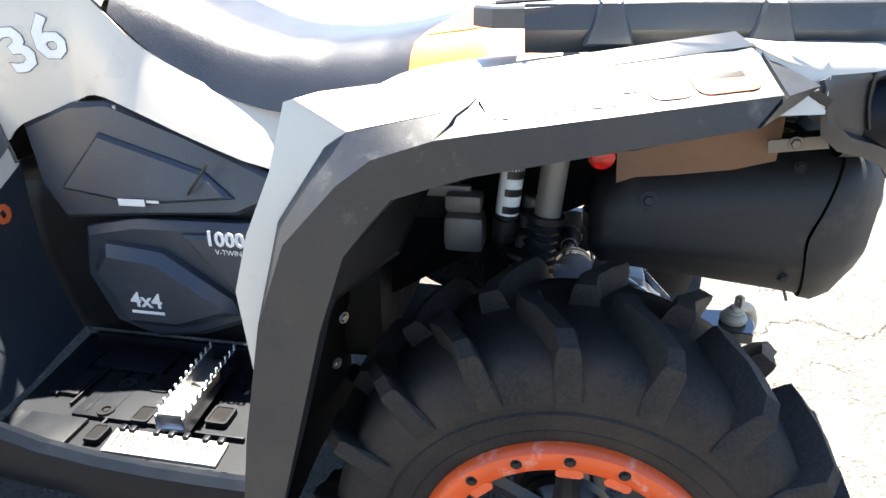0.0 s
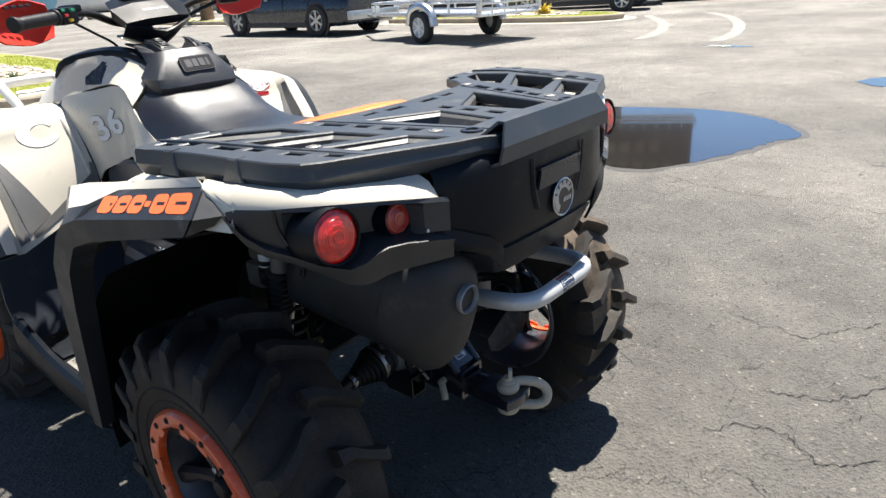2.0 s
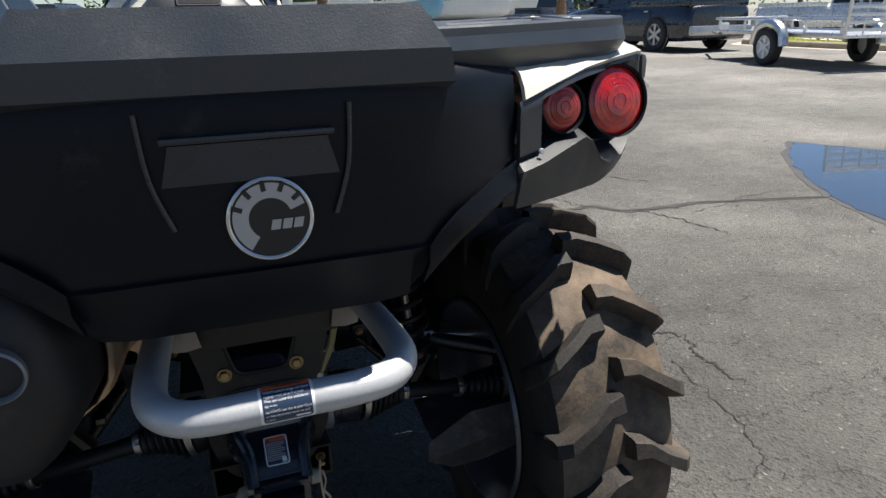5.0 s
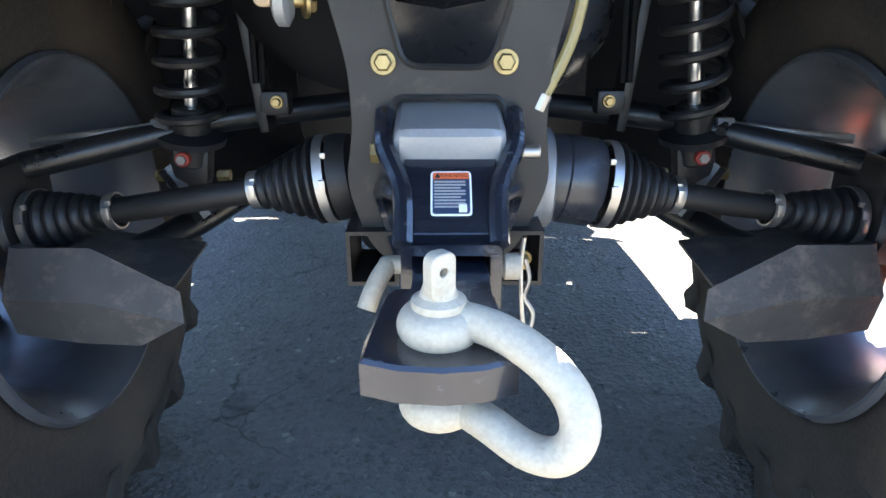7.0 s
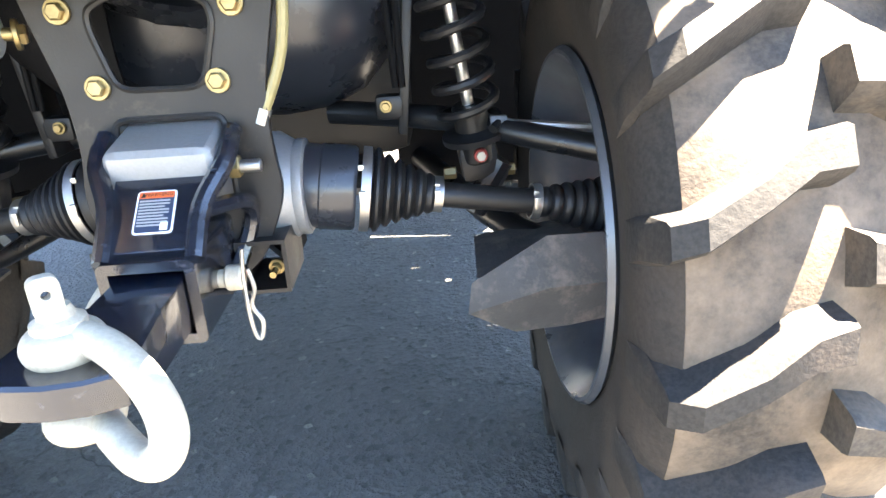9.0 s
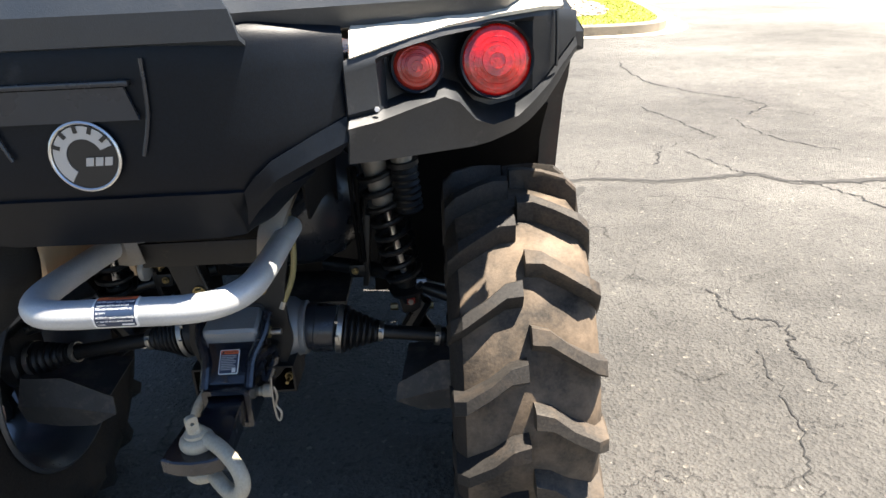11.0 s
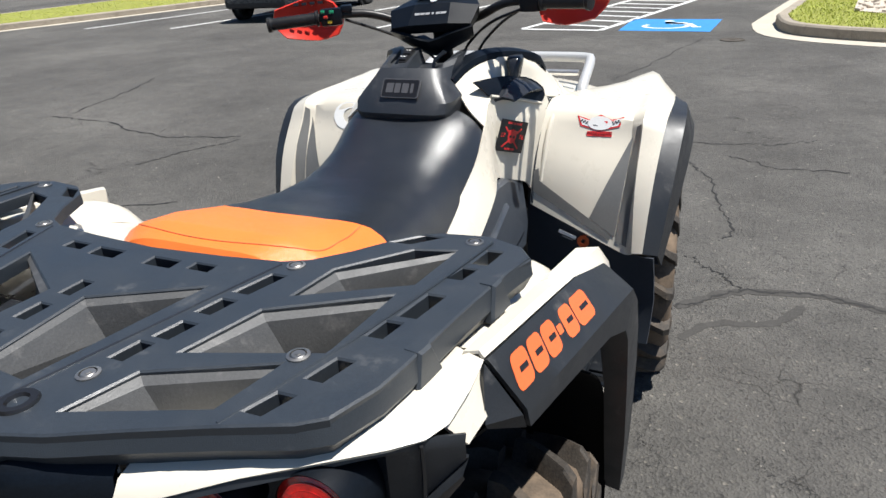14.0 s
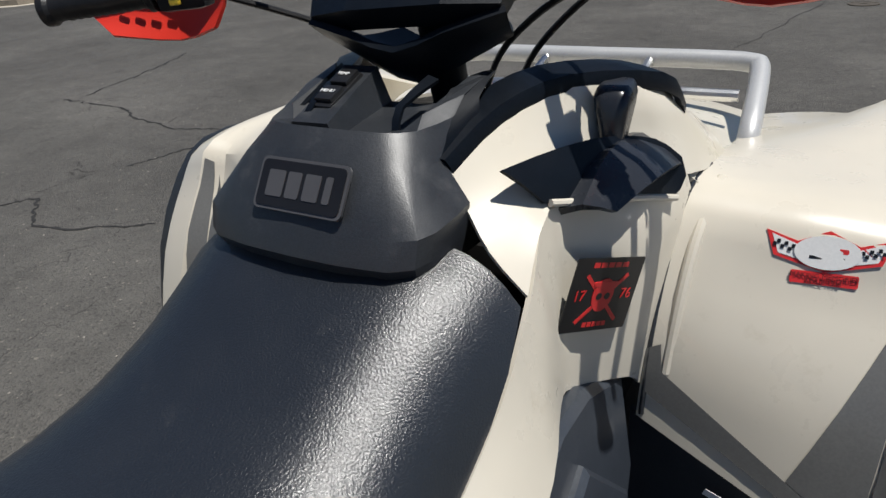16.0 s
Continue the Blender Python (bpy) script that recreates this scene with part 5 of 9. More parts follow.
pod_half = [  # half width from the middle out: x, y, z
    [(0.0, 0.776, 1.020), (0.100, 0.786, 1.017), (0.122, 0.806, 1.014), (0.128, 0.842, 1.012)],
    [(0.0, 0.757, 1.050), (0.104, 0.768, 1.048), (0.132, 0.800, 1.050), (0.137, 0.858, 1.062)],
    [(0.0, 0.767, 1.073), (0.104, 0.777, 1.073), (0.133, 0.806, 1.074), (0.137, 0.862, 1.080)],
    [(0.0, 0.806, 1.128), (0.078, 0.812, 1.124), (0.098, 0.832, 1.118), (0.106, 0.872, 1.114)],
    [(0.0, 0.834, 1.148), (0.060, 0.838, 1.147), (0.088, 0.860, 1.144), (0.102, 0.905, 1.146)],
    [(0.0, 0.858, 1.130), (0.056, 0.862, 1.131), (0.080, 0.884, 1.152), (0.100, 0.932, 1.160)],
    [(0.0, 0.955, 1.140), (0.058, 0.955, 1.142), (0.086, 0.968, 1.168), (0.102, 0.990, 1.170)],
]
pod_rows = [[(-x - 0.006, y, z) for x, y, z in r[:0:-1]] + [(x - 0.006, y, z) for x, y, z in r] for r in pod_half]
pod = part("console_pod", loft(pod_rows, 0.006, 1, 2), "pod", atv, "black console pod with a framed plate behind the bars", 22)
both("pod_fin", loft([[(0.052, 0.862, 1.140), (0.060, 0.862, 1.140)], [(0.048, 0.880, 1.160), (0.056, 0.880, 1.160)], [(0.052, 0.935, 1.176), (0.064, 0.935, 1.172)]], 0.004, 2, 1), "plastic", pod)
both("pod_wall", loft([[(0.10, 0.87, 1.115), (0.085, 0.86, 1.135), (0.080, 0.93, 1.165)], [(0.112, 0.93, 1.125), (0.105, 0.94, 1.155), (0.100, 0.99, 1.170)]], 0.004, 2, 2), "plastic", pod)
part("switch_saddle", loft([[(-0.068, 0.852, 1.118), (-0.062, 0.852, 1.144), (-0.014, 0.850, 1.146), (-0.006, 0.850, 1.118)], [(-0.070, 0.900, 1.125), (-0.062, 0.900, 1.160), (-0.018, 0.900, 1.162), (-0.008, 0.900, 1.125)], [(-0.072, 0.955, 1.140), (-0.064, 0.950, 1.178), (-0.020, 0.950, 1.178), (-0.010, 0.955, 1.140)]], 0.004, 2, 1), "pod", pod, "raised saddle that carries the switches")
part("switch_block", join(box((0.026, 0.062, 0.012), (-0.040, 0.905, 1.160), 0.003, (20, 0, -2)), box((0.022, 0.024, 0.006), (-0.040, 0.890, 1.163), 0.002, (20, 0, -2)), box((0.022, 0.024, 0.006), (-0.040, 0.918, 1.173), 0.002, (20, 0, -2))), "black_film", pod)
for y, z, t in ((0.888, 1.1672, "MENU"), (0.917, 1.1775, "TEMP")):
    part("switch_writing", letters(t, 0.0065, pose(-0.040, y, z, 20, 0, -2), 0.0003), "white_film", pod)
plate_m = plane_at((-0.001, 0.7875, 1.106), (1, 0, 0), (0, 0.71, 1))
part("name_plate", prism(rect(0.104, 0.050, 0, 0, 0.006), 0.003, plate_m), "plate_grey", pod, "black name plate with a grey frame")
part("name_plate_face", prism(rect(0.098, 0.044, 0, 0, 0.005), 0.0008, plate_m @ Matrix.Translation((0, 0, 0.0031))), "black_film", pod)
for k, w in enumerate((0.020, 0.016, 0.018, 0.008)):
    part("name_plate_bar", prism(rect(w, 0.025, -0.029 + 0.0215 * k - (0.003 if k == 3 else 0), 0, 0.002), 0.0006, plate_m @ Matrix.Translation((0, 0, 0.004))), "plate_grey", pod)
# shifter in its dark well
well = [[(0.156, 0.880, 1.108), (0.172, 0.893, 1.090), (0.186, 0.908, 1.068)], [(0.178, 0.958, 1.104), (0.194, 0.955, 1.080), (0.206, 0.952, 1.056)], [(0.206, 1.030, 1.096), (0.224, 1.026, 1.066), (0.238, 1.022, 1.036)], [(0.240, 1.095, 1.076), (0.255, 1.090, 1.044), (0.267, 1.086, 1.014)], [(0.266, 1.118, 1.050), (0.270, 1.116, 1.040), (0.274, 1.112, 1.030)]]
part("shifter_well", loft(well, 0.004, 3, 2), "plastic", atv, "dark well round the shifter")
part("well_edge", tube([(0.190, 0.912, 1.067), (0.210, 0.955, 1.054), (0.242, 1.024, 1.034), (0.270, 1.088, 1.012)], 0.004, 4, 8), "beige", atv)
part("shifter_base", loft([[(0.176, 0.925, 1.048), (0.215, 0.93, 1.062), (0.240, 0.96, 1.045)], [(0.165, 1.00, 1.072), (0.215, 1.01, 1.088), (0.262, 1.02, 1.060)], [(0.172, 1.09, 1.076), (0.225, 1.10, 1.080), (0.268, 1.11, 1.045)], [(0.190, 1.13, 1.060), (0.23, 1.14, 1.050), (0.266, 1.135, 1.018)]], 0.008, 3, 2), "plastic_gloss", atv, "black shifter housing")
shifter = part("shifter", loft([[(x * 0.7 + 0.205, y * 0.7 + 1.055, 1.075) for x, y in rect(0.032, 0.040, 0, 0, 0.010)], [(x + 0.203, y + 1.065, 1.105) for x, y in rect(0.032, 0.042, 0, 0, 0.010)],
                                [(x * 1.25 + 0.200, y * 1.15 + 1.075, 1.130) for x, y in rect(0.032, 0.044, 0, 0, 0.010)], [(x * 1.0 + 0.199, y * 1.0 + 1.082, 1.140) for x, y in rect(0.030, 0.042, 0, 0, 0.010)]], 0, 2, 1, closed=True, cap=True), "plastic_gloss", atv, "black shifter knob")

# stickers on the right side panel and the fenders
side = surface(sides[0])
sm = plane_at((0.218, 0.963, 0.953), (0.047, 0.087, -0.032), (0.01, 0.012, 0.08))
near = max((side.ray_cast(sm @ Vector((x, y, 0.12)), -sm.to_3x3().col[2], 0.3)[0] - sm.translation).dot(sm.to_3x3().col[2]) for x in (-0.045, 0, 0.045) for y in (-0.04, 0, 0.04))
sm = sm @ Matrix.Translation((-0.006, 0, near + 0.0040))
badge = part("square_sticker", prism(rect(0.098, 0.084, 0, 0, 0.002), 0.0010, sm), "black_film", atv, "square black sticker with a red emblem and the year 1776")
sm = sm @ Matrix.Translation((0, 0, 0.0011))
for a in (42, -42):
    part("emblem_bar", prism(rect(0.080, 0.0045), 0.0004, sm @ pose(0, -0.004, 0, 0, 0, a)), "red_film", badge)
part("emblem", prism(disc(0.019, 24, 0, 0, 0.8), 0.0008, sm), "red_film", badge, "plain red emblem shape")
part("emblem_brim", prism(rect(0.034, 0.005, 0, 0.013, 0.002), 0.0012, sm), "red_film", badge)
part("emblem_gap", prism(disc(0.004, 12, -0.006, -0.001), 0.0004, sm @ Matrix.Translation((0, 0, 0.0009))), "black_film", badge)
part("emblem_gap", prism(disc(0.004, 12, 0.006, -0.001), 0.0004, sm @ Matrix.Translation((0, 0, 0.0009))), "black_film", badge)
part("sticker_writing", letters("17", 0.017, sm @ Matrix.Translation((-0.034, 0.0, 0.0005)), 0.0003), "red_film", badge)
part("sticker_writing", letters("76", 0.017, sm @ Matrix.Translation((0.034, 0.0, 0.0005)), 0.0003), "red_film", badge)
for cy, w in ((0.034, 0.052), (-0.034, 0.036)):
    for k in range(5):
        part("sticker_bar", prism(rect(w * 0.16, 0.0055, w * 0.2 * (k - 2), cy), 0.0003, sm), "red_film", badge)
nm = plane_at((-0.248, 0.959, 0.949), (0.30, -1, 0.42), (0.12, 0.3, 1))
side_l = surface(sides[1])
part("number_sticker", laid(letters("36", 0.102, nm, 0.0004, bold=0.0042), nm, side_l, 0.0010), "grey_decal", atv, "white race number sticker with a thin grey outline")
part("number_core", laid(letters("36", 0.102, nm, 0.0004, bold=0.0028), nm, side_l, 0.0026), "white_film", atv)
for sx in (1,):
    fm = plane_at((0.232, 0.455, 0.800), (0.02, 1, 0.03), (-0.55, 0, 1))
    flash = prism([(-0.045, -0.022), (0.020, -0.040), (0.062, 0.040), (0.0, 0.012)], 0.0006, fm)
    bmesh.ops.triangulate(flash, faces=flash.faces)
    bmesh.ops.subdivide_edges(flash, edges=list(flash.edges), cuts=2, use_grid_fill=True)
    part("flank_flash", laid(flash, fm, side, 0.0016), "red_film", atv, "red flash decal beside the seat")

# ---------------------------------------------------------------- front fenders, flares, hood
ff = [
    [(0.256, 1.035, 0.735), (0.330, 1.022, 0.708), (0.430, 1.005, 0.672), (0.535, 0.985, 0.636), (0.560, 0.965, 0.650), (0.585, 0.960, 0.655)],
    [(0.258, 1.058, 0.840), (0.335, 1.052, 0.828), (0.430, 1.048, 0.815), (0.520, 1.050, 0.805), (0.548, 1.026, 0.812), (0.590, 1.022, 0.808)],
    [(0.264, 1.098, 0.935), (0.335, 1.104, 0.926), (0.430, 1.112, 0.918), (0.515, 1.122, 0.912), (0.545, 1.096, 0.922), (0.594, 1.100, 0.912)],
    [(0.270, 1.148, 0.994), (0.335, 1.148, 0.988), (0.430, 1.152, 0.984), (0.512, 1.166, 0.974), (0.542, 1.145, 0.980), (0.596, 1.160, 0.960)],
    [(0.280, 1.230, 1.000), (0.340, 1.250, 0.992), (0.430, 1.300, 0.986), (0.505, 1.360, 0.984), (0.534, 1.340, 0.990), (0.594, 1.310, 0.968)],
    [(0.288, 1.420, 0.970), (0.345, 1.450, 0.976), (0.425, 1.500, 0.988), (0.492, 1.610, 1.000), (0.530, 1.560, 0.982), (0.578, 1.500, 0.950)],
    [(0.285, 1.720, 0.920), (0.350, 1.760, 0.918), (0.425, 1.800, 0.910), (0.500, 1.820, 0.895), (0.535, 1.800, 0.880), (0.575, 1.760, 0.850)],
]
front_f = both("front_fender", loft(ff, -0.005, 3, 2), "beige", atv, "glossy beige front fender")
fl = [
    [(0.582, 0.958, 0.655), (0.622, 0.985, 0.642), (0.630, 1.020, 0.600), (0.60, 1.02, 0.60)],
    [(0.588, 1.020, 0.810), (0.636, 1.040, 0.800), (0.648, 1.110, 0.730), (0.61, 1.115, 0.73)],
    [(0.592, 1.100, 0.914), (0.642, 1.120, 0.910), (0.656, 1.200, 0.810), (0.615, 1.205, 0.81)],
    [(0.594, 1.170, 0.962), (0.642, 1.200, 0.960), (0.658, 1.280, 0.850), (0.615, 1.280, 0.85)],
    [(0.592, 1.312, 0.970), (0.632, 1.330, 0.958), (0.655, 1.360, 0.870), (0.615, 1.350, 0.87)],
    [(0.578, 1.502, 0.952), (0.615, 1.500, 0.932), (0.644, 1.510, 0.860), (0.61, 1.50, 0.85)],
    [(0.575, 1.760, 0.852), (0.605, 1.780, 0.840), (0.628, 1.760, 0.770), (0.60, 1.75, 0.77)],
]
both("front_fender_flare", loft(fl, 0.006, 2, 1), "plastic_worn", atv, "black front fender flare")
both("fender_seam", tube([(0.262, 1.030, 0.740), (0.262, 1.054, 0.840), (0.266, 1.094, 0.937), (0.272, 1.142, 0.997), (0.282, 1.225, 1.004)], 0.0035, 4, 8), "plastic_gloss", atv)
both("fender_fold", tube([(0.284, 1.046, 0.800), (0.288, 1.076, 0.895), (0.294, 1.122, 0.967), (0.302, 1.190, 1.000)], 0.0075, 4, 10), "beige", atv)
# grey film stripes and the fender sticker, laid on the fender's rear slope
for sx, fen in ((1, front_f[0]), (-1, front_f[1])):
    gm = plane_at((sx * 0.43, 1.04, 0.85), (1, 0.0, 0.0), (0, 0.25, 1))
    skin = surface(fen)
    for shape in ([(0.078, -0.19), (0.108, -0.20), (0.112, 0.0), (0.108, 0.125), (0.096, 0.118), (0.088, 0.0)], [(0.0, -0.135), (0.074, -0.178), (0.086, 0.0), (0.088, 0.095)], [(-0.155, -0.01), (-0.150, -0.045), (0.065, -0.175), (0.060, -0.19), (-0.170, -0.075), (-0.172, -0.02)]):
        shape = [(sx * x, y) for x, y in (shape if sx > 0 else shape[::-1])]
        bmg = prism(shape, 0.0005, gm)
        bmesh.ops.triangulate(bmg, faces=bmg.faces)
        bmesh.ops.subdivide_edges(bmg, edges=[e for e in bmg.edges if e.calc_length() > 0.03], cuts=4, use_grid_fill=True)
        part("grey_stripe", laid(bmg, gm, skin, 0.0018), "grey_decal", fen, "grey film stripe")
pm = plane_at((0.427, 1.100, 0.953), (1, 0.0, 0.04), (0.0, 0.40, 1.0))
skin = surface(front_f[0])
logo = part("winged_sticker", laid(prism([(-0.062, 0.030), (-0.03, 0.020), (0.0, 0.034), (0.03, 0.020), (0.062, 0.030), (0.052, 0.002), (0.0, -0.012), (-0.052, 0.002)], 0.0010, pm), pm, skin, 0.0008), "red_film", atv, "red and white winged shop sticker on the fender")
part("sticker_banner", laid(prism([(-0.056, 0.026), (-0.03, 0.0165), (0.0, 0.028), (0.03, 0.0165), (0.056, 0.026), (0.048, 0.005), (0.0, -0.007), (-0.048, 0.005)], 0.0006, pm), pm, skin, 0.0014), "white_film", logo)
part("sticker_oval", laid(prism(disc(0.0185, 28, 0, 0.010, 1.75), 0.0006, pm), pm, skin, 0.0024), "white_film", logo)
for k in range(6):
    for r in range(2):
        for sx in (1, -1):
            if (k + r) % 2:
                part("sticker_check", laid(prism(rect(0.0036, 0.0044, sx * (0.033 + 0.0038 * k), 0.009 + 0.0046 * r + 0.0011 * k), 0.0004, pm), pm, skin, 0.0024), "black_film", logo)
part("sticker_ribbon", laid(prism(rect(0.066, 0.014, 0, -0.019, 0.002), 0.0008, pm), pm, skin, 0.001), "red_film", logo)
part("sticker_writing", laid(letters("MAKING MEMORIES", 0.0075, pm @ Matrix.Translation((0, -0.0165, 0.0011)), 0.0002), pm, skin, 0.002), "black_film", logo)
part("sticker_writing", laid(letters("SINCE 1938", 0.0070, pm @ Matrix.Translation((0, -0.0225, 0.0011)), 0.0002), pm, skin, 0.002), "black_film", logo)
part("sticker_bar", laid(prism(rect(0.040, 0.0055, 0, 0.013, 0.002), 0.0003, pm), pm, skin, 0.0026), "red_film", logo)
part("sticker_bar", laid(prism(rect(0.034, 0.0035, 0, 0.004), 0.0003, pm), pm, skin, 0.0026), "black_film", logo)
cm = plane_at((-0.372, 1.10, 0.945), (1, 0.0, 0.0), (0.0, 0.40, 1.0))
ring = [(0.045 * math.cos(radians(a)) * 1.3, 0.045 * math.sin(radians(a))) for a in range(30, 331, 20)] + [(0.024 * math.cos(radians(a)) * 1.3 + 0.010, 0.024 * math.sin(radians(a))) for a in range(330, 29, -20)]
part("round_sticker", laid(prism(ring, 0.0008, cm), cm, surface(front_f[1]), 0.001), "white_film", atv, "white open-ring sticker on the fender")
# hood, rack tube and nose
part("hood", loft([[(-0.285, 1.16, 1.00), (-0.15, 1.18, 1.075), (0, 1.19, 1.085), (0.15, 1.18, 1.075), (0.285, 1.16, 1.00)], [(-0.30, 1.45, 0.955), (-0.16, 1.45, 0.985), (0, 1.45, 0.99), (0.16, 1.45, 0.985), (0.30, 1.45, 0.955)],
                   [(-0.30, 1.75, 0.91), (-0.16, 1.82, 0.92), (0, 1.84, 0.92), (0.16, 1.82, 0.92), (0.30, 1.75, 0.91)], [(-0.28, 1.80, 0.72), (-0.15, 1.88, 0.70), (0, 1.90, 0.70), (0.15, 1.88, 0.70), (0.28, 1.80, 0.72)]], 0.005, 3, 3), "beige", atv, "beige front hood")
for sx in (1, -1):
    part("front_rack_tube", tube([(sx * 0.300, 1.425, 0.955), (sx * 0.300, 1.455, 0.99), (sx * 0.288, 1.600, 1.035), (sx * 0.270, 1.625, 1.042), (sx * 0.20, 1.63, 1.044), (0.0, 1.63, 1.044)], 0.0165, 4, 12), "silver", atv, "satin silver front rack tube")
part("front_rack_cross", join(tube([(-0.27, 1.52, 1.012), (0.27, 1.52, 1.012)], 0.010, 1, 10), tube([(-0.1, 1.63, 1.044), (-0.1, 1.44, 0.995)], 0.009, 1, 10), tube([(0.1, 1.63, 1.044), (0.1, 1.44, 0.995)], 0.009, 1, 10)), "alu", atv)
part("front_bumper", join(tube([(-0.24, 1.86, 0.55), (-0.24, 1.98, 0.70), (-0.18, 1.99, 0.80), (0.18, 1.99, 0.80), (0.24, 1.98, 0.70), (0.24, 1.86, 0.55)], 0.017, 4, 12), tube([(-0.24, 1.96, 0.66), (0.24, 1.96, 0.66)], 0.014, 1, 12)), "alu", atv)

# ---------------------------------------------------------------- footwells and covers
both("splash_guard", loft([[(0.248, 1.040, 0.742), (0.33, 1.026, 0.712), (0.43, 1.008, 0.676), (0.545, 0.985, 0.640), (0.615, 0.965, 0.645)],
                           [(0.245, 1.045, 0.55), (0.33, 1.04, 0.54), (0.43, 1.02, 0.53), (0.545, 0.99, 0.52), (0.625, 0.965, 0.52)],
                           [(0.245, 1.00, 0.38), (0.33, 0.99, 0.375), (0.43, 0.97, 0.375), (0.545, 0.95, 0.385), (0.620, 0.93, 0.40)]], 0.005, 2, 2), "cover", atv, "smooth black splash guard")
for sx in (1, -1):
    wm = plane_at((sx * 0.385, 1.008, 0.664), (1, 0, -0.35) if sx > 0 else (1, 0, 0.35), (0, 0.0, 1))
    part("maker_mark", prism(rect(0.052, 0.010, -0.012, 0), 0.0006, wm @ Matrix.Translation((0, 0, 0.009))), "white_film", atv)
    part("maker_mark_thin", prism(rect(0.032, 0.003, -0.008, -0.010), 0.0006, wm @ Matrix.Translation((0, 0, 0.009))), "silver_film", atv)
    part("maker_badge", prism([(0.024 * math.cos(radians(a)) * 0.75 + 0.036, 0.019 * math.sin(radians(a))) for a in range(0, 360, 45)], 0.0006, wm @ Matrix.Translation((0, 0, 0.009)), holes=[rect(0.010, 0.014, 0.036, 0)]), "orange_film", atv, "small orange badge on the splash guard")
floor_holes = [rect(0.024, 0.016, 0.36 + 0.075 * i, 0.58 + 0.09 * j, 0.003) for i in range(2) for j in range(3) if (i + j) % 2 == 0]
for sx in (1, -1):
    nar = Matrix.Scale(0.93, 4, (1, 0, 0)) if sx > 0 else Matrix()
    m = nar @ Matrix.Translation((0, 0, 0.352)) if sx > 0 else Matrix.Translation((0, 0, 0.352)) @ Matrix.Scale(-1, 4, (1, 0, 0))
    fw = part("footwell", prism([(0.235, 0.437), (0.60, 0.437), (0.60, 0.92), (0.52, 0.955), (0.235, 0.99)], 0.010, m, holes=floor_holes), "footwell", atv, "black ribbed plastic footwell floor")
    for i, (fx, fy, fwid, flen) in enumerate(((0.30, 0.585, 0.09, 0.10), (0.30, 0.83, 0.10, 0.15), (0.43, 0.76, 0.11, 0.17), (0.53, 0.86, 0.08, 0.11), (0.40, 0.90, 0.07, 0.06))):
        part("floor_pad", box((fwid, flen, 0.010), (sx * fx, fy, 0.366), 0.004), "footwell", fw)
    part("floor_rib", box((0.27, 0.006, 0.012), (sx * 0.42, 0.655, 0.366), 0.002), "footwell", fw)
    part("floor_rib", box((0.006, 0.16, 0.012), (sx * 0.49, 0.60, 0.366), 0.002), "footwell", fw)
    part("floor_rib", box((0.012, 0.42, 0.030), (sx * 0.262, 0.74, 0.374), 0.005), "footwell", fw)
    for x, y, w, d in ((0.381, 0.728, 0.050, 0.036), (0.379, 0.672, 0.050, 0.030), (0.465, 0.716, 0.042, 0.034), (0.444, 0.585, 0.046, 0.040), (0.522, 0.766, 0.040, 0.030), (0.330, 0.575, 0.050, 0.045)):
        part("floor_recess", prism(rect(w, d, 0, 0, 0.006), 0.012, Matrix.Translation((sx * x, y, 0.362)), holes=[rect(w - 0.008, d - 0.008, 0, 0, 0.004)]), "footwell", fw)
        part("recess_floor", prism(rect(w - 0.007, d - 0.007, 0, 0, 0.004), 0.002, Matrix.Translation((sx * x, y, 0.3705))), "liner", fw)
    for k in range(4):
        part("floor_rib", box((0.20 - 0.02 * k, 0.005, 0.010), (sx * (0.40 - 0.01 * k), 0.775 + 0.045 * k, 0.366), 0.002), "footwell", fw)
    for x, y in ((0.394, 0.796), (0.468, 0.787)):
        part("floor_bolt", join(lathe([(0.008, 0), (0.015, 0.001), (0.015, 0.004), (0.008, 0.004), (0.008, 0)], Matrix.Translation((sx * x, y, 0.3705)), 20), rod((sx * x, y, 0.366), (sx * x, y, 0.3735), 0.005, 6)), "black_film", fw)
    part("sill", moved(loft([[(sx * 0.585, y, 0.372 + 0.03 * max(0, (y - 0.75)) / 0.2) for y in (0.43, 0.6, 0.78, 0.95)], [(sx * 0.600, y, 0.405 + 0.06 * max(0, (y - 0.72)) / 0.2) for y in (0.43, 0.6, 0.78, 0.95)],
                       [(sx * 0.625, y, 0.400 + 0.06 * max(0, (y - 0.72)) / 0.2) for y in (0.43, 0.6, 0.78, 0.95)], [(sx * 0.630, y, 0.340 + 0.03 * max(0, (y - 0.7)) / 0.2) for y in (0.43, 0.6, 0.78, 0.95)], [(sx * 0.58, y, 0.300) for y in (0.43, 0.6, 0.78, 0.95)]], 0.005, 2, 2), nar), "plastic", fw, "scuffed black outer sill")
    # serrated foot pads
    pad = part("edge_pad", box((0.045, 0.190, 0.008), (sx * 0.570, 0.606, 0.406), 0.002, (0, sx * 8, 0)), "pad", fw, "cream edge pad with rows of dark slots")
    for i in range(21):
        if i not in (4, 5, 15):
            part("pad_slot", box((0.026, 0.0030, 0.002), (sx * 0.570, 0.523 + 0.0083 * i, 0.4100), 0.0005, (0, sx * 8, 0)), "black_film", pad)
    for i in (0, 3, 7, 10, 13, 18, 20):
        part("pad_tooth", box((0.012, 0.010, 0.010), (sx * 0.548, 0.523 + 0.0083 * i, 0.413), 0.002), "plastic", pad)
    peg_a, peg_b = Vector((sx * 0.508, 0.632, 0.400)), Vector((sx * 0.325, 0.642, 0.400))
    d = (peg_b - peg_a).normalized()
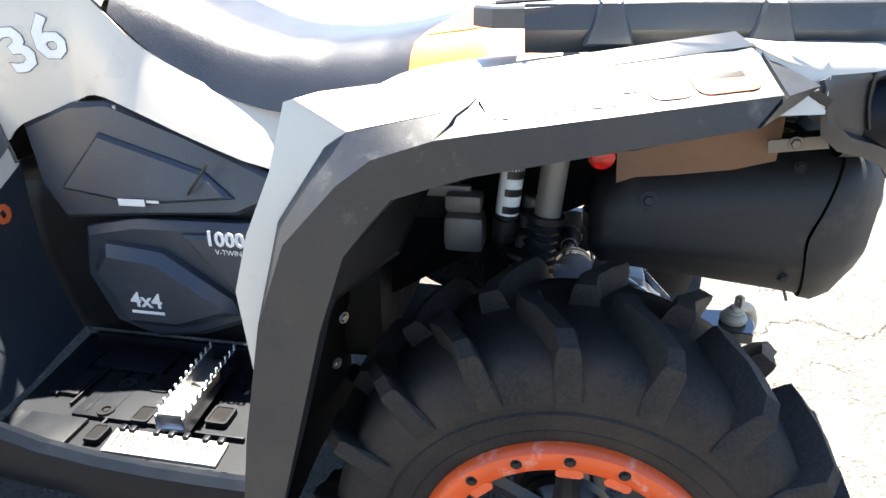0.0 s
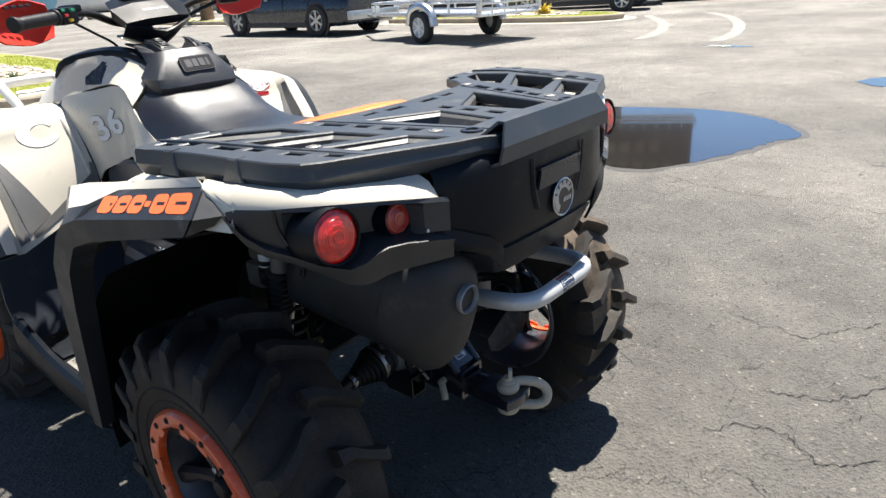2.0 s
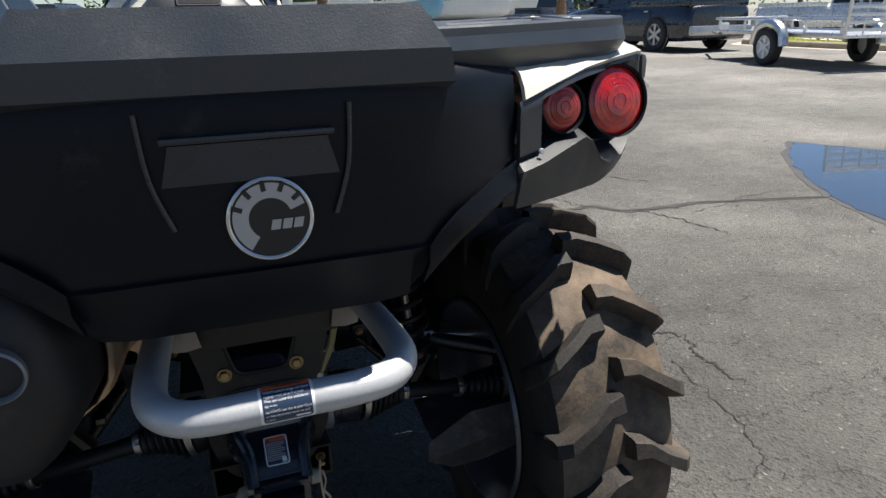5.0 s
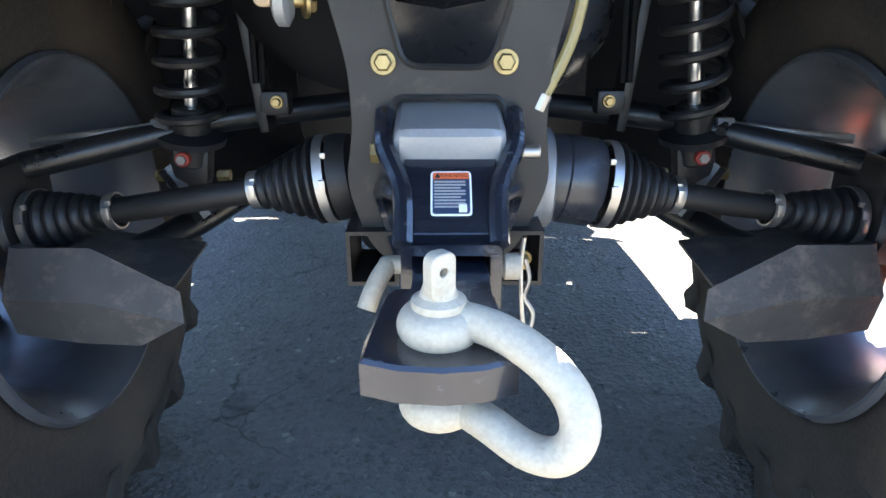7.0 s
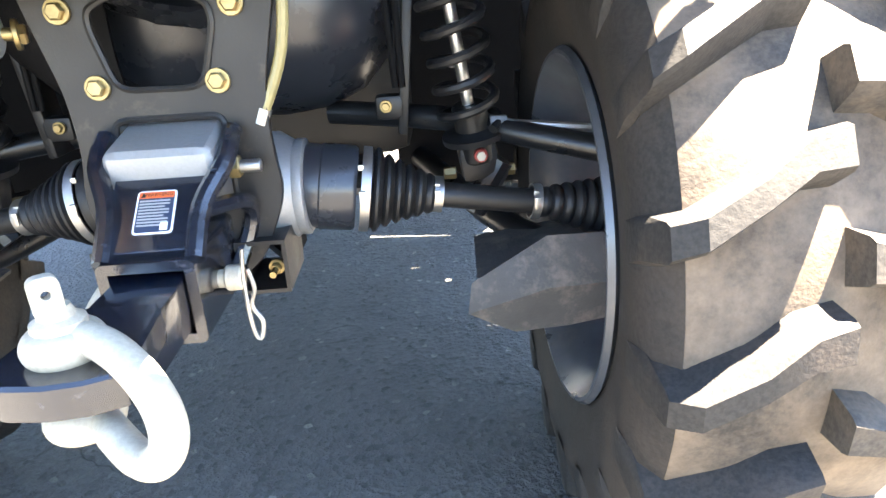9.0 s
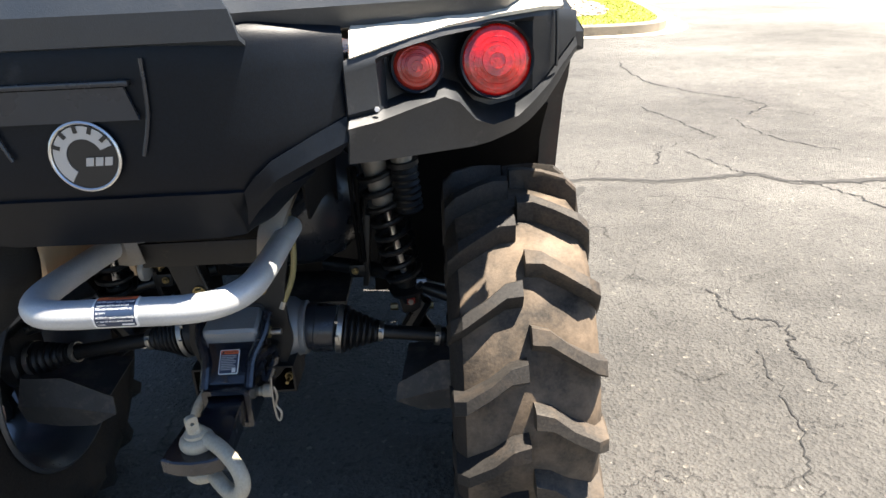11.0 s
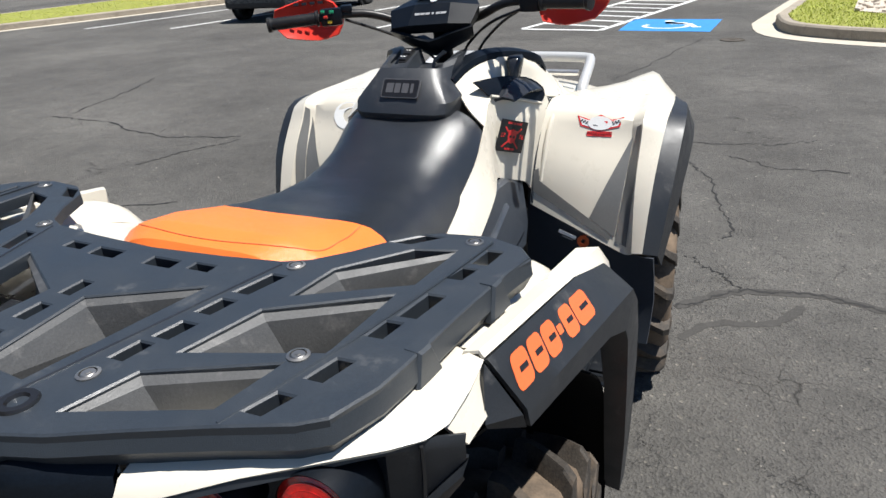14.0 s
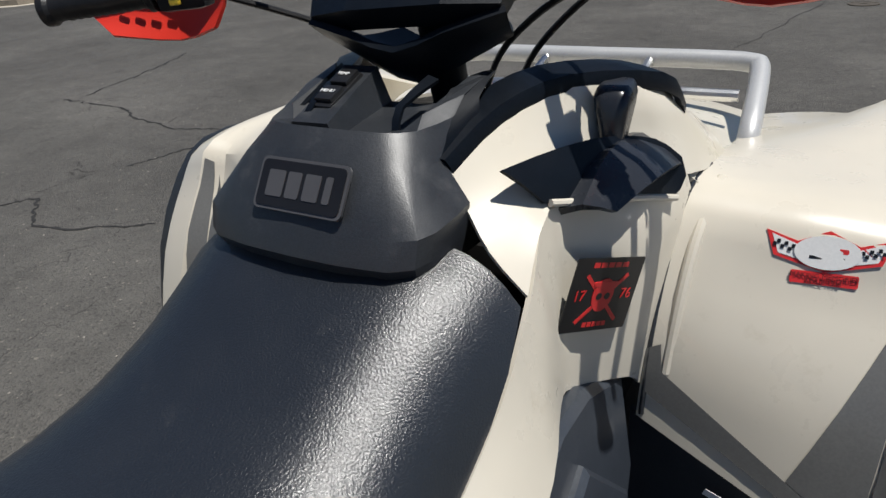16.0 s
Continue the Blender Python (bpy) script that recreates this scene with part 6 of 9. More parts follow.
    ang = math.degrees(math.atan2(d.y, d.x))
    mid = (peg_a + peg_b) / 2
    peg = part("foot_peg", join(box((0.2, 0.003, 0.036), tuple(mid + Vector((0, 0.024, 0))), 0.001, (0, 0, ang)), box((0.2, 0.003, 0.036), tuple(mid - Vector((0, 0.024, 0))), 0.001, (0, 0, ang)), box((0.2, 0.05, 0.004), tuple(mid - Vector((0, 0, 0.008))), 0.001, (0, 0, ang)), box((0.004, 0.05, 0.036), tuple(peg_a), 0.001, (0, 0, ang))), "alu", fw, "serrated aluminium foot peg")
    for i in range(11):
        for s in (1, -1):
            p = peg_a + d * (0.006 + 0.0188 * i) + Vector((0, 0.024 * s, 0.022))
            part("peg_tooth", box((0.006, 0.004, 0.012), tuple(p), 0.0015, (0, 0, ang)), "alu", peg)
# side covers of the engine bay
def lean(bm):
    """Tip the upper part of a side cover in towards the seat."""
    for v in bm.verts:
        v.co.x -= (1 if v.co.x > 0 else -1) * max(0.0, v.co.z - 0.68) * 0.26
    return bm


up = [(1.020, 0.806), (0.922, 0.846), (0.844, 0.852), (0.70, 0.806), (0.560, 0.752), (0.520, 0.735), (0.550, 0.690), (0.60, 0.668), (0.78, 0.655), (0.945, 0.640), (0.985, 0.70)]
lowc = [(0.905, 0.628), (0.80, 0.650), (0.60, 0.655), (0.54, 0.66), (0.53, 0.52), (0.60, 0.455), (0.70, 0.415), (0.80, 0.400), (0.885, 0.430), (0.925, 0.53)]
for sx in (1, -1):
    base = Matrix(((0, 0, sx, sx * 0.252), (1, 0, 0, 0), (0, 1, 0, 0), (0, 0, 0, 1)))
    cov = part("upper_side_cover", lean(prism(up, 0.020, base, bevel=0.008)), "cover", atv, "black upper engine side cover")
    part("cover_crease", lean(prism([(0.94, 0.70), (0.86, 0.80), (0.66, 0.745), (0.60, 0.70), (0.78, 0.68)], 0.012, base @ Matrix.Translation((0, 0, 0.019)), bevel=0.006)), "cover", cov)
    part("cover_slot", box((0.004, 0.075, 0.005), (sx * 0.2845, 0.655, 0.738), 0.001, (-52, 0, 0)), "black_film", cov)
    lc = part("lower_side_cover", prism(lowc, 0.030, base @ Matrix.Translation((0, 0, 0.004)), bevel=0.014), "cover", atv, "black lower clutch cover")
    part("cover_bulge", prism([(0.885, 0.56), (0.85, 0.61), (0.74, 0.60), (0.615, 0.515), (0.60, 0.485), (0.64, 0.475), (0.72, 0.445), (0.83, 0.445)], 0.035, base @ Matrix.Translation((0, 0, 0.033)), bevel=0.018), "cover", lc)
    part("cover_wedge", prism([(0.70, 0.635), (0.56, 0.640), (0.55, 0.50), (0.585, 0.50)], 0.014, base @ Matrix.Translation((0, 0, 0.033)), bevel=0.006), "cover", lc)
    tm = plane_at((sx * 0.3215, 0.777, 0.508), (0, sx, 0), (0, 0, 1))
    part("cover_writing", letters("4x4", 0.042, tm, 0.0006, bold=0.0008), "white_film", lc)
    part("cover_bar", prism(rect(0.066, 0.006, 0, -0.024), 0.0006, tm), "white_film", lc)
    tm = plane_at((sx * 0.302, 0.612, 0.634), (0, sx, 0), (0, 0, 1))
    part("cover_writing", letters("1000", 0.038, tm, 0.0006, bold=0.0012), "white_film", lc)
    part("cover_writing", letters("V-TWIN", 0.014, tm @ Matrix.Translation((0.004, -0.024, 0)), 0.0006), "white_film", lc)
    tm = plane_at((sx * 0.287, 0.778, 0.688), (0, sx, -0.02 * sx), (0, 0, 1))
    part("cover_mark", prism(rect(0.052, 0.013, -0.012, 0), 0.0008, tm), "white_film", cov)
    part("cover_mark_thin", prism(rect(0.024, 0.005, 0.030, 0.003), 0.0008, tm), "white_film", cov)
part("engine_block", box((0.46, 1.0, 0.34), (0, 0.85, 0.53), 0.04), "frame", atv, "dark engine and frame under the covers")
part("engine_top", box((0.36, 0.75, 0.22), (0, 0.60, 0.75), 0.04), "frame", atv)
part("front_case", box((0.44, 0.5, 0.30), (0, 1.4, 0.72), 0.05), "frame", atv)
part("skid_plate", box((0.30, 1.35, 0.012), (0, 0.92, 0.335), 0.004), "guard", atv)
part("air_box", loft([[(x * 0.30, 0.05 + y * 0.001, z) for x, y, z in ((-0.5, 0, 0.80), (-0.42, 0, 0.66), (0, 0, 0.60), (0.42, 0, 0.66), (0.5, 0, 0.80))], [(x * 0.34, 0.20, z) for x, z in ((-0.5, 0.82), (-0.45, 0.60), (0, 0.53), (0.45, 0.60), (0.5, 0.82))], [(x * 0.34, 0.42, z) for x, z in ((-0.5, 0.84), (-0.45, 0.58), (0, 0.50), (0.45, 0.58), (0.5, 0.84))]], 0.006, 3, 3), "plastic_gloss", atv)

# ---------------------------------------------------------------- underside at the rear
# frame plate with its two openings
plate_out = [(-0.118, 0.76), (-0.108, 0.62), (-0.087, 0.535), (-0.085, 0.48), (-0.094, 0.43), (-0.075, 0.37), (-0.05, 0.345), (0.05, 0.345), (0.075, 0.37), (0.100, 0.43), (0.094, 0.48), (0.096, 0.535), (0.116, 0.62), (0.128, 0.76)]
ph1 = [(-0.050, 0.608), (-0.051, 0.592), (-0.037, 0.537), (0.041, 0.536), (0.058, 0.592), (0.056, 0.608), (0.036, 0.620), (-0.026, 0.620)]
ph2 = [(-0.048, 0.510), (0.054, 0.510), (0.054, 0.420), (-0.048, 0.420)]
xz = Matrix(((1, 0, 0, 0), (0, 0, -1, -0.072), (0, 1, 0, 0), (0, 0, 0, 1)))
def rounded(pts, r, n=4):
    """A polygon with its corners rounded off."""
    out = []
    for i, p in enumerate(pts):
        p, a, b = Vector(p), Vector(pts[i - 1]), Vector(pts[(i + 1) % len(pts)])
        k = min(r, (a - p).length * 0.45, (b - p).length * 0.45)
        u, v = p + (a - p).normalized() * k, p + (b - p).normalized() * k
        out += [tuple(u.lerp(p, t).lerp(p.lerp(v, t), t)) for t in (j / n for j in range(n + 1))]
    return out


plate_out, ph1, ph2 = rounded(plate_out, 0.02), rounded(ph1, 0.016), rounded(ph2, 0.012)
frame_plate = part("frame_plate", prism(plate_out, 0.008, xz, holes=[ph1, ph2], bevel=0.0015), "frame", atv, "black steel rear frame plate with two openings", 30)
for loop in (ph1, ph2):
    part("plate_rim", tube([(x, -0.081, z) for x, z in loop], 0.0032, 1, 6, closed=True), "frame", frame_plate)
both("frame_tube", tube([(0.105, -0.04, 0.60), (0.11, -0.06, 0.68), (0.13, -0.16, 0.80), (0.15, -0.28, 0.90)], 0.014, 3, 10), "frame", atv)
part("rear_cross_tube", tube([(-0.15, -0.26, 0.885), (0.15, -0.26, 0.885)], 0.014, 1, 10), "frame", atv)
part("tail_shelf", join(box((0.34, 0.30, 0.008), (0, -0.20, 0.925), 0.003), box((0.22, 0.02, 0.05), (0, -0.30, 0.772), 0.003)), "frame", atv)
for i in range(4):
    part("bracket_slot", box((0.03, 0.006, 0.016), (-0.075 + 0.05 * i, -0.312, 0.779), 0.002), "black_film", atv)
for x in (-0.0545, 0.0545):
    part("frame_bolt", bolt((x, -0.081, 0.541), (0, -1, 0.05), 0.0082, 0.009), "zinc_gold", frame_plate, "yellow zinc flange bolt")
for x, z in ((-0.074, 0.608), (0.077, 0.607)):
    part("frame_bolt", bolt((x, -0.081, z), (0, -1, 0.05), 0.0082, 0.009), "zinc_gold", frame_plate)
part("rear_drum", lathe([(0, -0.150), (0.09, -0.145), (0.125, -0.120), (0.142, -0.06), (0.145, 0.06), (0.138, 0.120), (0.115, 0.170), (0.075, 0.205), (0, 0.218)], axis_matrix((0.0, 0.225, 0.605), (1.0, 0.225, 0.605)), 40), "plastic_gloss", atv, "smooth black rounded case behind the frame plate")
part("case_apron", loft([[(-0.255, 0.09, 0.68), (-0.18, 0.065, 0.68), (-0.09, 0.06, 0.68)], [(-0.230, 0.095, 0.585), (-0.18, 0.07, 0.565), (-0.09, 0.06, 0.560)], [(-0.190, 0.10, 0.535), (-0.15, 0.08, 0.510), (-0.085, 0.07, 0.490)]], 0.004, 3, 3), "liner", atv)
# differential
diff = part("differential", join(box((0.098, 0.10, 0.052), (0.004, -0.085, 0.476), 0.014, (12, 0, 0), 3), box((0.11, 0.16, 0.11), (0.0, 0.03, 0.42), 0.03, (0, 0, 0), 3), lathe([(0, -0.088), (0.048, -0.088), (0.050, -0.078), (0.062, -0.066), (0.062, 0.085), (0.052, 0.10), (0.049, 0.112), (0, 0.112)], axis_matrix((0, 0, 0.414), (1, 0, 0.414)), 36)), "casting", atv, "cast grey rear differential")
part("diff_flange", lathe([(0, 0.0), (0.052, 0.0), (0.053, 0.004), (0.053, 0.010), (0.050, 0.012), (0, 0.012)], axis_matrix((0.100, 0, 0.414), (1.1, 0, 0.39)), 40), "casting", diff)
for x0, x1 in ((-0.067, -0.056), (0.056, 0.086)):
    part("diff_bolt", rod((x0, -0.10, 0.464), (x1, -0.10, 0.464), 0.0062 if x1 > 0 else 0.0100, 12 if x1 > 0 else 6, bevel=0.001), "steel" if x1 > 0 else "zinc_gold", diff)
part("diff_nut", rod((0.056, -0.10, 0.464), (0.067, -0.10, 0.464), 0.011, 6, bevel=0.001), "zinc_gold", diff)


def half_shaft(side):
    a, b = Vector((side * 0.105, 0.0, 0.416)), Vector((side * 0.462, 0.018, 0.358))
    m = axis_matrix(a, b)
    length = (b - a).length
    s = part("drive_shaft", moved(rod((0, 0, 0.08), (0, 0, length - 0.05), 0.0145, 16), m), "frame", atv, "black drive shaft with ribbed rubber boots")
    if side > 0:
        part("joint_cup", lathe([(0.0, 0.0), (0.044, 0.0), (0.046, 0.003), (0.046, 0.018), (0.0475, 0.020), (0.0475, 0.054), (0.045, 0.058), (0, 0.058)], m, 36), "plastic_gloss", s)
        start = 0.062
    else:
        part("joint_cup", lathe([(0, -0.01), (0.044, -0.01), (0.046, 0.0), (0.046, 0.010), (0, 0.010)], m, 36), "frame", s)
        start = 0.012

    def bellows(z0, z1, r0, r1, n):
        prof = [(0, z0), (r0, z0)]
        for k in range(n):
            t0 = k / n
            z = z0 + (z1 - z0) * t0
            dz = (z1 - z0) / n
            r = r0 + (r1 - r0) * (t0 ** 0.85)
            prof += [(r * 0.90, z + dz * 0.08), (r * 1.0, z + dz * 0.38), (r * 1.0, z + dz * 0.62), (r * 0.87, z + dz * 0.96)]
        prof += [(r1, z1), (0, z1)]
        return lathe(prof, m, 32)

    def clamp(z, r):
        band = part("clamp_band", lathe([(r, z - 0.005), (r + 0.0022, z - 0.005), (r + 0.0022, z + 0.005), (r, z + 0.005), (r, z - 0.005)], m, 36), "steel", s, "steel boot clamp")
        a = radians(200)
        q = m @ Vector((0, 0, z))
        part("clamp_ear", box((0.007, 0.005, 0.014), tuple(q + Vector((0, -r - 0.003, 0.004))), 0.001), "steel", s)
        part("clamp_ear", box((0.006, 0.004, 0.006), tuple(q + Vector((0, -r * 0.75, r * 0.72))), 0.001), "steel", s)

    n0 = 0.095 if side < 0 else 0.145
    part("boot", bellows(start + 0.012, n0, 0.047, 0.019, 6), "boot", s, "ribbed black rubber boot")
    clamp(start + 0.006, 0.0455)
    clamp(n0 + 0.004, 0.0185)
    part("boot", bellows(length - 0.095, length - 0.018, 0.018, 0.036, 6), "boot", s)
    clamp(length - 0.100, 0.0185)
    clamp(length - 0.012, 0.035)
    part("hub_carrier", join(rod(tuple(b), (side * 0.50, 0.018, 0.352), 0.052, 28, bevel=0.006), box((0.03, 0.10, 0.17), (side * 0.478, 0.03, 0.345), 0.012)), "frame", s)


half_shaft(1)
half_shaft(-1)


def coil(a, b, r, wire, turns, seg=14):
    a, b = Vector(a), Vector(b)
    m = axis_matrix(a, b)
    length = (b - a).length
    n = int(turns * seg)
    return tube([m @ Vector((r * math.cos(2 * math.pi * i / seg), r * math.sin(2 * math.pi * i / seg), length * i / n)) for i in range(n + 1)], wire, 1, 8)


for sx in (1, -1):
    lo, hi = Vector((sx * 0.311, 0.118, 0.402)), Vector((sx * 0.258, 0.075, 0.735))
    d = (hi - lo).normalized()
    shock = part("shock_absorber", rod(lo + d * 0.24, hi, 0.025, 24, bevel=0.003), "duct", atv, "coil-over shock absorber with a black spring")
    part("shock_foot", join(rod(lo + d * 0.0, lo + d * 0.075, 0.022, 20, bevel=0.003), box((0.05, 0.03, 0.05), tuple(lo), 0.010, (0, -sx * 9, 0))), "frame", shock)
    part("shock_rod", rod(lo + d * 0.05, lo + d * 0.24, 0.0075, 14), "alu", shock, "bright damper rod")
    part("spring", coil(lo + d * 0.045, lo + d * 0.325, 0.035, 0.0062, 8.5), "boot", shock, "black coil spring")
    part("spring_seat", lathe([(0.018, 0), (0.040, 0.002), (0.041, 0.010), (0.020, 0.016), (0.018, 0)], axis_matrix(lo + d * 0.028, hi), 28), "boot", shock)
    part("spring_collar", lathe([(0.020, 0), (0.034, 0), (0.034, 0.006), (0.020, 0.006), (0.02, 0)], axis_matrix(lo + d * 0.236, hi), 28), "steel", shock)
    part("bushing", join(rod(lo + Vector((0, -0.020, 0.012)), lo + Vector((0, -0.032, 0.012)), 0.0088, 20, bevel=0.001)), "red_bushing", shock, "red shock bushing")
    part("bushing_bolt", rod(lo + Vector((0, -0.030, 0.012)), lo + Vector((0, -0.036, 0.012)), 0.006, 6), "steel", shock)
    for k in (-1, 1):
        part("shock_bolt", rod(lo + Vector((k * 0.030, 0.0, -0.015)), lo + Vector((k * 0.046, 0.0, -0.015)), 0.008, 6, bevel=0.001), "zinc_gold", shock)
    part("reservoir", join(rod((sx * 0.305, 0.126, 0.675), (sx * 0.302, 0.112, 0.83), 0.018, 24, bevel=0.003), rod((sx * 0.305, 0.124, 0.695), (sx * 0.305, 0.122, 0.715), 0.0205, 24, bevel=0.002), rod((sx * 0.305, 0.125, 0.68), (sx * 0.305, 0.124, 0.69), 0.0195, 24)), "frame", shock)
    part("reservoir_label", rod((sx * 0.3045, 0.1220, 0.722), (sx * 0.302, 0.1145, 0.805), 0.0184, 24), "white_film", shock, "white label sleeve")
    for k in range(3):
        part("label_bar", lathe([(0.0188, 0.0), (0.0189, 0.012)], axis_matrix((sx * 0.3045, 0.1218 - 0.0025 * k, 0.726 + 0.028 * k), (sx * 0.302, 0.106, 0.9)) @ Matrix.Rotation(radians(150), 4, "Z"), 10, 150), "black_film", shock)
    # air duct tube with a bellows end
    duct = part("duct_tube", rod((sx * 0.315, 0.062, 0.70), (sx * 0.305, 0.046, 0.88), 0.0205, 28, bevel=0.003), "duct", atv, "grey metal duct with a ribbed rubber end")
    prof = [(0, 0)]
    for k in range(7):
        prof += [(0.024, 0.0135 * k + 0.001), (0.0285, 0.0135 * k + 0.005), (0.024, 0.0135 * k + 0.011)]
    prof += [(0.030, 0.096), (0.030, 0.106), (0, 0.106)]
    part("duct_bellows", lathe(prof, axis_matrix((sx * 0.322, 0.072, 0.622), (sx * 0.315, 0.062, 0.72)), 28), "boot", duct)
    # arms, link, guard
    part("trailing_arm", join(tube([(sx * 0.47, 0.03, 0.300), (sx * 0.36, 0.10, 0.305), (sx * 0.24, 0.42, 0.34)], 0.019, 4, 12), tube([(sx * 0.47, 0.04, 0.418), (sx * 0.36, 0.09, 0.438), (sx * 0.27, 0.15, 0.452), (sx * 0.12, 0.20, 0.462)], 0.016, 4, 12), tube([(sx * 0.34, 0.12, 0.40), (sx * 0.30, 0.12, 0.335)], 0.018, 1, 10)), "arm", atv, "black tubular suspension arm")
    part("sway_link", join(tube([(sx * 0.335, 0.10, 0.452), (sx * 0.40, 0.08, 0.446), (sx * 0.475, 0.07, 0.440)], 0.0055, 2, 8), rod((sx * 0.325, 0.10, 0.452), (sx * 0.345, 0.10, 0.452), 0.009, 6)), "steel", atv)
    part("boot_guard", loft([[(sx * 0.282, -0.045, 0.302), (sx * 0.365, -0.050, 0.354), (sx * 0.455, -0.040, 0.350)], [(sx * 0.276, -0.060, 0.272), (sx * 0.365, -0.072, 0.302), (sx * 0.462, -0.060, 0.300)], [(sx * 0.330, -0.050, 0.240), (sx * 0.390, -0.058, 0.248), (sx * 0.465, -0.045, 0.252)]], 0.006, 1, 1), "guard", atv, "dusty grey plastic boot guard")
    part("guard_web", loft([[(sx * 0.29, -0.04, 0.30), (sx * 0.46, -0.035, 0.345)], [(sx * 0.30, 0.10, 0.30), (sx * 0.46, 0.08, 0.33)]], 0.005, 1, 1), "guard", atv)
    part("brake_line", join(tube([(sx * 0.205, 0.12, 0.70), (sx * 0.207, 0.11, 0.60), (sx * 0.212, 0.11, 0.50)], 0.0042, 4, 8), tube([(sx * 0.216, 0.12, 0.70), (sx * 0.218, 0.11, 0.60), (sx * 0.220, 0.11, 0.50)], 0.0042, 4, 8)), "liner", atv)
    part("side_bracket", join(box((0.012, 0.05, 0.16), (sx * 0.225, 0.14, 0.52), 0.003, (0, sx * 6, 0)), box((0.04, 0.03, 0.03), (sx * 0.205, 0.13, 0.475), 0.006)), "frame", atv)
    part("bracket_bolt", bolt((sx * 0.198, 0.112, 0.478), (0, -1, 0), 0.0055, 0.008), "zinc_gold", atv)
part("breather_hose", tube([(0.118, -0.07, 0.70), (0.122, -0.075, 0.62), (0.113, -0.075, 0.56), (0.090, -0.075, 0.508)], 0.0055, 6, 10), "hose", atv, "yellowed breather hose")
part("hose_tip", rod((0.092, -0.075, 0.512), (0.086, -0.075, 0.498), 0.007, 10), "steel", atv)
flange = part("exhaust_flange", join(prism(rounded([(-0.206, 0.672), (-0.204, 0.622), (-0.168, 0.606), (-0.162, 0.587), (-0.147, 0.587), (-0.149, 0.672)], 0.006), 0.005, Matrix(((1, 0, 0, 0), (0, 0, -1, -0.080), (0, 1, 0, 0), (0, 0, 0, 1))), bevel=0.001), box((0.005, 0.022, 0.082), (-0.1475, -0.093, 0.630), 0.001)), "can", atv, "tan steel exhaust hanger plate")
part("hanger_rubber", lathe([(0, -0.007), (0.018, -0.007), (0.023, -0.004), (0.023, 0.004), (0.018, 0.007), (0, 0.007)], axis_matrix((-0.138, -0.084, 0.594), (-0.02, -0.084, 0.590)), 28), "casting", flange, "grey hanger washer")
part("hanger_bolt", join(rod((-0.136, -0.070, 0.592), (-0.116, -0.060, 0.591), 0.006, 12), bolt((-0.124, -0.064, 0.591), (1, 0.4, 0), 0.010, 0.010)), "zinc_gold", flange)
for sx in (1, -1):
    part("spindle_tube", tube([(sx * 0.06, 0.02, 0.36), (sx * 0.085, 0.0, 0.345)], 0.02, 1, 8), "frame", atv)
    t = part("cross_tube_end", prism(rect(0.050, 0.056, 0, 0), 0.09, pose(sx * 0.070, -0.004, 0.358, 90, 0, 0), holes=[rect(0.042, 0.048)]), "frame", atv, "open square frame tube end")
    if sx > 0:
        part("cross_tube_bolt", join(bolt((0.079, -0.070, 0.350), (0, -1, 0), 0.0060, 0.012), rod((0.079, -0.08, 0.350), (0.079, -0.096, 0.350), 0.0035, 10)), "zinc_gold", t)

# hitch
hitch = part("hitch_receiver", join(
    prism(rect(0.080, 0.076, 0, 0, 0.006), 0.17, pose(0.004, -0.036, 0.376, 90, 0, 0), holes=[rect(0.062, 0.058, 0, 0)]),
    box((0.080, 0.008, 0.080), (0.004, -0.158, 0.440), 0.003, (-50, 0, 0)),
    tube([(-0.034, -0.195, 0.410), (-0.036, -0.160, 0.445), (-0.052, -0.125, 0.475), (-0.054, -0.09, 0.497)], 0.009, 4, 10),
    tube([(0.042, -0.195, 0.410), (0.044, -0.160, 0.445), (0.060, -0.125, 0.475), (0.062, -0.09, 0.497)], 0.009, 4, 10),
    tube([(-0.038, -0.16, 0.442), (-0.058, -0.10, 0.43), (-0.055, -0.08, 0.40), (-0.04, -0.10, 0.36)], 0.008, 4, 8),
    tube([(0.046, -0.16, 0.442), (0.066, -0.10, 0.43), (0.062, -0.08, 0.40), (0.046, -0.10, 0.36)], 0.008, 4, 8)), "steel_black", atv, "black welded hitch receiver with a warning label")


def warning_label(w, h, m, parent, lines, orange_h=0.14):
    lab = part("warning_label", prism(rect(w, h, 0, 0, min(w, h) * 0.10), 0.0008, m), "white_film", parent, "black warning label with a white edge and orange header")
    part("label_field", prism(rect(w * 0.90, h * 0.93, 0, 0, min(w, h) * 0.07), 0.0004, m @ Matrix.Translation((0, 0, 0.0009))), "blue_film", lab)
    part("label_header", prism(rect(w * 0.88, h * orange_h, 0, h * (0.455 - orange_h / 2)), 0.0004, m @ Matrix.Translation((0, 0, 0.0014))), "orange_film", lab)
    part("label_writing", letters("WARNING", h * orange_h * 0.85, m @ Matrix.Translation((w * 0.05, h * (0.455 - orange_h / 2), 0.0019)), 0.0001), "black_film", lab)
    part("label_sign", prism([(-w * 0.40, h * (0.47 - orange_h)), (-w * 0.27, h * (0.47 - orange_h)), (-w * 0.335, h * 0.44)], 0.0003, m @ Matrix.Translation((0, 0, 0.0019))), "black_film", lab)
    return lab


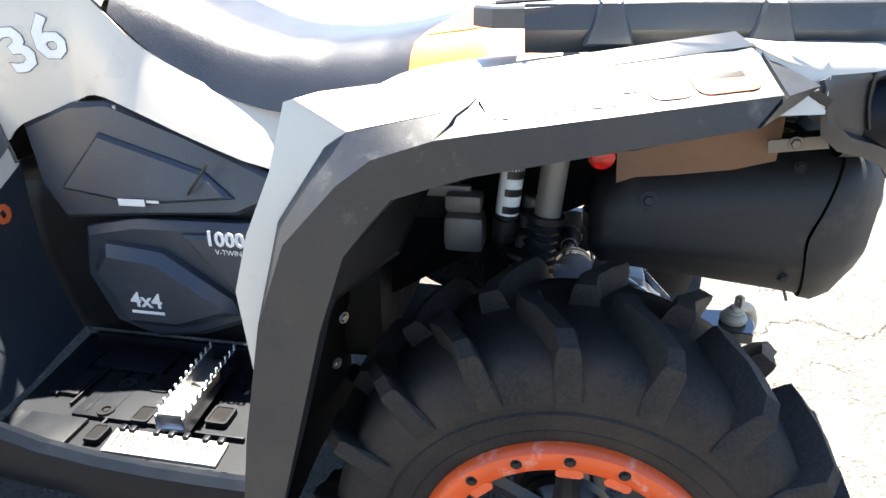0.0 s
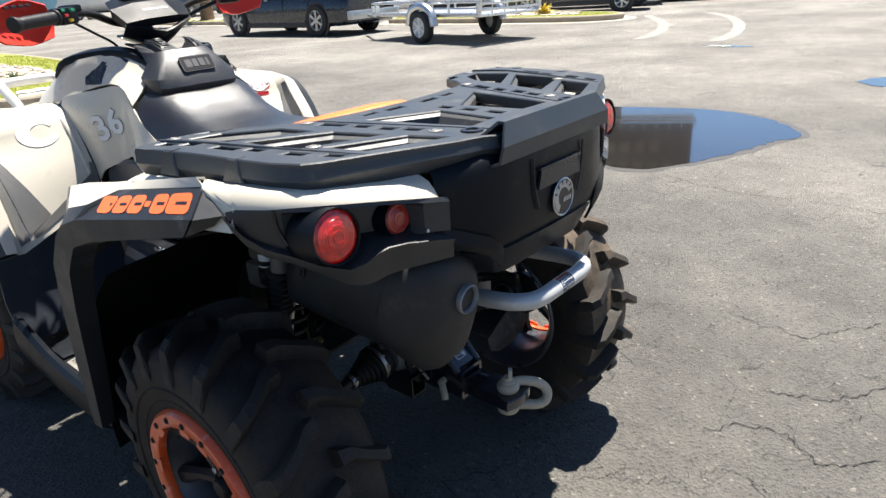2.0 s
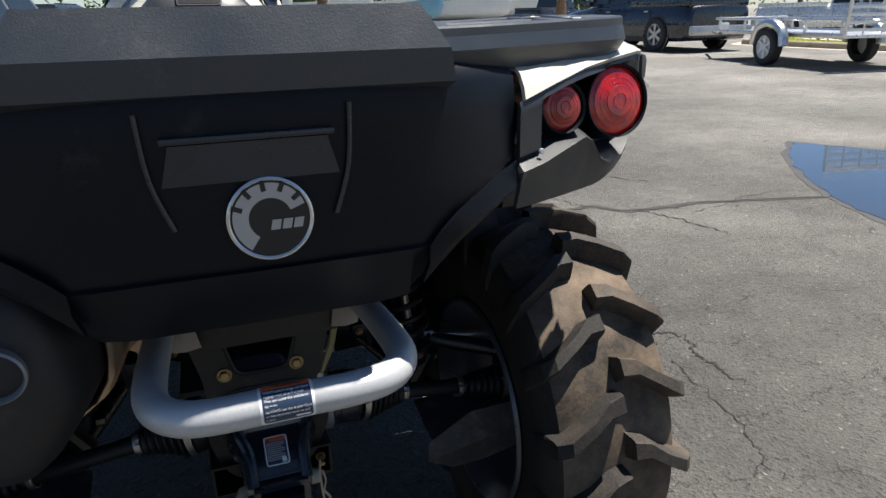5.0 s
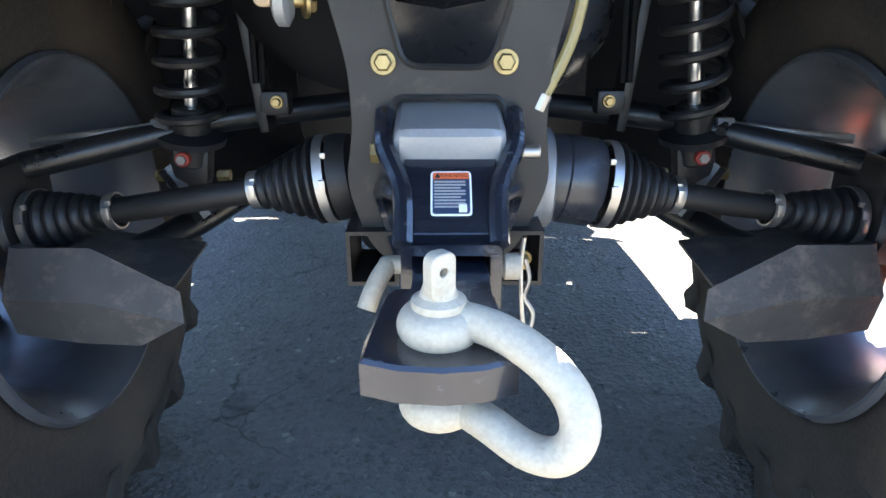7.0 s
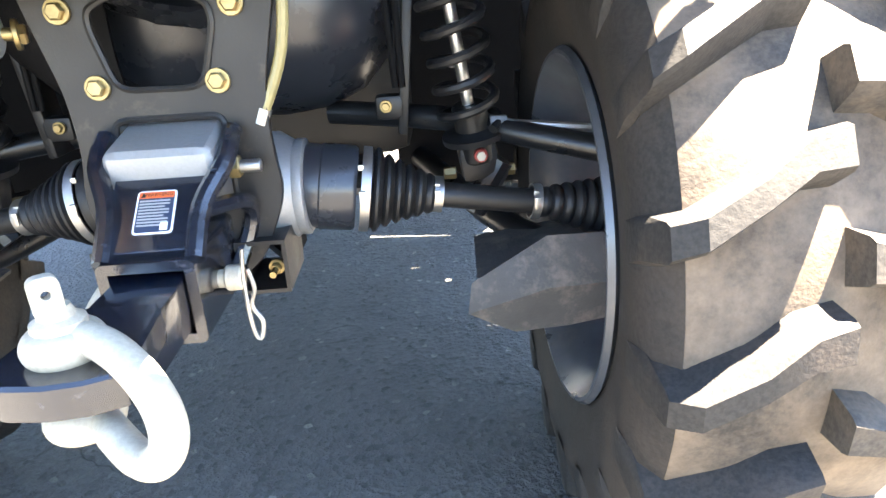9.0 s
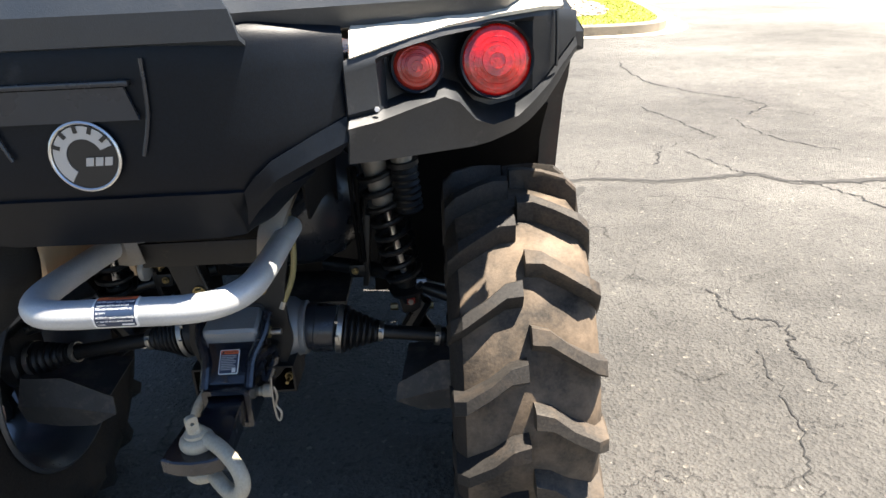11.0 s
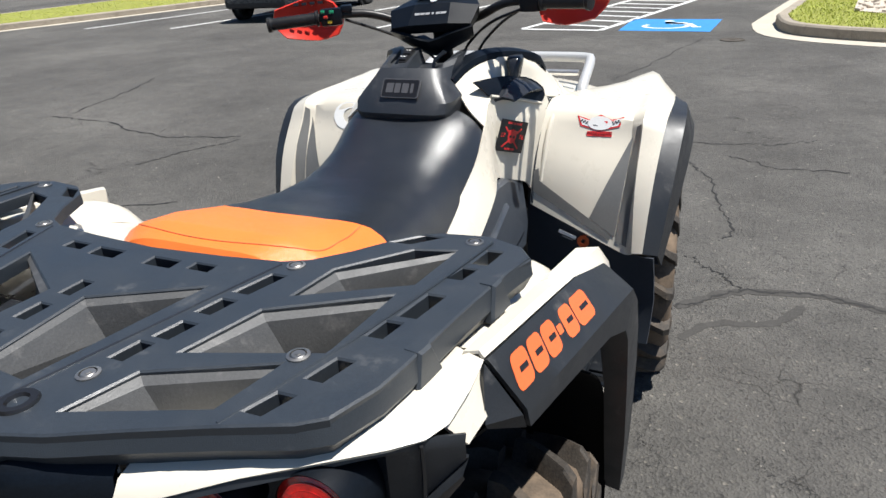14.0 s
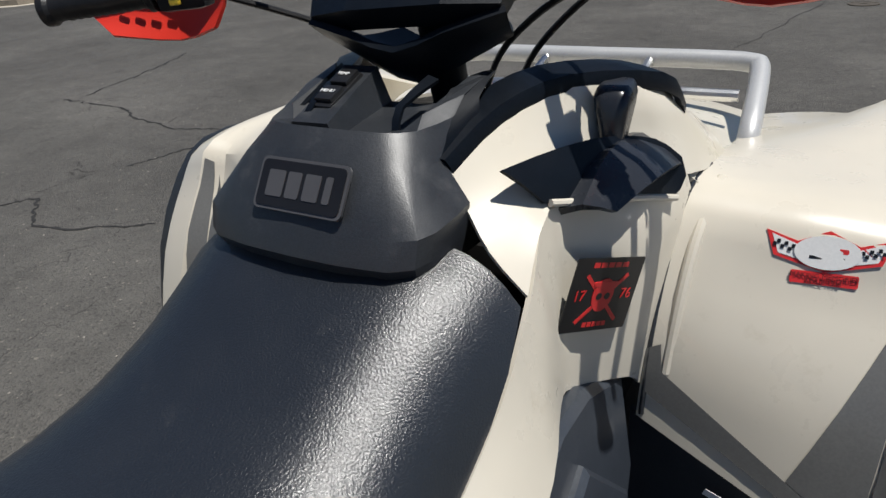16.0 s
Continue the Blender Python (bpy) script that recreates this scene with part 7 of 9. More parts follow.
hm = plane_at((0.0045, -0.1615, 0.4430), (1, 0, 0), (0, 0.77, 0.64))
lab = warning_label(0.034, 0.044, hm, hitch, 0)
for k in range(9):
    part("label_bar", prism(rect(0.026 - 0.004 * (k % 3 == 2), 0.0017, -0.001 - 0.002 * (k % 3 == 2), 0.011 - 0.0031 * k), 0.0002, hm @ Matrix.Translation((0, 0, 0.0014))), "silver_film", lab)
part("label_box", prism(rect(0.0065, 0.0075, 0.0095, -0.0155), 0.0003, hm @ Matrix.Translation((0, 0, 0.0015))), "white_film", lab)
part("hitch_pin", join(tube([(0.062, -0.150, 0.372), (-0.040, -0.150, 0.375), (-0.052, -0.156, 0.374), (-0.062, -0.170, 0.360), (-0.068, -0.178, 0.345)], 0.0085, 4, 12)), "galv", hitch, "bent galvanised hitch pin")
part("hairpin", tube([(0.068, -0.150, 0.400), (0.066, -0.152, 0.375), (0.067, -0.156, 0.345), (0.070, -0.158, 0.318), (0.075, -0.158, 0.314), (0.078, -0.156, 0.330), (0.070, -0.154, 0.345), (0.074, -0.152, 0.362), (0.070, -0.150, 0.380)], 0.0022, 5, 8), "steel", hitch, "wire hairpin clip")
part("hitch_nut", rod((0.050, -0.150, 0.373), (0.066, -0.150, 0.373), 0.012, 16, bevel=0.002), "galv", hitch)
mount = thing("ball_mount", "chipped black steel ball mount pushed into the receiver", "hitch mount")
part("shank", join(box((0.060, 0.23, 0.046), (0.003, -0.195, 0.374), 0.004)), "steel_black", mount)
part("tongue_plate", join(prism([(-0.053, -0.352), (-0.030, -0.361), (-0.004, -0.364), (0.020, -0.361), (0.041, -0.352), (0.040, -0.325), (0.034, -0.262), (0.028, -0.25), (-0.038, -0.25), (-0.045, -0.262), (-0.052, -0.325)], 0.024, Matrix.Translation((0, 0, 0.374)), bevel=0.0025)), "steel_black", mount, "flat chipped black tongue plate")
shackle = thing("bow_shackle", "dull galvanised bow shackle pinned through the tongue plate", "shackle")
path = [(-0.006, -0.322, 0.410), (0.014, -0.328, 0.410), (0.034, -0.342, 0.408), (0.054, -0.359, 0.400), (0.068, -0.372, 0.387), (0.073, -0.379, 0.371), (0.069, -0.381, 0.357), (0.059, -0.377, 0.348), (0.044, -0.367, 0.346), (0.026, -0.350, 0.350), (0.010, -0.332, 0.350), (-0.006, -0.324, 0.350)]
part("bow", tube(path, 0.0116, 5, 20), "galv", shackle, "curved galvanised bow")
for z in (0.406, 0.350):
    part("eye", lathe([(0.008, -0.0125)] + [(0.0150 + 0.0115 * math.cos(radians(a)), 0.0125 * math.sin(radians(a))) for a in range(-90, 91, 15)] + [(0.008, 0.0125), (0.008, -0.0125)], Matrix.Translation((-0.006, -0.322, z)), 32), "galv", shackle)
part("pin", join(rod((-0.006, -0.322, 0.335), (-0.006, -0.322, 0.428), 0.0095, 18), lathe([(0, 0.0), (0.0165, 0.0), (0.0175, 0.002), (0.017, 0.006), (0.012, 0.009), (0.0095, 0.016), (0, 0.016)], Matrix.Translation((-0.006, -0.322, 0.417)), 24)), "galv", shackle, "screw pin with a flat eyed head")
part("pin_head", prism(rect(0.018, 0.030, 0, 0.013, 0.006), 0.009, plane_at((-0.008, -0.325, 0.428), (0.8, 0.6, 0), (0, 0, 1)), holes=[disc(0.003, 10, 0, 0.016)], bevel=0.0015), "galv", shackle)

# grab loop
LOOP_R, LOOP_Y, LOOP_Z = 0.0175, -0.4555, 0.7015
loop_pts = [(0.135, -0.12, 0.672), (0.140, -0.22, 0.684), (0.143, -0.34, 0.694), (0.138, -0.405, 0.699), (0.115, -0.443, LOOP_Z), (0.075, LOOP_Y, LOOP_Z)]
loop = part("grab_loop", tube(loop_pts + [(0.005, LOOP_Y, LOOP_Z)] + [(-x * 0.86 - 0.001, y, z) for x, y, z in loop_pts[::-1]], LOOP_R, 5, 24), "silver", atv, "satin silver rear grab loop")
for side, rows in ((-1, [(0.168, 0.205, 0.800, -0.150), (0.140, 0.172, 0.762, -0.165), (0.104, 0.136, 0.733, -0.185), (0.086, 0.116, 0.698, -0.200), (0.076, 0.112, 0.655, -0.205)]), (1, [(0.166, 0.204, 0.800, -0.150), (0.138, 0.172, 0.762, -0.165), (0.116, 0.152, 0.728, -0.185), (0.102, 0.138, 0.695, -0.200), (0.095, 0.132, 0.652, -0.205)])):
    part("loop_bracket", loft([[(side * a, y, z), (side * (a + b) / 2, y - 0.006, z), (side * b, y, z), (side * (b + 0.003), y + 0.024, z)] for a, b, z, y in rows], -0.004 * side, 3, 1), "duct", loop, "bent dull grey steel bracket", 40)
part("loop_crossbar", box((0.19, 0.006, 0.040), (0.010, -0.196, 0.664), 0.002), "frame", atv)


def wrapped(bm, r):
    """Bend a flat label round the front of the grab loop."""
    for k in range(-11, 12):
        bmesh.ops.bisect_plane(bm, geom=list(bm.verts) + list(bm.edges) + list(bm.faces), plane_co=(0, 0.0021 * k, 0), plane_no=(0, 1, 0))
    for v in bm.verts:
        a = radians(-40) + (v.co.y + 0.023) / LOOP_R
        rr = r + v.co.z
        v.co = Vector((0.005 + v.co.x, LOOP_Y - rr * math.cos(a), LOOP_Z + rr * math.sin(a)))
    return bm


tl = part("warning_label", wrapped(prism(rect(0.052, 0.046, 0, 0, 0.0046), 0.0006, Matrix()), LOOP_R + 0.0002), "white_film", loop, "black warning label with a white edge and orange header")
part("label_field", wrapped(prism(rect(0.0465, 0.0405, 0, 0, 0.003), 0.0003, Matrix()), LOOP_R + 0.0009), "blue_film", tl)
part("label_header", wrapped(prism(rect(0.046, 0.006, 0, 0.0168), 0.0003, Matrix()), LOOP_R + 0.0013), "orange_film", tl)
part("label_writing", wrapped(letters("WARNING", 0.0055, Matrix.Translation((0.003, 0.0168, 0)), 0.0001), LOOP_R + 0.0018), "black_film", tl)
for k, line in enumerate(("NEVER attach cargo or trailer to", "luggage rack to pull a load.", "This can cause the vehicle to", "tip over.", "ALWAYS use the trailer hitch", "or the recovery hook to pull", "a load.")):
    part("label_writing", wrapped(letters(line, 0.0036, Matrix.Translation((-0.0215, 0.0105 - 0.0042 * k - (0.0012 if k > 3 else 0), 0)), 0.0001, "LEFT"), LOOP_R + 0.0014), "white_film", tl)
part("label_bar", wrapped(prism(rect(0.014, 0.002, 0.014, -0.0165), 0.0002, Matrix()), LOOP_R + 0.0013), "white_film", tl)
# slotted plate and foil behind the loop
part("slotted_plate", prism(rounded([(-0.126, 0.621), (0.129, 0.621), (0.129, 0.650), (-0.126, 0.650)], 0.012), 0.005, Matrix(((1, 0, 0, 0), (0, 0, -1, -0.115), (0, 1, 0, 0), (0, 0, 0, 1))), holes=[rect(0.036, 0.011, -0.102, 0.635, 0.004), rect(0.032, 0.011, 0.106, 0.635, 0.004)]), "frame", atv, "black slotted plate bracket")
part("heat_foil", loft([[(-0.060, -0.05, 0.676), (-0.052, -0.090, 0.670), (0.012, -0.100, 0.668), (0.074, -0.090, 0.670), (0.084, -0.05, 0.676)], [(-0.064, -0.05, 0.725), (-0.056, -0.098, 0.722), (0.012, -0.110, 0.720), (0.078, -0.098, 0.722), (0.088, -0.05, 0.725)], [(-0.066, -0.04, 0.860), (-0.058, -0.085, 0.860), (0.012, -0.095, 0.860), (0.080, -0.085, 0.860), (0.090, -0.04, 0.860)]], 0.004, 4, 3), "foil", atv, "crinkled brown foil heat wrap")

# exhaust on the left
def oval_ring(y, x0, x1, z0, z1, chevron=0.0, n=28):
    """A rounded cross section of the muffler shield, drawn to a narrow keel below; chevron bends its edge."""
    cx, cz, hx, hz = (x0 + x1) / 2, (z0 + z1) / 2, (x1 - x0) / 2, (z1 - z0) / 2
    ring = []
    for k in range(n):
        a = 2 * math.pi * k / n
        c, s = math.cos(a), math.sin(a)
        u, v = math.copysign(abs(c) ** 0.72, c), math.copysign(abs(s) ** 0.80, s)
        ring.append((cx + hx * u * (1.0 if v > -0.3 else 1.0 - 0.6 * (-v - 0.3)), y - chevron * abs(v + 0.1), cz + hz * v))
    return ring


muffler = part("muffler", loft([oval_ring(-0.004, -0.325, -0.220, 0.680, 0.760), oval_ring(-0.010, -0.348, -0.200, 0.660, 0.782), oval_ring(-0.026, -0.360, -0.186, 0.645, 0.802), oval_ring(-0.06, -0.364, -0.180, 0.640, 0.818), oval_ring(-0.18, -0.365, -0.175, 0.628, 0.838), oval_ring(-0.288, -0.364, -0.170, 0.612, 0.858, 0.038)], 0, 1, 3, closed=True, cap=True), "heat", atv, "matt black rounded muffler heat shield", 40)
bmesh_cap = loft([oval_ring(-0.291, -0.367, -0.168, 0.606, 0.861, 0.038), oval_ring(-0.312, -0.367, -0.172, 0.604, 0.860, 0.034), oval_ring(-0.350, -0.352, -0.180, 0.614, 0.852, 0.016), oval_ring(-0.385, -0.325, -0.188, 0.645, 0.838, 0.006), oval_ring(-0.400, -0.296, -0.200, 0.695, 0.818), oval_ring(-0.404, -0.270, -0.215, 0.73, 0.79)], 0, 1, 2, closed=True, cap=True)
part("muffler_cap", bmesh_cap, "heat", muffler, "tapered black muffler end cap", 40)
part("muffler_can", loft([[(-0.300, -0.310, 0.606), (-0.262, -0.305, 0.610), (-0.205, -0.22, 0.630), (-0.148, -0.13, 0.652)], [(-0.185, -0.312, 0.660), (-0.168, -0.300, 0.670), (-0.155, -0.22, 0.680), (-0.138, -0.13, 0.700)], [(-0.163, -0.312, 0.740), (-0.160, -0.300, 0.750), (-0.150, -0.22, 0.760), (-0.135, -0.13, 0.770)], [(-0.175, -0.312, 0.83), (-0.172, -0.300, 0.84), (-0.160, -0.22, 0.85), (-0.150, -0.13, 0.85)]], 0.004, 3, 3), "can", muffler, "heat-browned inner side of the muffler")
part("tail_pipe", lathe([(0.0, -0.045), (0.022, -0.045), (0.024, -0.03), (0.027, -0.03), (0.028, 0.010), (0.026, 0.012), (0.024, 0.008), (0.0225, -0.04), (0.0, -0.04)], axis_matrix((-0.243, -0.402, 0.758), (-0.240, -0.50, 0.750)), 28), "casting", muffler, "short round tail pipe")
part("shield_screw", join(bolt((-0.361, -0.080, 0.775), (-1, 0, 0.3), 0.008, 0.004), lathe([(0.010, 0), (0.014, 0.002), (0.014, 0.004), (0.010, 0.004)], axis_matrix((-0.358, -0.080, 0.774), (-1, -0.080, 0.96)), 24)), "frame", muffler)
for y, z in ((-0.28, 0.665), (-0.27, 0.83)):
    part("shield_screw", bolt((-0.345, y, z), (-1, 0, -0.4 if z < 0.7 else 0.4), 0.006, 0.004), "frame", muffler)
part("exhaust_strap", tube([(-0.18, -0.10, 0.86), (-0.20, -0.20, 0.87), (-0.19, -0.30, 0.86)], 0.007, 3, 8), "casting", atv)
part("exhaust_tab", box((0.03, 0.10, 0.004), (-0.245, -0.10, 0.634), 0.001), "duct", atv)
shield = part("tan_shield", loft([[(-0.334, -0.030, 0.888), (-0.336, -0.12, 0.888), (-0.336, -0.24, 0.905)], [(-0.338, -0.032, 0.832), (-0.342, -0.12, 0.852), (-0.342, -0.24, 0.880)], [(-0.336, -0.036, 0.780), (-0.338, -0.12, 0.800), (-0.338, -0.24, 0.835)]], 0.004, 3, 2), "tan", atv, "tan inner fender strip above the muffler")
part("shield_lug", join(box((0.006, 0.09, 0.018), (-0.366, -0.262, 0.868), 0.002, (-8, 0, 0)), bolt((-0.369, -0.25, 0.868), (-1, 0, 0), 0.007, 0.005)), "duct", shield)
part("reflector", moved(lathe([(0, 0.012), (0.016, 0.010), (0.020, 0.004), (0.020, 0), (0, 0)], Matrix(), 28), axis_matrix((-0.335, -0.012, 0.829), (-1.0, -0.112, 0.754))), "lens_red", atv, "round red side reflector")
part("reflector", moved(lathe([(0, 0.012), (0.016, 0.010), (0.020, 0.004), (0.020, 0), (0, 0)], Matrix(), 28), axis_matrix((0.335, -0.012, 0.829), (1.0, -0.112, 0.754))), "lens_red", atv)
part("box_bracket", join(box((0.05, 0.066, 0.062), (-0.275, 0.192, 0.675), 0.012), box((0.04, 0.060, 0.030), (-0.265, 0.195, 0.722), 0.008), box((0.012, 0.09, 0.02), (-0.255, 0.23, 0.735), 0.003)), "duct", atv, "grey bracket behind the shock")

# ---------------------------------------------------------------- bars, dash, controls
before_bars = set(bpy.data.objects)
bars = part("handlebar", tube([(-0.42, 0.868, 1.258), (-0.32, 0.905, 1.262), (-0.20, 0.965, 1.262), (-0.10, 1.010, 1.225), (0, 1.02, 1.205), (0.10, 1.010, 1.225), (0.20, 0.965, 1.262), (0.32, 0.905, 1.262), (0.42, 0.868, 1.258)], 0.011, 5, 14), "frame", atv, "black handlebar with red hand guards")
part("steering_stem", rod((0, 1.03, 1.10), (0, 1.01, 1.215), 0.024, 20), "frame", bars)
dash = part("dash_pod", loft([[(-0.110, 0.925, 1.222), (-0.055, 0.905, 1.228), (0.055, 0.905, 1.228), (0.110, 0.925, 1.222)], [(-0.125, 0.970, 1.262), (-0.050, 0.962, 1.274), (0.050, 0.962, 1.274), (0.125, 0.970, 1.262)],
                              [(-0.095, 1.040, 1.280), (-0.045, 1.045, 1.294), (0.045, 1.045, 1.294), (0.095, 1.040, 1.280)], [(-0.060, 1.090, 1.262), (-0.03, 1.098, 1.27), (0.03, 1.098, 1.27), (0.060, 1.090, 1.262)]], 0.03, 1, 1), "plastic", bars, "black angular dash pod", 12)
part("dash_hood", loft([[(-0.112, 0.930, 1.220), (-0.05, 0.912, 1.205), (0, 0.905, 1.190), (0.05, 0.912, 1.205), (0.112, 0.930, 1.220)], [(-0.100, 0.975, 1.190), (-0.045, 0.955, 1.165), (0, 0.950, 1.150), (0.045, 0.955, 1.165), (0.100, 0.975, 1.190)], [(-0.07, 1.06, 1.185), (-0.03, 1.06, 1.165), (0, 1.06, 1.155), (0.03, 1.06, 1.165), (0.07, 1.06, 1.185)]], 0.008, 2, 2), "plastic", bars)
dm = plane_at((0, 0.936, 1.2510), (1, 0, 0), (0, 0.82, 0.48))
for k, w in enumerate((0.014, 0.012, 0.012, 0.006, 0.012, 0.015)):
    part("dash_mark", prism(rect(w, 0.011, -0.036 + 0.0145 * k, 0, 0.002), 0.0006, dm @ Matrix.Translation((0, 0, 0.0015))), "silver_film", dash)
part("dash_screen", prism(rect(0.12, 0.05, 0, 0, 0.012), 0.004, plane_at((0, 1.010, 1.2880), (1, 0, 0), (0, 1, 0.22))), "car_glass", dash)
part("dash_button", prism(disc(0.009, 20), 0.003, plane_at((0.0, 0.972, 1.2795), (1, 0, 0), (0, 1, 0.3))), "white_film", dash)
for sx in (1, -1):
    a, b = Vector((sx * 0.30, 0.914, 1.262)), Vector((sx * 0.425, 0.866, 1.258))
    d = (b - a).normalized()
    prof = [(0, 0), (0.021, 0), (0.021, 0.006), (0.0165, 0.009)]
    for k in range(10):
        prof += [(0.0168, 0.012 + 0.010 * k), (0.0155, 0.017 + 0.010 * k)]
    prof += [(0.0165, 0.118), (0.020, 0.122), (0.020, 0.130), (0, 0.132)]
    part("grip", lathe(prof, axis_matrix(a, b), 24), "boot", bars, "black rubber grip")
    part("control_box", join(box((0.055, 0.042, 0.045), (sx * 0.272, 0.930, 1.262), 0.008, (0, 0, -sx * 22)), box((0.03, 0.05, 0.02), (sx * 0.24, 0.955, 1.278), 0.006, (0, 0, -sx * 22))), "plastic", bars)
    part("brake_lever", tube([(sx * 0.26, 0.965, 1.262), (sx * 0.33, 0.955, 1.258), (sx * 0.41, 0.915, 1.254)], 0.006, 4, 8), "frame", bars)
    part("hand_guard", loft([[(sx * 0.285, 0.985, 1.296), (sx * 0.345, 0.992, 1.315), (sx * 0.44, 0.945, 1.290)], [(sx * 0.270, 1.000, 1.250), (sx * 0.345, 1.008, 1.250), (sx * 0.455, 0.955, 1.248)], [(sx * 0.285, 0.985, 1.208), (sx * 0.345, 0.985, 1.195), (sx * 0.42, 0.950, 1.210)]], 0.005, 3, 3), "red_plastic", bars, "glossy red hand guard")
    for k in range(5):
        part("guard_vent", box((0.014, 0.004, 0.008), (sx * (0.305 + 0.020 * k), 0.993 - 0.007 * k, 1.298), 0.002, (-20, 0, -sx * 12)), "black_film", bars)
    part("guard_arm", tube([(sx * 0.19, 0.975, 1.262), (sx * 0.23, 0.998, 1.262), (sx * 0.30, 1.004, 1.255)], 0.007, 3, 8), "frame", bars)
for dx, dz, mt in ((-0.012, 0.014, "green_plastic"), (-0.006, 0.0, "red_plastic"), (0.004, -0.013, "yellow_plastic"), (0.012, 0.012, "green_plastic")):
    part("switch_button", box((0.011, 0.010, 0.008), (-0.272 + dx * 1.0, 0.907, 1.264 + dz), 0.002, (0, 0, 22)), mt, bars)
for pts in ([(-0.25, 0.96, 1.25), (-0.16, 1.02, 1.20), (-0.08, 1.06, 1.15), (-0.04, 1.12, 1.08)], [(0.25, 0.96, 1.25), (0.17, 1.03, 1.21), (0.10, 1.06, 1.15), (0.05, 1.12, 1.08)], [(0.24, 0.95, 1.245), (0.15, 0.98, 1.215), (0.07, 1.04, 1.16), (0.02, 1.10, 1.10)]):
    part("cable", tube(pts, 0.004, 5, 8), "boot", bars)
turn = Matrix.Translation((0, 1.02, 0)) @ Matrix.Rotation(radians(6), 4, "Z") @ Matrix.Translation((0, -0.98, 0.010)) @ Matrix.Translation((0, 0, 1.2)) @ Matrix.Rotation(radians(-2.4), 4, "Y") @ Matrix.Translation((0, 0, -1.2))
for ob in set(bpy.data.objects) - before_bars:
    for v in ob.data.vertices:
        if v.co.x < -0.15:
            v.co.x = -0.15 + (v.co.x + 0.15) * 1.10
    ob.data.transform(turn)
part("dash_well", loft([[(-0.10, 0.95, 1.12), (0.10, 0.95, 1.12)], [(-0.13, 1.05, 1.105), (0.13, 1.05, 1.105)], [(-0.19, 1.16, 1.07), (0.19, 1.16, 1.07)]], 0.004, 1, 1), "plastic_gloss", atv)


# ================================================================ the car park
def flat_grid(x0, x1, y0, y1, n):
    bm = bmesh.new()
    bmesh.ops.create_grid(bm, x_segments=n, y_segments=n, size=0.5)
    for v in bm.verts:
        v.co = Vector((x0 + (v.co.x + 0.5) * (x1 - x0), y0 + (v.co.y + 0.5) * (y1 - y0), 0.0))
    return bm


ground = tagged(finish(flat_grid(-400, 400, -400, 400, 2), M["asphalt"], "ground"), "weathered grey asphalt car park with cracks", "asphalt", kind="structure")

# cracks: thin broken ribbons along rough lines
rng = random.Random(4)
CRACKS = [
    ((0.62, 1.86), (0.85, 2.07), (1.19, 2.13), (1.54, 2.04), (1.97, 2.09), (2.13, 1.93), (2.64, 1.90), (3.4, 1.7)),
    ((2.40, 6.2), (2.25, 5.33), (2.41, 4.45), (2.68, 4.05), (2.79, 3.72), (2.53, 3.43)),
    ((1.28, 0.86), (1.30, 0.68), (1.42, 0.59), (1.37, 0.44), (1.38, 0.27)),
    ((1.92, 3.87), (2.03, 3.23), (2.08, 2.83)), ((1.79, 2.58), (1.89, 2.29), (1.97, 2.09)), ((2.39, 3.34), (2.42, 2.88), (2.62, 2.42)),
    ((2.18, 1.97), (2.27, 1.72), (2.34, 1.40)), ((1.56, 2.33), (1.65, 2.60), (1.83, 2.76)),
]
CRACKS_WEST = [
    ((-5.72, 3.81), (-4.94, 3.75), (-3.83, 3.49), (-3.12, 3.61)), ((-3.66, 1.82), (-3.49, 2.19), (-3.02, 1.96), (-2.47, 2.23)),
    ((-3.43, 2.77), (-3.28, 3.13), (-3.06, 3.54)), ((-5.6, 3.95), (-5.92, 4.95), (-6.27, 5.72)), ((0.38, 4.25), (0.91, 4.32), (1.26, 4.50)),
    ((0.44, 3.83), (0.60, 3.60), (0.77, 2.88), (0.77, 2.61)), ((0.61, 2.37), (0.74, 2.25), (0.86, 2.07)), ((0.73, 4.02), (0.98, 3.82), (1.41, 3.84)),
    ((-0.55, 6.38), (-0.34, 7.15), (0.15, 9.36)),
]
CRACKS_EAST = [
    ((2.44, 1.76), (3.21, 1.93), (3.77, 1.60)), ((1.27, 0.48), (1.21, 0.13), (1.14, -0.10)), ((3.10, 0.68), (2.93, 0.09), (2.97, -0.43), (2.94, -0.64), (3.07, -1.02), (2.92, -1.42), (3.1, -2.4)),
    ((3.5, 7.75), (5.08, 8.12), (5.88, 7.01)), ((1.40, -0.43), (1.37, -0.69), (1.66, -0.91), (1.7, -1.4)), ((0.63, -0.57), (0.75, -0.74), (0.67, -0.89), (0.80, -1.08)),
    ((0.94, -0.65), (1.00, -0.83), (1.23, -1.03)), ((6.2, 3.4), (7.5, 3.9), (8.6, 3.3)), 
]
CRACKS_FINE = []
for k in range(26):  # short wandering cracks under and beside the machine
    p, way = Vector((rng.uniform(-0.6, 1.6), rng.uniform(-1.0, 1.3))), rng.uniform(0, 6.28)
    trail = [tuple(p)]
    for i in range(rng.randint(3, 6)):
        way += rng.uniform(-0.9, 0.9)
        p = p + Vector((math.cos(way), math.sin(way))) * rng.uniform(0.05, 0.13)
        trail.append(tuple(p))
    CRACKS_FINE.append(trail)
dash = random.Random(12)
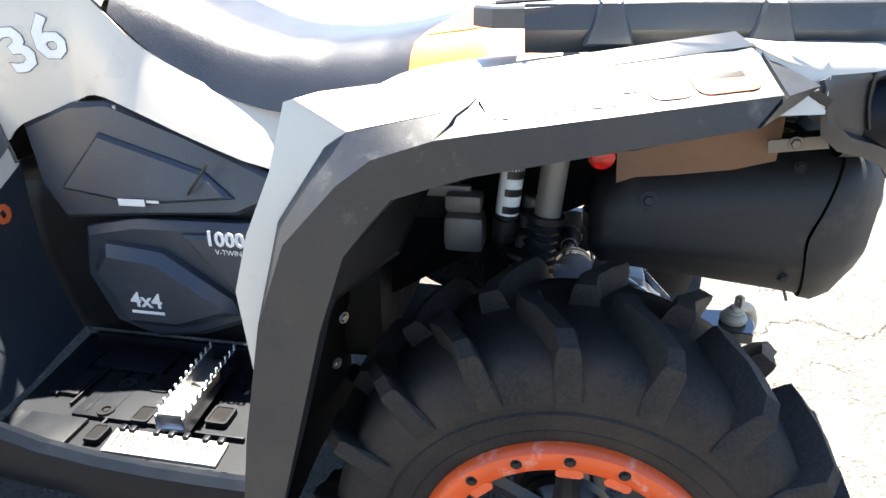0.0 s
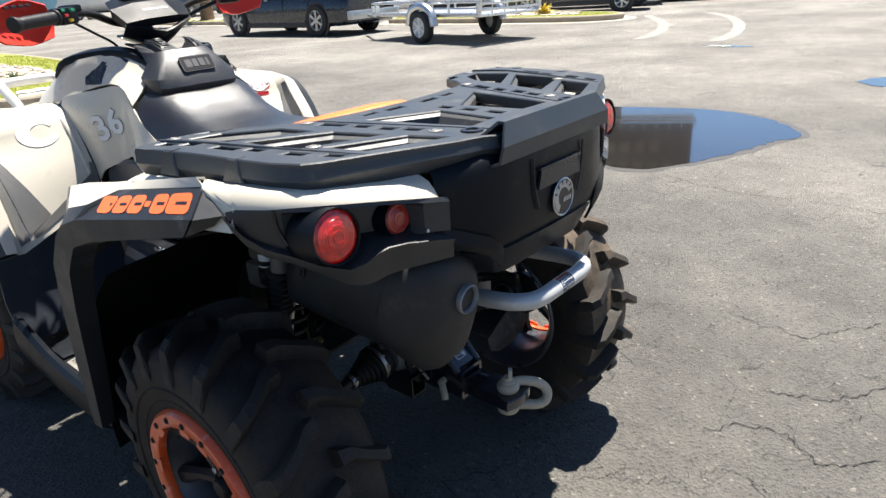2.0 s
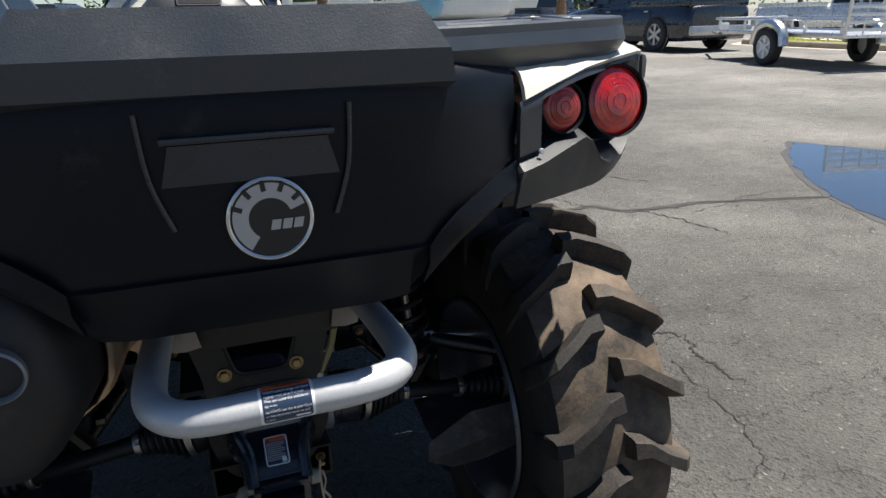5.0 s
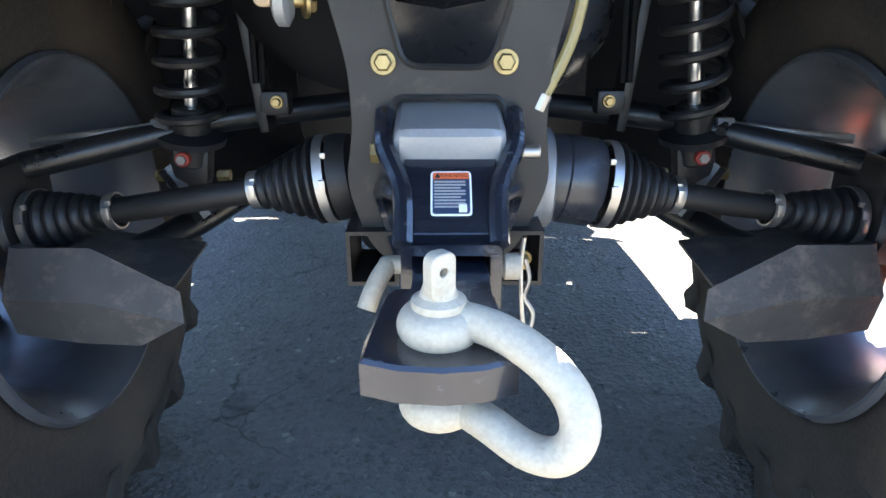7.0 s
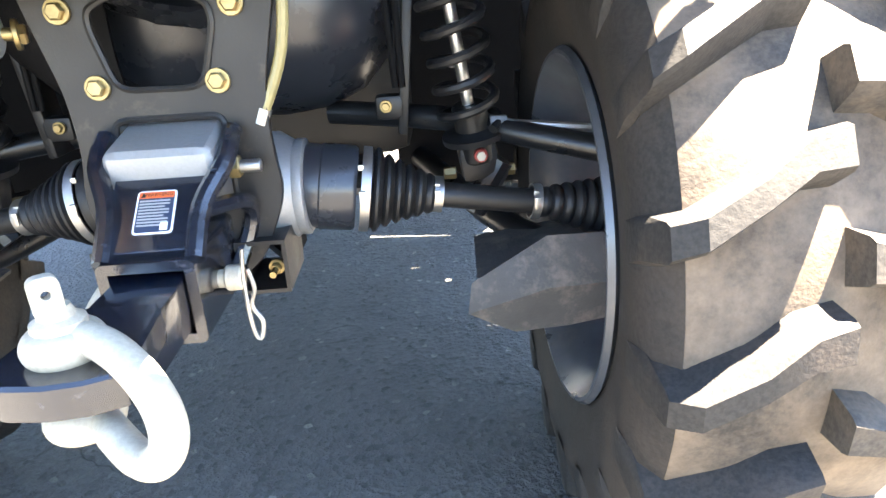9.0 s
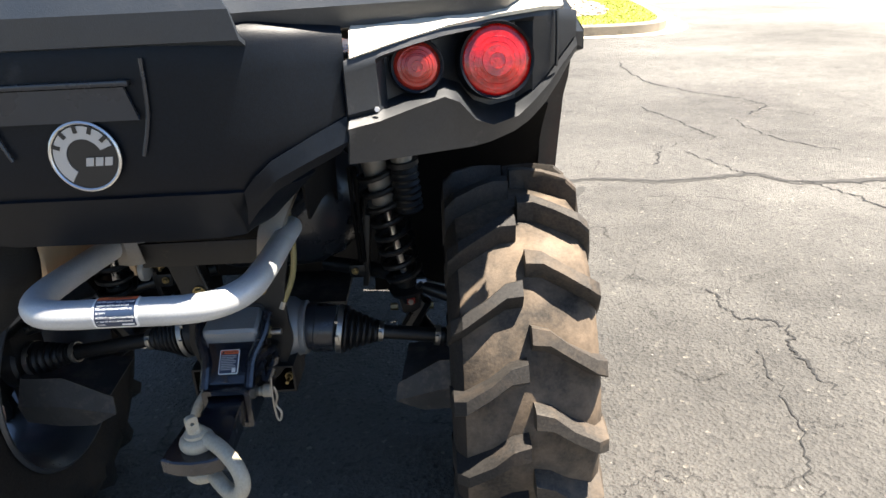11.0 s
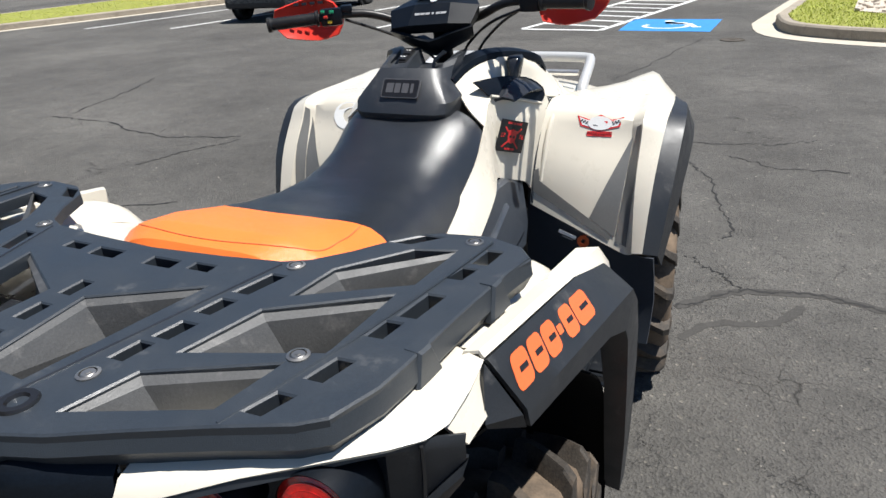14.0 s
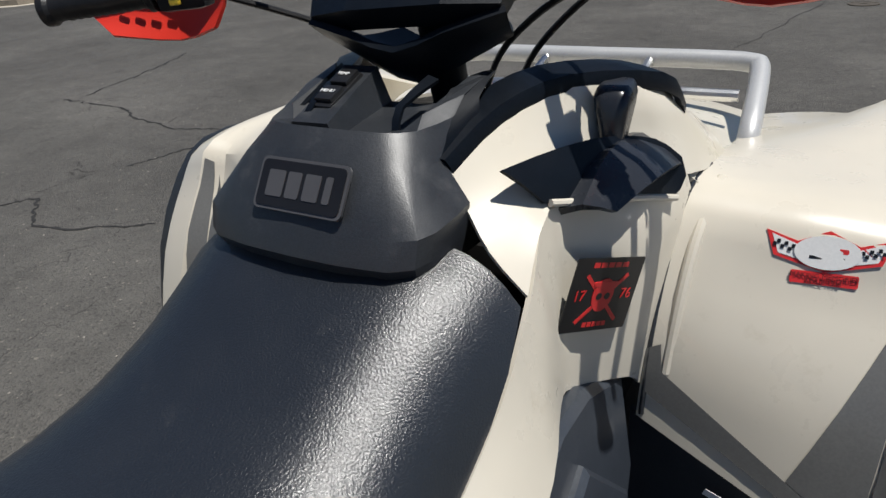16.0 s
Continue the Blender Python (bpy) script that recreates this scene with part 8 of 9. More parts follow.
for k in range(150):  # short dark dashes over the lot
    p, way = Vector((dash.uniform(0.75, 4.2), dash.uniform(-1.8, 4.5))) if k % 4 else Vector((dash.uniform(-4.5, -0.8), dash.uniform(0.0, 4.5))), dash.gauss(0.0, 0.7)
    trail = [tuple(p)]
    for i in range(dash.randint(2, 4)):
        way += dash.uniform(-0.7, 0.7)
        p = p + Vector((math.cos(way), math.sin(way))) * dash.uniform(0.03, 0.09)
        trail.append(tuple(p))
    CRACKS_FINE.append(trail)
bm = bmesh.new()
for n_line, line in enumerate(CRACKS + CRACKS_WEST + CRACKS_EAST + CRACKS_FINE):
    wide = 1.7 if n_line in (0, 1) else (2.3 if 8 <= n_line <= 11 else 1.25 if n_line < 17 else (0.6 if n_line < 25 else 0.34))
    fine = catmull([(x, y, 0.003) for x, y in line], 20)
    pair, sway = None, 0.0
    for i, p in enumerate(fine):
        d = fine[min(i + 1, len(fine) - 1)] - fine[max(i - 1, 0)]
        s = Vector((-d.y, d.x, 0)).normalized()
        far = 1.0 + 0.10 * p.length
        sway = 0.72 * sway + rng.uniform(-0.011, 0.011) + (rng.uniform(-0.02, 0.02) if rng.random() < 0.12 else 0.0)
        c = p + s * sway * far
        w = rng.uniform(0.0008, 0.0042) * far * wide * (0.4 if i in (0, len(fine) - 1) else 1.0)
        now = (bm.verts.new(c - s * w), bm.verts.new(c + s * w))
        if pair:
            bm.faces.new((pair[0], now[0], now[1], pair[1]))
        pair = now
tagged(finish(bm, M["crack"], "asphalt_cracks"), "dark branching cracks across the asphalt", "crack", kind="stuff")


# smeared sealer along the longest crack, and pale tyre arcs on the far lane
def ribbon(name, line, width, z, mat, label, category, wobble, seed):
    rr = random.Random(seed)
    strip, last = bmesh.new(), None
    pts = catmull([(x, y, z) for x, y in line], 10)
    for i, p in enumerate(pts):
        d = pts[min(i + 1, len(pts) - 1)] - pts[max(i - 1, 0)]
        n = Vector((-d.y, d.x, 0)).normalized()
        w = width / 2 * (0.35 if i in (0, len(pts) - 1) else 1.0)
        now = [strip.verts.new(p + n * (k * w + rr.uniform(-wobble, wobble))) for k in (-1, 1)]
        if last:
            strip.faces.new((last[0], now[0], now[1], last[1]))
        last = now
    return tagged(finish(strip, M[mat], name), label, category, kind="structure")


ribbon("crack_sealer", CRACKS[0], 0.052, 0.0016, "sealer", "grey sealer smeared over a crack", "road repair", 0.010, 1)
ribbon("crack_sealer", ((0.66, 1.62), (0.78, 1.78), (0.98, 1.84), (1.10, 2.02)), 0.040, 0.0012, "sealer", "grey sealer smeared over a crack", "road repair", 0.008, 2)
for k, line in enumerate((((17.5, 7.25), (15.4, 5.95), (13.75, 5.18), (12.3, 4.76), (11.4, 4.7)), ((18.3, 5.86), (16.65, 4.74), (14.3, 3.74), (12.4, 3.24), (11.2, 3.17)))):
    ribbon("tyre_arc", line, 0.24, 0.0016, "tyre_arc", "pale curved tyre mark on the asphalt", "tyre mark", 0.02, 3 + k)

# loose grit on the asphalt
grit = bmesh.new()
for k in range(1900):
    x, y = (rng.uniform(0.7, 5.5), rng.uniform(-2.5, 8.0)) if k % 3 else (rng.uniform(-6.0, -0.9), rng.uniform(-1.0, 9.0))
    r0 = rng.uniform(0.0015, 0.0055) * (1.0 + 0.06 * math.hypot(x, y))
    ring = [grit.verts.new((x + r0 * math.cos(a + k) * rng.uniform(0.7, 1.2), y + r0 * math.sin(a + k) * rng.uniform(0.7, 1.2), 0.001)) for a in (0.0, 1.57, 3.14, 4.71)]
    tip = grit.verts.new((x, y, r0 * 0.9))
    for i in range(4):
        grit.faces.new((ring[i], ring[(i + 1) % 4], tip))
tagged(finish(grit, M["grit"], "grit"), "scattered pale grit on the asphalt", "grit", kind="stuff")


def blob(pts, z, n=6):
    bm = bmesh.new()
    line = catmull([(x, y, z) for x, y in pts] + [(pts[0][0], pts[0][1], z)], n)[:-1]
    bm.faces.new([bm.verts.new(p + Vector((rng.uniform(-1, 1), rng.uniform(-1, 1), 0)) * 0.02) for p in line])
    bmesh.ops.triangulate(bm, faces=bm.faces)
    return bm


big_puddle = [(4.49, 3.04), (4.78, 2.55), (5.06, 2.05), (5.28, 1.12), (5.10, 0.55), (4.63, 0.13), (4.28, 0.26), (3.95, 0.34), (3.45, 0.55), (3.10, 0.86), (3.22, 1.3), (3.42, 1.8), (3.9, 2.5)]
for name, pts in (("puddle", big_puddle), ("puddle", [(10.28, 2.7), (10.4, 2.98), (10.5, 3.1), (10.52, 2.6), (10.45, 2.3), (10.34, 2.35)]), ("puddle", [(7.35, 0.28), (7.7, 0.1), (7.9, -0.3), (7.28, -0.43), (7.1, 0.0)])):
    tagged(finish(blob(pts, 0.0045), M["water"], name), "shallow still puddle mirroring the sky", "puddle", kind="structure")
    c = sum((Vector((*p, 0)) for p in pts), Vector()) / len(pts)
    tagged(finish(blob([tuple((c + (Vector((*p, 0)) - c) * 1.05).xy) for p in pts], 0.0022), M["damp"], "damp_patch"), "damp dark asphalt round the puddle", "wet patch", kind="structure")


def offset(pts, d):
    n = len(pts)
    out = []
    for i in range(n):
        a, b, c = Vector(pts[i - 1]), Vector(pts[i]), Vector(pts[(i + 1) % n])
        e1, e2 = (b - a).normalized(), (c - b).normalized()
        nrm = (Vector((-e1.y, e1.x)) + Vector((-e2.y, e2.x))).normalized()
        out.append(tuple(b + nrm * d))
    return out


def smooth_loop(pts, n=4):
    return [tuple(p.xy) for p in catmull([(*p, 0) for p in pts] + [(*pts[0], 0)], n)[:-1]]


def leaf_clump(count, rx, ry, rz, size, seed, bend=1.0):
    """Many small bent leaves in an uneven crown."""
    r = random.Random(seed)
    verts, faces = [], []
    lumps = [(Vector((r.uniform(-1, 1) * rx * 0.7, r.uniform(-1, 1) * ry * 0.7, r.uniform(-0.5, 1) * rz * 0.7)), r.uniform(0.25, 0.5)) for _ in range(14)]
    for _ in range(count):
        c, k = r.choice(lumps)
        p = c + Vector((r.gauss(0, 1) * rx, r.gauss(0, 1) * ry, r.gauss(0, 1) * rz)) * k * 0.55
        u = Vector((r.gauss(0, 1), r.gauss(0, 1), r.gauss(0, 0.6))).normalized() * size * r.uniform(0.6, 1.3)
        v = u.cross(Vector((r.gauss(0, 1), r.gauss(0, 1), r.gauss(0, 1)))).normalized() * size * 0.35
        i = len(verts)
        verts += [p - u * 0.5, p + v * 0.5, p + u * 0.5, p - v * 0.5]
        faces.append((i, i + 1, i + 2, i + 3))
    me = bpy.data.meshes.new("leaves")
    me.from_pydata([tuple(v) for v in verts], [], faces)
    return me


def fan_plant(count, length, width, seed, droop=0.8):
    """Arching narrow leaves from one base."""
    r = random.Random(seed)
    bm = bmesh.new()
    for k in range(count):
        a = r.uniform(0, 2 * math.pi)
        e = r.uniform(0.4, 1.35)
        d = Vector((math.cos(a) * math.cos(e), math.sin(a) * math.cos(e), math.sin(e)))
        s = Vector((-math.sin(a), math.cos(a), 0))
        ln = length * r.uniform(0.7, 1.15)
        prev = None
        for j in range(6):
            t = j / 5
            p = d * ln * t - Vector((0, 0, droop * ln * 0.5 * t * t))
            w = width * math.sin(math.pi * min(0.97, 0.12 + 0.85 * t))
            now = (bm.verts.new(p - s * w), bm.verts.new(p + Vector((0, 0, -w * 0.4))), bm.verts.new(p + s * w))
            if prev:
                bm.faces.new((prev[0], prev[1], now[1], now[0]))
                bm.faces.new((prev[1], prev[2], now[2], now[1]))
            prev = now
    return bm


stone_meshes = []
for k in range(5):
    sb = bmesh.new()
    bmesh.ops.create_icosphere(sb, subdivisions=1, radius=0.5)
    for v in sb.verts:
        v.co = Vector((v.co.x * rng.uniform(0.8, 1.2), v.co.y * rng.uniform(0.7, 1.0), v.co.z * rng.uniform(0.4, 0.7)))
    sm_ = bpy.data.meshes.new("stone")
    sb.to_mesh(sm_)
    sb.free()
    sm_.materials.append(M["pebble"])
    stone_meshes.append(sm_)


def island(name, outline, bed, stones, blades, seed, joints=()):
    r = random.Random(seed)
    loop = smooth_loop(outline)
    area = sum(loop[i - 1][0] * loop[i][1] - loop[i][0] * loop[i - 1][1] for i in range(len(loop)))
    if area < 0:
        loop = loop[::-1]
    isle = tagged(finish(prism(loop, 0.15, holes=[offset(loop, 0.16)], bevel=0.025), M["kerb"], "kerb"), "pale concrete kerb round a planted island", "kerb", kind="structure")
    tagged(finish(prism(offset(loop, -0.32), 0.006, holes=[offset(loop, 0.01)]), M["concrete"], "gutter_apron"), "pale concrete gutter round the kerb", "gutter", kind="structure")
    inner = offset(loop, 0.155)
    tagged(finish(prism(inner, 0.145), M["grass_soil"], "lawn"), "short bright green lawn in the kerbed island", "lawn", kind="structure")
    # blades
    xs, ys = [p[0] for p in inner], [p[1] for p in inner]

    def inside(x, y, poly):
        hit = False
        for i in range(len(poly)):
            (x1, y1), (x2, y2) = poly[i - 1], poly[i]
            if (y1 > y) != (y2 > y) and x < (x2 - x1) * (y - y1) / (y2 - y1) + x1:
                hit = not hit
        return hit

    bed_loop = smooth_loop(bed) if bed else []
    verts, faces = [], []
    made = 0
    while made < blades:
        x, y = r.uniform(min(xs), max(xs)), r.uniform(min(ys), min(max(ys), min(ys) + 9))
        if not inside(x, y, inner) or (bed and inside(x, y, bed_loop)):
            made += 0.2
            continue
        made += 1
        a, h, w = r.uniform(0, 6.28), r.uniform(0.014, 0.038), r.uniform(0.005, 0.010)
        i = len(verts)
        verts += [(x - w * math.cos(a), y - w * math.sin(a), 0.144), (x + w * math.cos(a), y + w * math.sin(a), 0.144), (x + r.uniform(-0.03, 0.03), y + r.uniform(-0.03, 0.03), 0.144 + h)]
        faces.append((i, i + 1, i + 2))
    me = bpy.data.meshes.new("grass")
    me.from_pydata(verts, [], faces)
    me.materials.append(M["grass"])
    tagged(new("grass", me), "mown green grass blades", "grass", kind="stuff")
    if bed:
        bb = tagged(finish(prism(bed_loop, 0.012, Matrix.Translation((0, 0, 0.146))), M["pebble"], "stone_bed"), "bed of pale river stones in the lawn", "stones")
        bx, by = [p[0] for p in bed], [p[1] for p in bed]
        n = 0
        while n < stones:
            x, y = r.uniform(min(bx), max(bx)), r.uniform(min(by), max(by))
            if not inside(x, y, bed_loop):
                continue
            n += 1
            st = new("stone", stone_meshes[n % 5])
            st.parent = bb
            sc = r.uniform(0.07, 0.15)
            st.matrix_basis = pose(x, y, 0.16 + r.uniform(0, 0.03), r.uniform(-15, 15), r.uniform(-15, 15), r.uniform(0, 360)) @ Matrix.Scale(sc, 4)
    for (x, y), (dx, dy) in joints:
        tagged(finish(box((0.012, 0.17, 0.152), (x, y, 0.077), 0, (0, 0, math.degrees(math.atan2(dy, dx)))), M["crack"], "kerb_joint"), "dark joint in the kerb", "joint", kind="structure")


island("near", [(1.0, 10.7), (1.15, 9.65), (1.9, 9.05), (2.8, 8.78), (3.55, 8.9), (4.0, 9.6), (4.35, 11.2), (4.8, 14.0), (5.1, 17.0), (5.2, 21.0), (4.4, 22.5), (3.2, 22.0), (2.3, 18.2), (1.6, 14.2)],
       [(2.0, 10.9), (2.4, 10.5), (3.0, 10.5), (3.4, 11.0), (3.75, 13.0), (3.7, 15.5), (3.0, 16.0), (2.35, 13.4)], 290, 14000, 2, [((2.35, 8.97), (1, 0))])
island("east", [(15.3, 15.2), (15.15, 12.0), (15.2, 9.6), (15.35, 8.3), (15.9, 7.5), (16.6, 7.5), (17.2, 8.5), (17.5, 11.0), (17.5, 15.0), (16.4, 15.8)],
       [(15.9, 9.2), (16.3, 8.7), (16.8, 9.2), (17.0, 11.0), (16.9, 13.6), (16.2, 13.8)], 70, 5000, 3)
island("north_east", [(15.3, 31.0), (15.2, 27.0), (15.3, 23.4), (16.2, 22.6), (17.4, 23.4), (17.8, 27.0), (17.6, 31.0), (16.5, 32.0)], [(15.9, 24.5), (16.8, 24.2), (17.0, 29.0), (16.0, 29.5)], 60, 3000, 4)
island("north", [(2.6, 27.0), (2.7, 25.6), (4.0, 24.8), (5.2, 25.4), (6.0, 28.0), (6.6, 33.0), (5.4, 35.0), (3.8, 33.0)], None, 0, 3000, 5)
island("west", [(-16.2, 9.4), (-15.1, 12.4), (-14.05, 15.7), (-13.0, 19.5), (-14.6, 22.0), (-18.6, 21.0), (-19.3, 16.2), (-19.6, 10.4), (-18.0, 9.0)], None, 0, 3000, 6)


def plant(name, x, y, bm, mat, label, category):
    ob = tagged(finish(bm, M[mat], name), label, category)
    ob.matrix_world = pose(x, y, 0.15)
    return ob


plant("shrub", 2.65, 10.95, fan_plant(34, 0.32, 0.018, 5), "leaf", "small tufted green shrub among pale stones", "shrub")
tuft = plant("yellow_tuft", 2.68, 10.98, fan_plant(16, 0.26, 0.014, 6), "leaf_yellow", "yellow tuft among the stones", "plant")
plant("flower_bush", 16.4, 9.9, fan_plant(60, 0.5, 0.03, 8), "leaf_yellow", "yellow-leaved bush in a stone bed", "bush")
plant("low_palm", 4.4, 27.2, fan_plant(40, 1.6, 0.06, 9, 1.2), "leaf", "bushy green low palm by a tree trunk", "palm")
plant("low_palm", 6.1, 27.9, fan_plant(26, 1.0, 0.05, 10, 0.8), "leaf", "small upright green palm", "palm")


def palm(x, y, h, r, seed, lean=0.0):
    rr = random.Random(seed)
    t = thing("palm_tree", "tall brown palm trunk with a crown of fronds", "palm tree", (x, y, 0.1))
    prof = [(0, 0), (r * 1.5, 0)]
    for k in range(26):
        z = h * k / 26
        prof += [(r * (1.35 - 0.4 * min(1, z / 1.2) - 0.1 * z / h), z + 0.01), (r * (1.22 - 0.4 * min(1, z / 1.2) - 0.1 * z / h), z + h / 26 * 0.9)]
    prof += [(0, h)]
    bm = lathe(prof, Matrix(), 14)
    for v in bm.verts:
        v.co.x += lean * v.co.z + 0.03 * math.sin(v.co.z * 1.3 + seed) + rr.uniform(-0.008, 0.008)
    part("trunk", bm, "bark", t)
    part("crown", moved(fan_plant(44, 2.3, 0.09, seed, 1.3), Matrix.Translation((lean * h, 0, h))), "leaf", t)


palm(5.05, 26.6, 6.5, 0.24, 3, 0.03)
palm(3.4, 30.5, 7.0, 0.2, 4)
palm(16.2, 27.5, 7.0, 0.24, 5)
palm(30.0, 52.0, 7.5, 0.25, 6)

# painted marks
def mark(name, outline, z, mat, label, category="road marking"):
    return tagged(finish(prism(outline, 0.0015, Matrix.Translation((0, 0, z))), M[mat], name), label, category, kind="structure")


def stripe(x0, y0, x1, y1, w=0.1, z=0.002):
    d = (Vector((x1, y1)) - Vector((x0, y0))).normalized()
    s = Vector((-d.y, d.x)) * w / 2
    a, b = Vector((x0, y0)), Vector((x1, y1))
    mark("bay_line", [tuple(a - s), tuple(b - s), tuple(b + s), tuple(a + s)], z, "paint_white", "worn white painted bay line")


for x in (-18.6, -15.95, -13.3, -10.67, -8.03, -5.62):
    stripe(x, 10.45, x + 1.25, 15.6)
stripe(-2.75, 10.25, -1.55, 15.6)
stripe(-1.45, 10.05, -0.2, 15.6)
stripe(-2.75, 10.22, -1.45, 10.05)
for k in range(8):
    stripe(-2.55 + 0.13 * k, 10.9 + 0.62 * k, -1.35 + 0.13 * k, 10.45 + 0.62 * k)
for k in range(9):
    stripe(-17.4 + 0.14 * k, 10.9 + 0.6 * k, -16.0 + 0.14 * k, 10.4 + 0.6 * k)
stripe(-0.2, 15.6, 2.0, 15.5)
mark("blue_pad", [(-1.16, 10.02), (0.16, 9.88), (0.24, 11.28), (-1.16, 11.40)], 0.002, "paint_blue", "blue painted accessible parking mark")
wm = pose(-0.46, 10.66, 0.0045, 0, 0, -4)
sign = tagged(finish(join(
    prism([(0.36 * math.cos(radians(a)) * 1.0 - 0.06, 0.30 * math.sin(radians(a)) - 0.16) for a in range(150, 395, 15)] + [(0.29 * math.cos(radians(a)) - 0.06, 0.23 * math.sin(radians(a)) - 0.16) for a in range(390, 149, -15)], 0.0012, wm),
    prism(disc(0.075, 14, -0.12, 0.42), 0.0012, wm),
    prism([(-0.16, 0.33), (-0.06, 0.33), (-0.03, 0.05), (0.22, 0.05), (0.36, -0.30), (0.48, -0.26), (0.46, -0.19), (0.42, -0.21), (0.29, 0.13), (0.05, 0.14), (0.04, 0.20), (0.2, 0.20), (0.2, 0.26), (0.03, 0.26), (-0.02, 0.33), (-0.12, 0.10)], 0.0012, wm)), M["paint_white"], "wheelchair_symbol"), "white painted wheelchair symbol on blue", "road marking", kind="structure")
cover = tagged(finish(join(lathe([(0, 0.006), (0.125, 0.006), (0.125, 0.0), (0.152, 0.0), (0.152, 0.008), (0.127, 0.008)], Matrix.Translation((0.49, 9.13, 0.0)), 40), prism(rect(0.06, 0.014, 0.49, 9.13), 0.009)), M["iron"], "manhole_cover"), "round bluish iron manhole cover", "manhole", kind="structure")
grate = tagged(finish(prism(rect(0.70, 0.44, 6.75, -0.95), 0.006, holes=[rect(0.05, 0.4, 6.46 + 0.083 * k, -0.95) for k in range(8)]), M["iron"], "drain_grate"), "slotted iron drain grate in the asphalt", "grate", kind="structure")


# ---------------------------------------------------------------- vehicles
def car_wheel(parent, x, y, r, w, rim_mat="wheel_car"):
    side = 1 if x > 0 else -1
    m = Matrix.Translation((x, y, r)) @ Matrix.Rotation(radians(90 * side), 4, "Y")
    ty = part("tyre", lathe([(r * 0.62, -w / 2), (r * 0.9, -w / 2), (r, -w * 0.36), (r, w * 0.36), (r * 0.9, w / 2), (r * 0.64, w / 2), (r * 0.62, w * 0.42), (r * 0.62, -w / 2)], m, 36), "tyre_car", parent)
    part("rim", join(lathe([(r * 0.65, w * 0.46), (r * 0.60, w * 0.46), (r * 0.57, w * 0.2), (0, w * 0.2)], m, 36), lathe([(0, w * 0.42), (r * 0.15, w * 0.40), (r * 0.17, w * 0.2)], m, 20),
                     *[moved(prism([(0.0, -r * 0.06), (r * 0.60, -r * 0.10), (r * 0.60, r * 0.10), (0.0, r * 0.06)], w * 0.08, Matrix.Translation((0, 0, w * 0.32))), m @ Matrix.Rotation(2 * math.pi * k / 6, 4, "Z")) for k in range(6)]), rim_mat, ty)


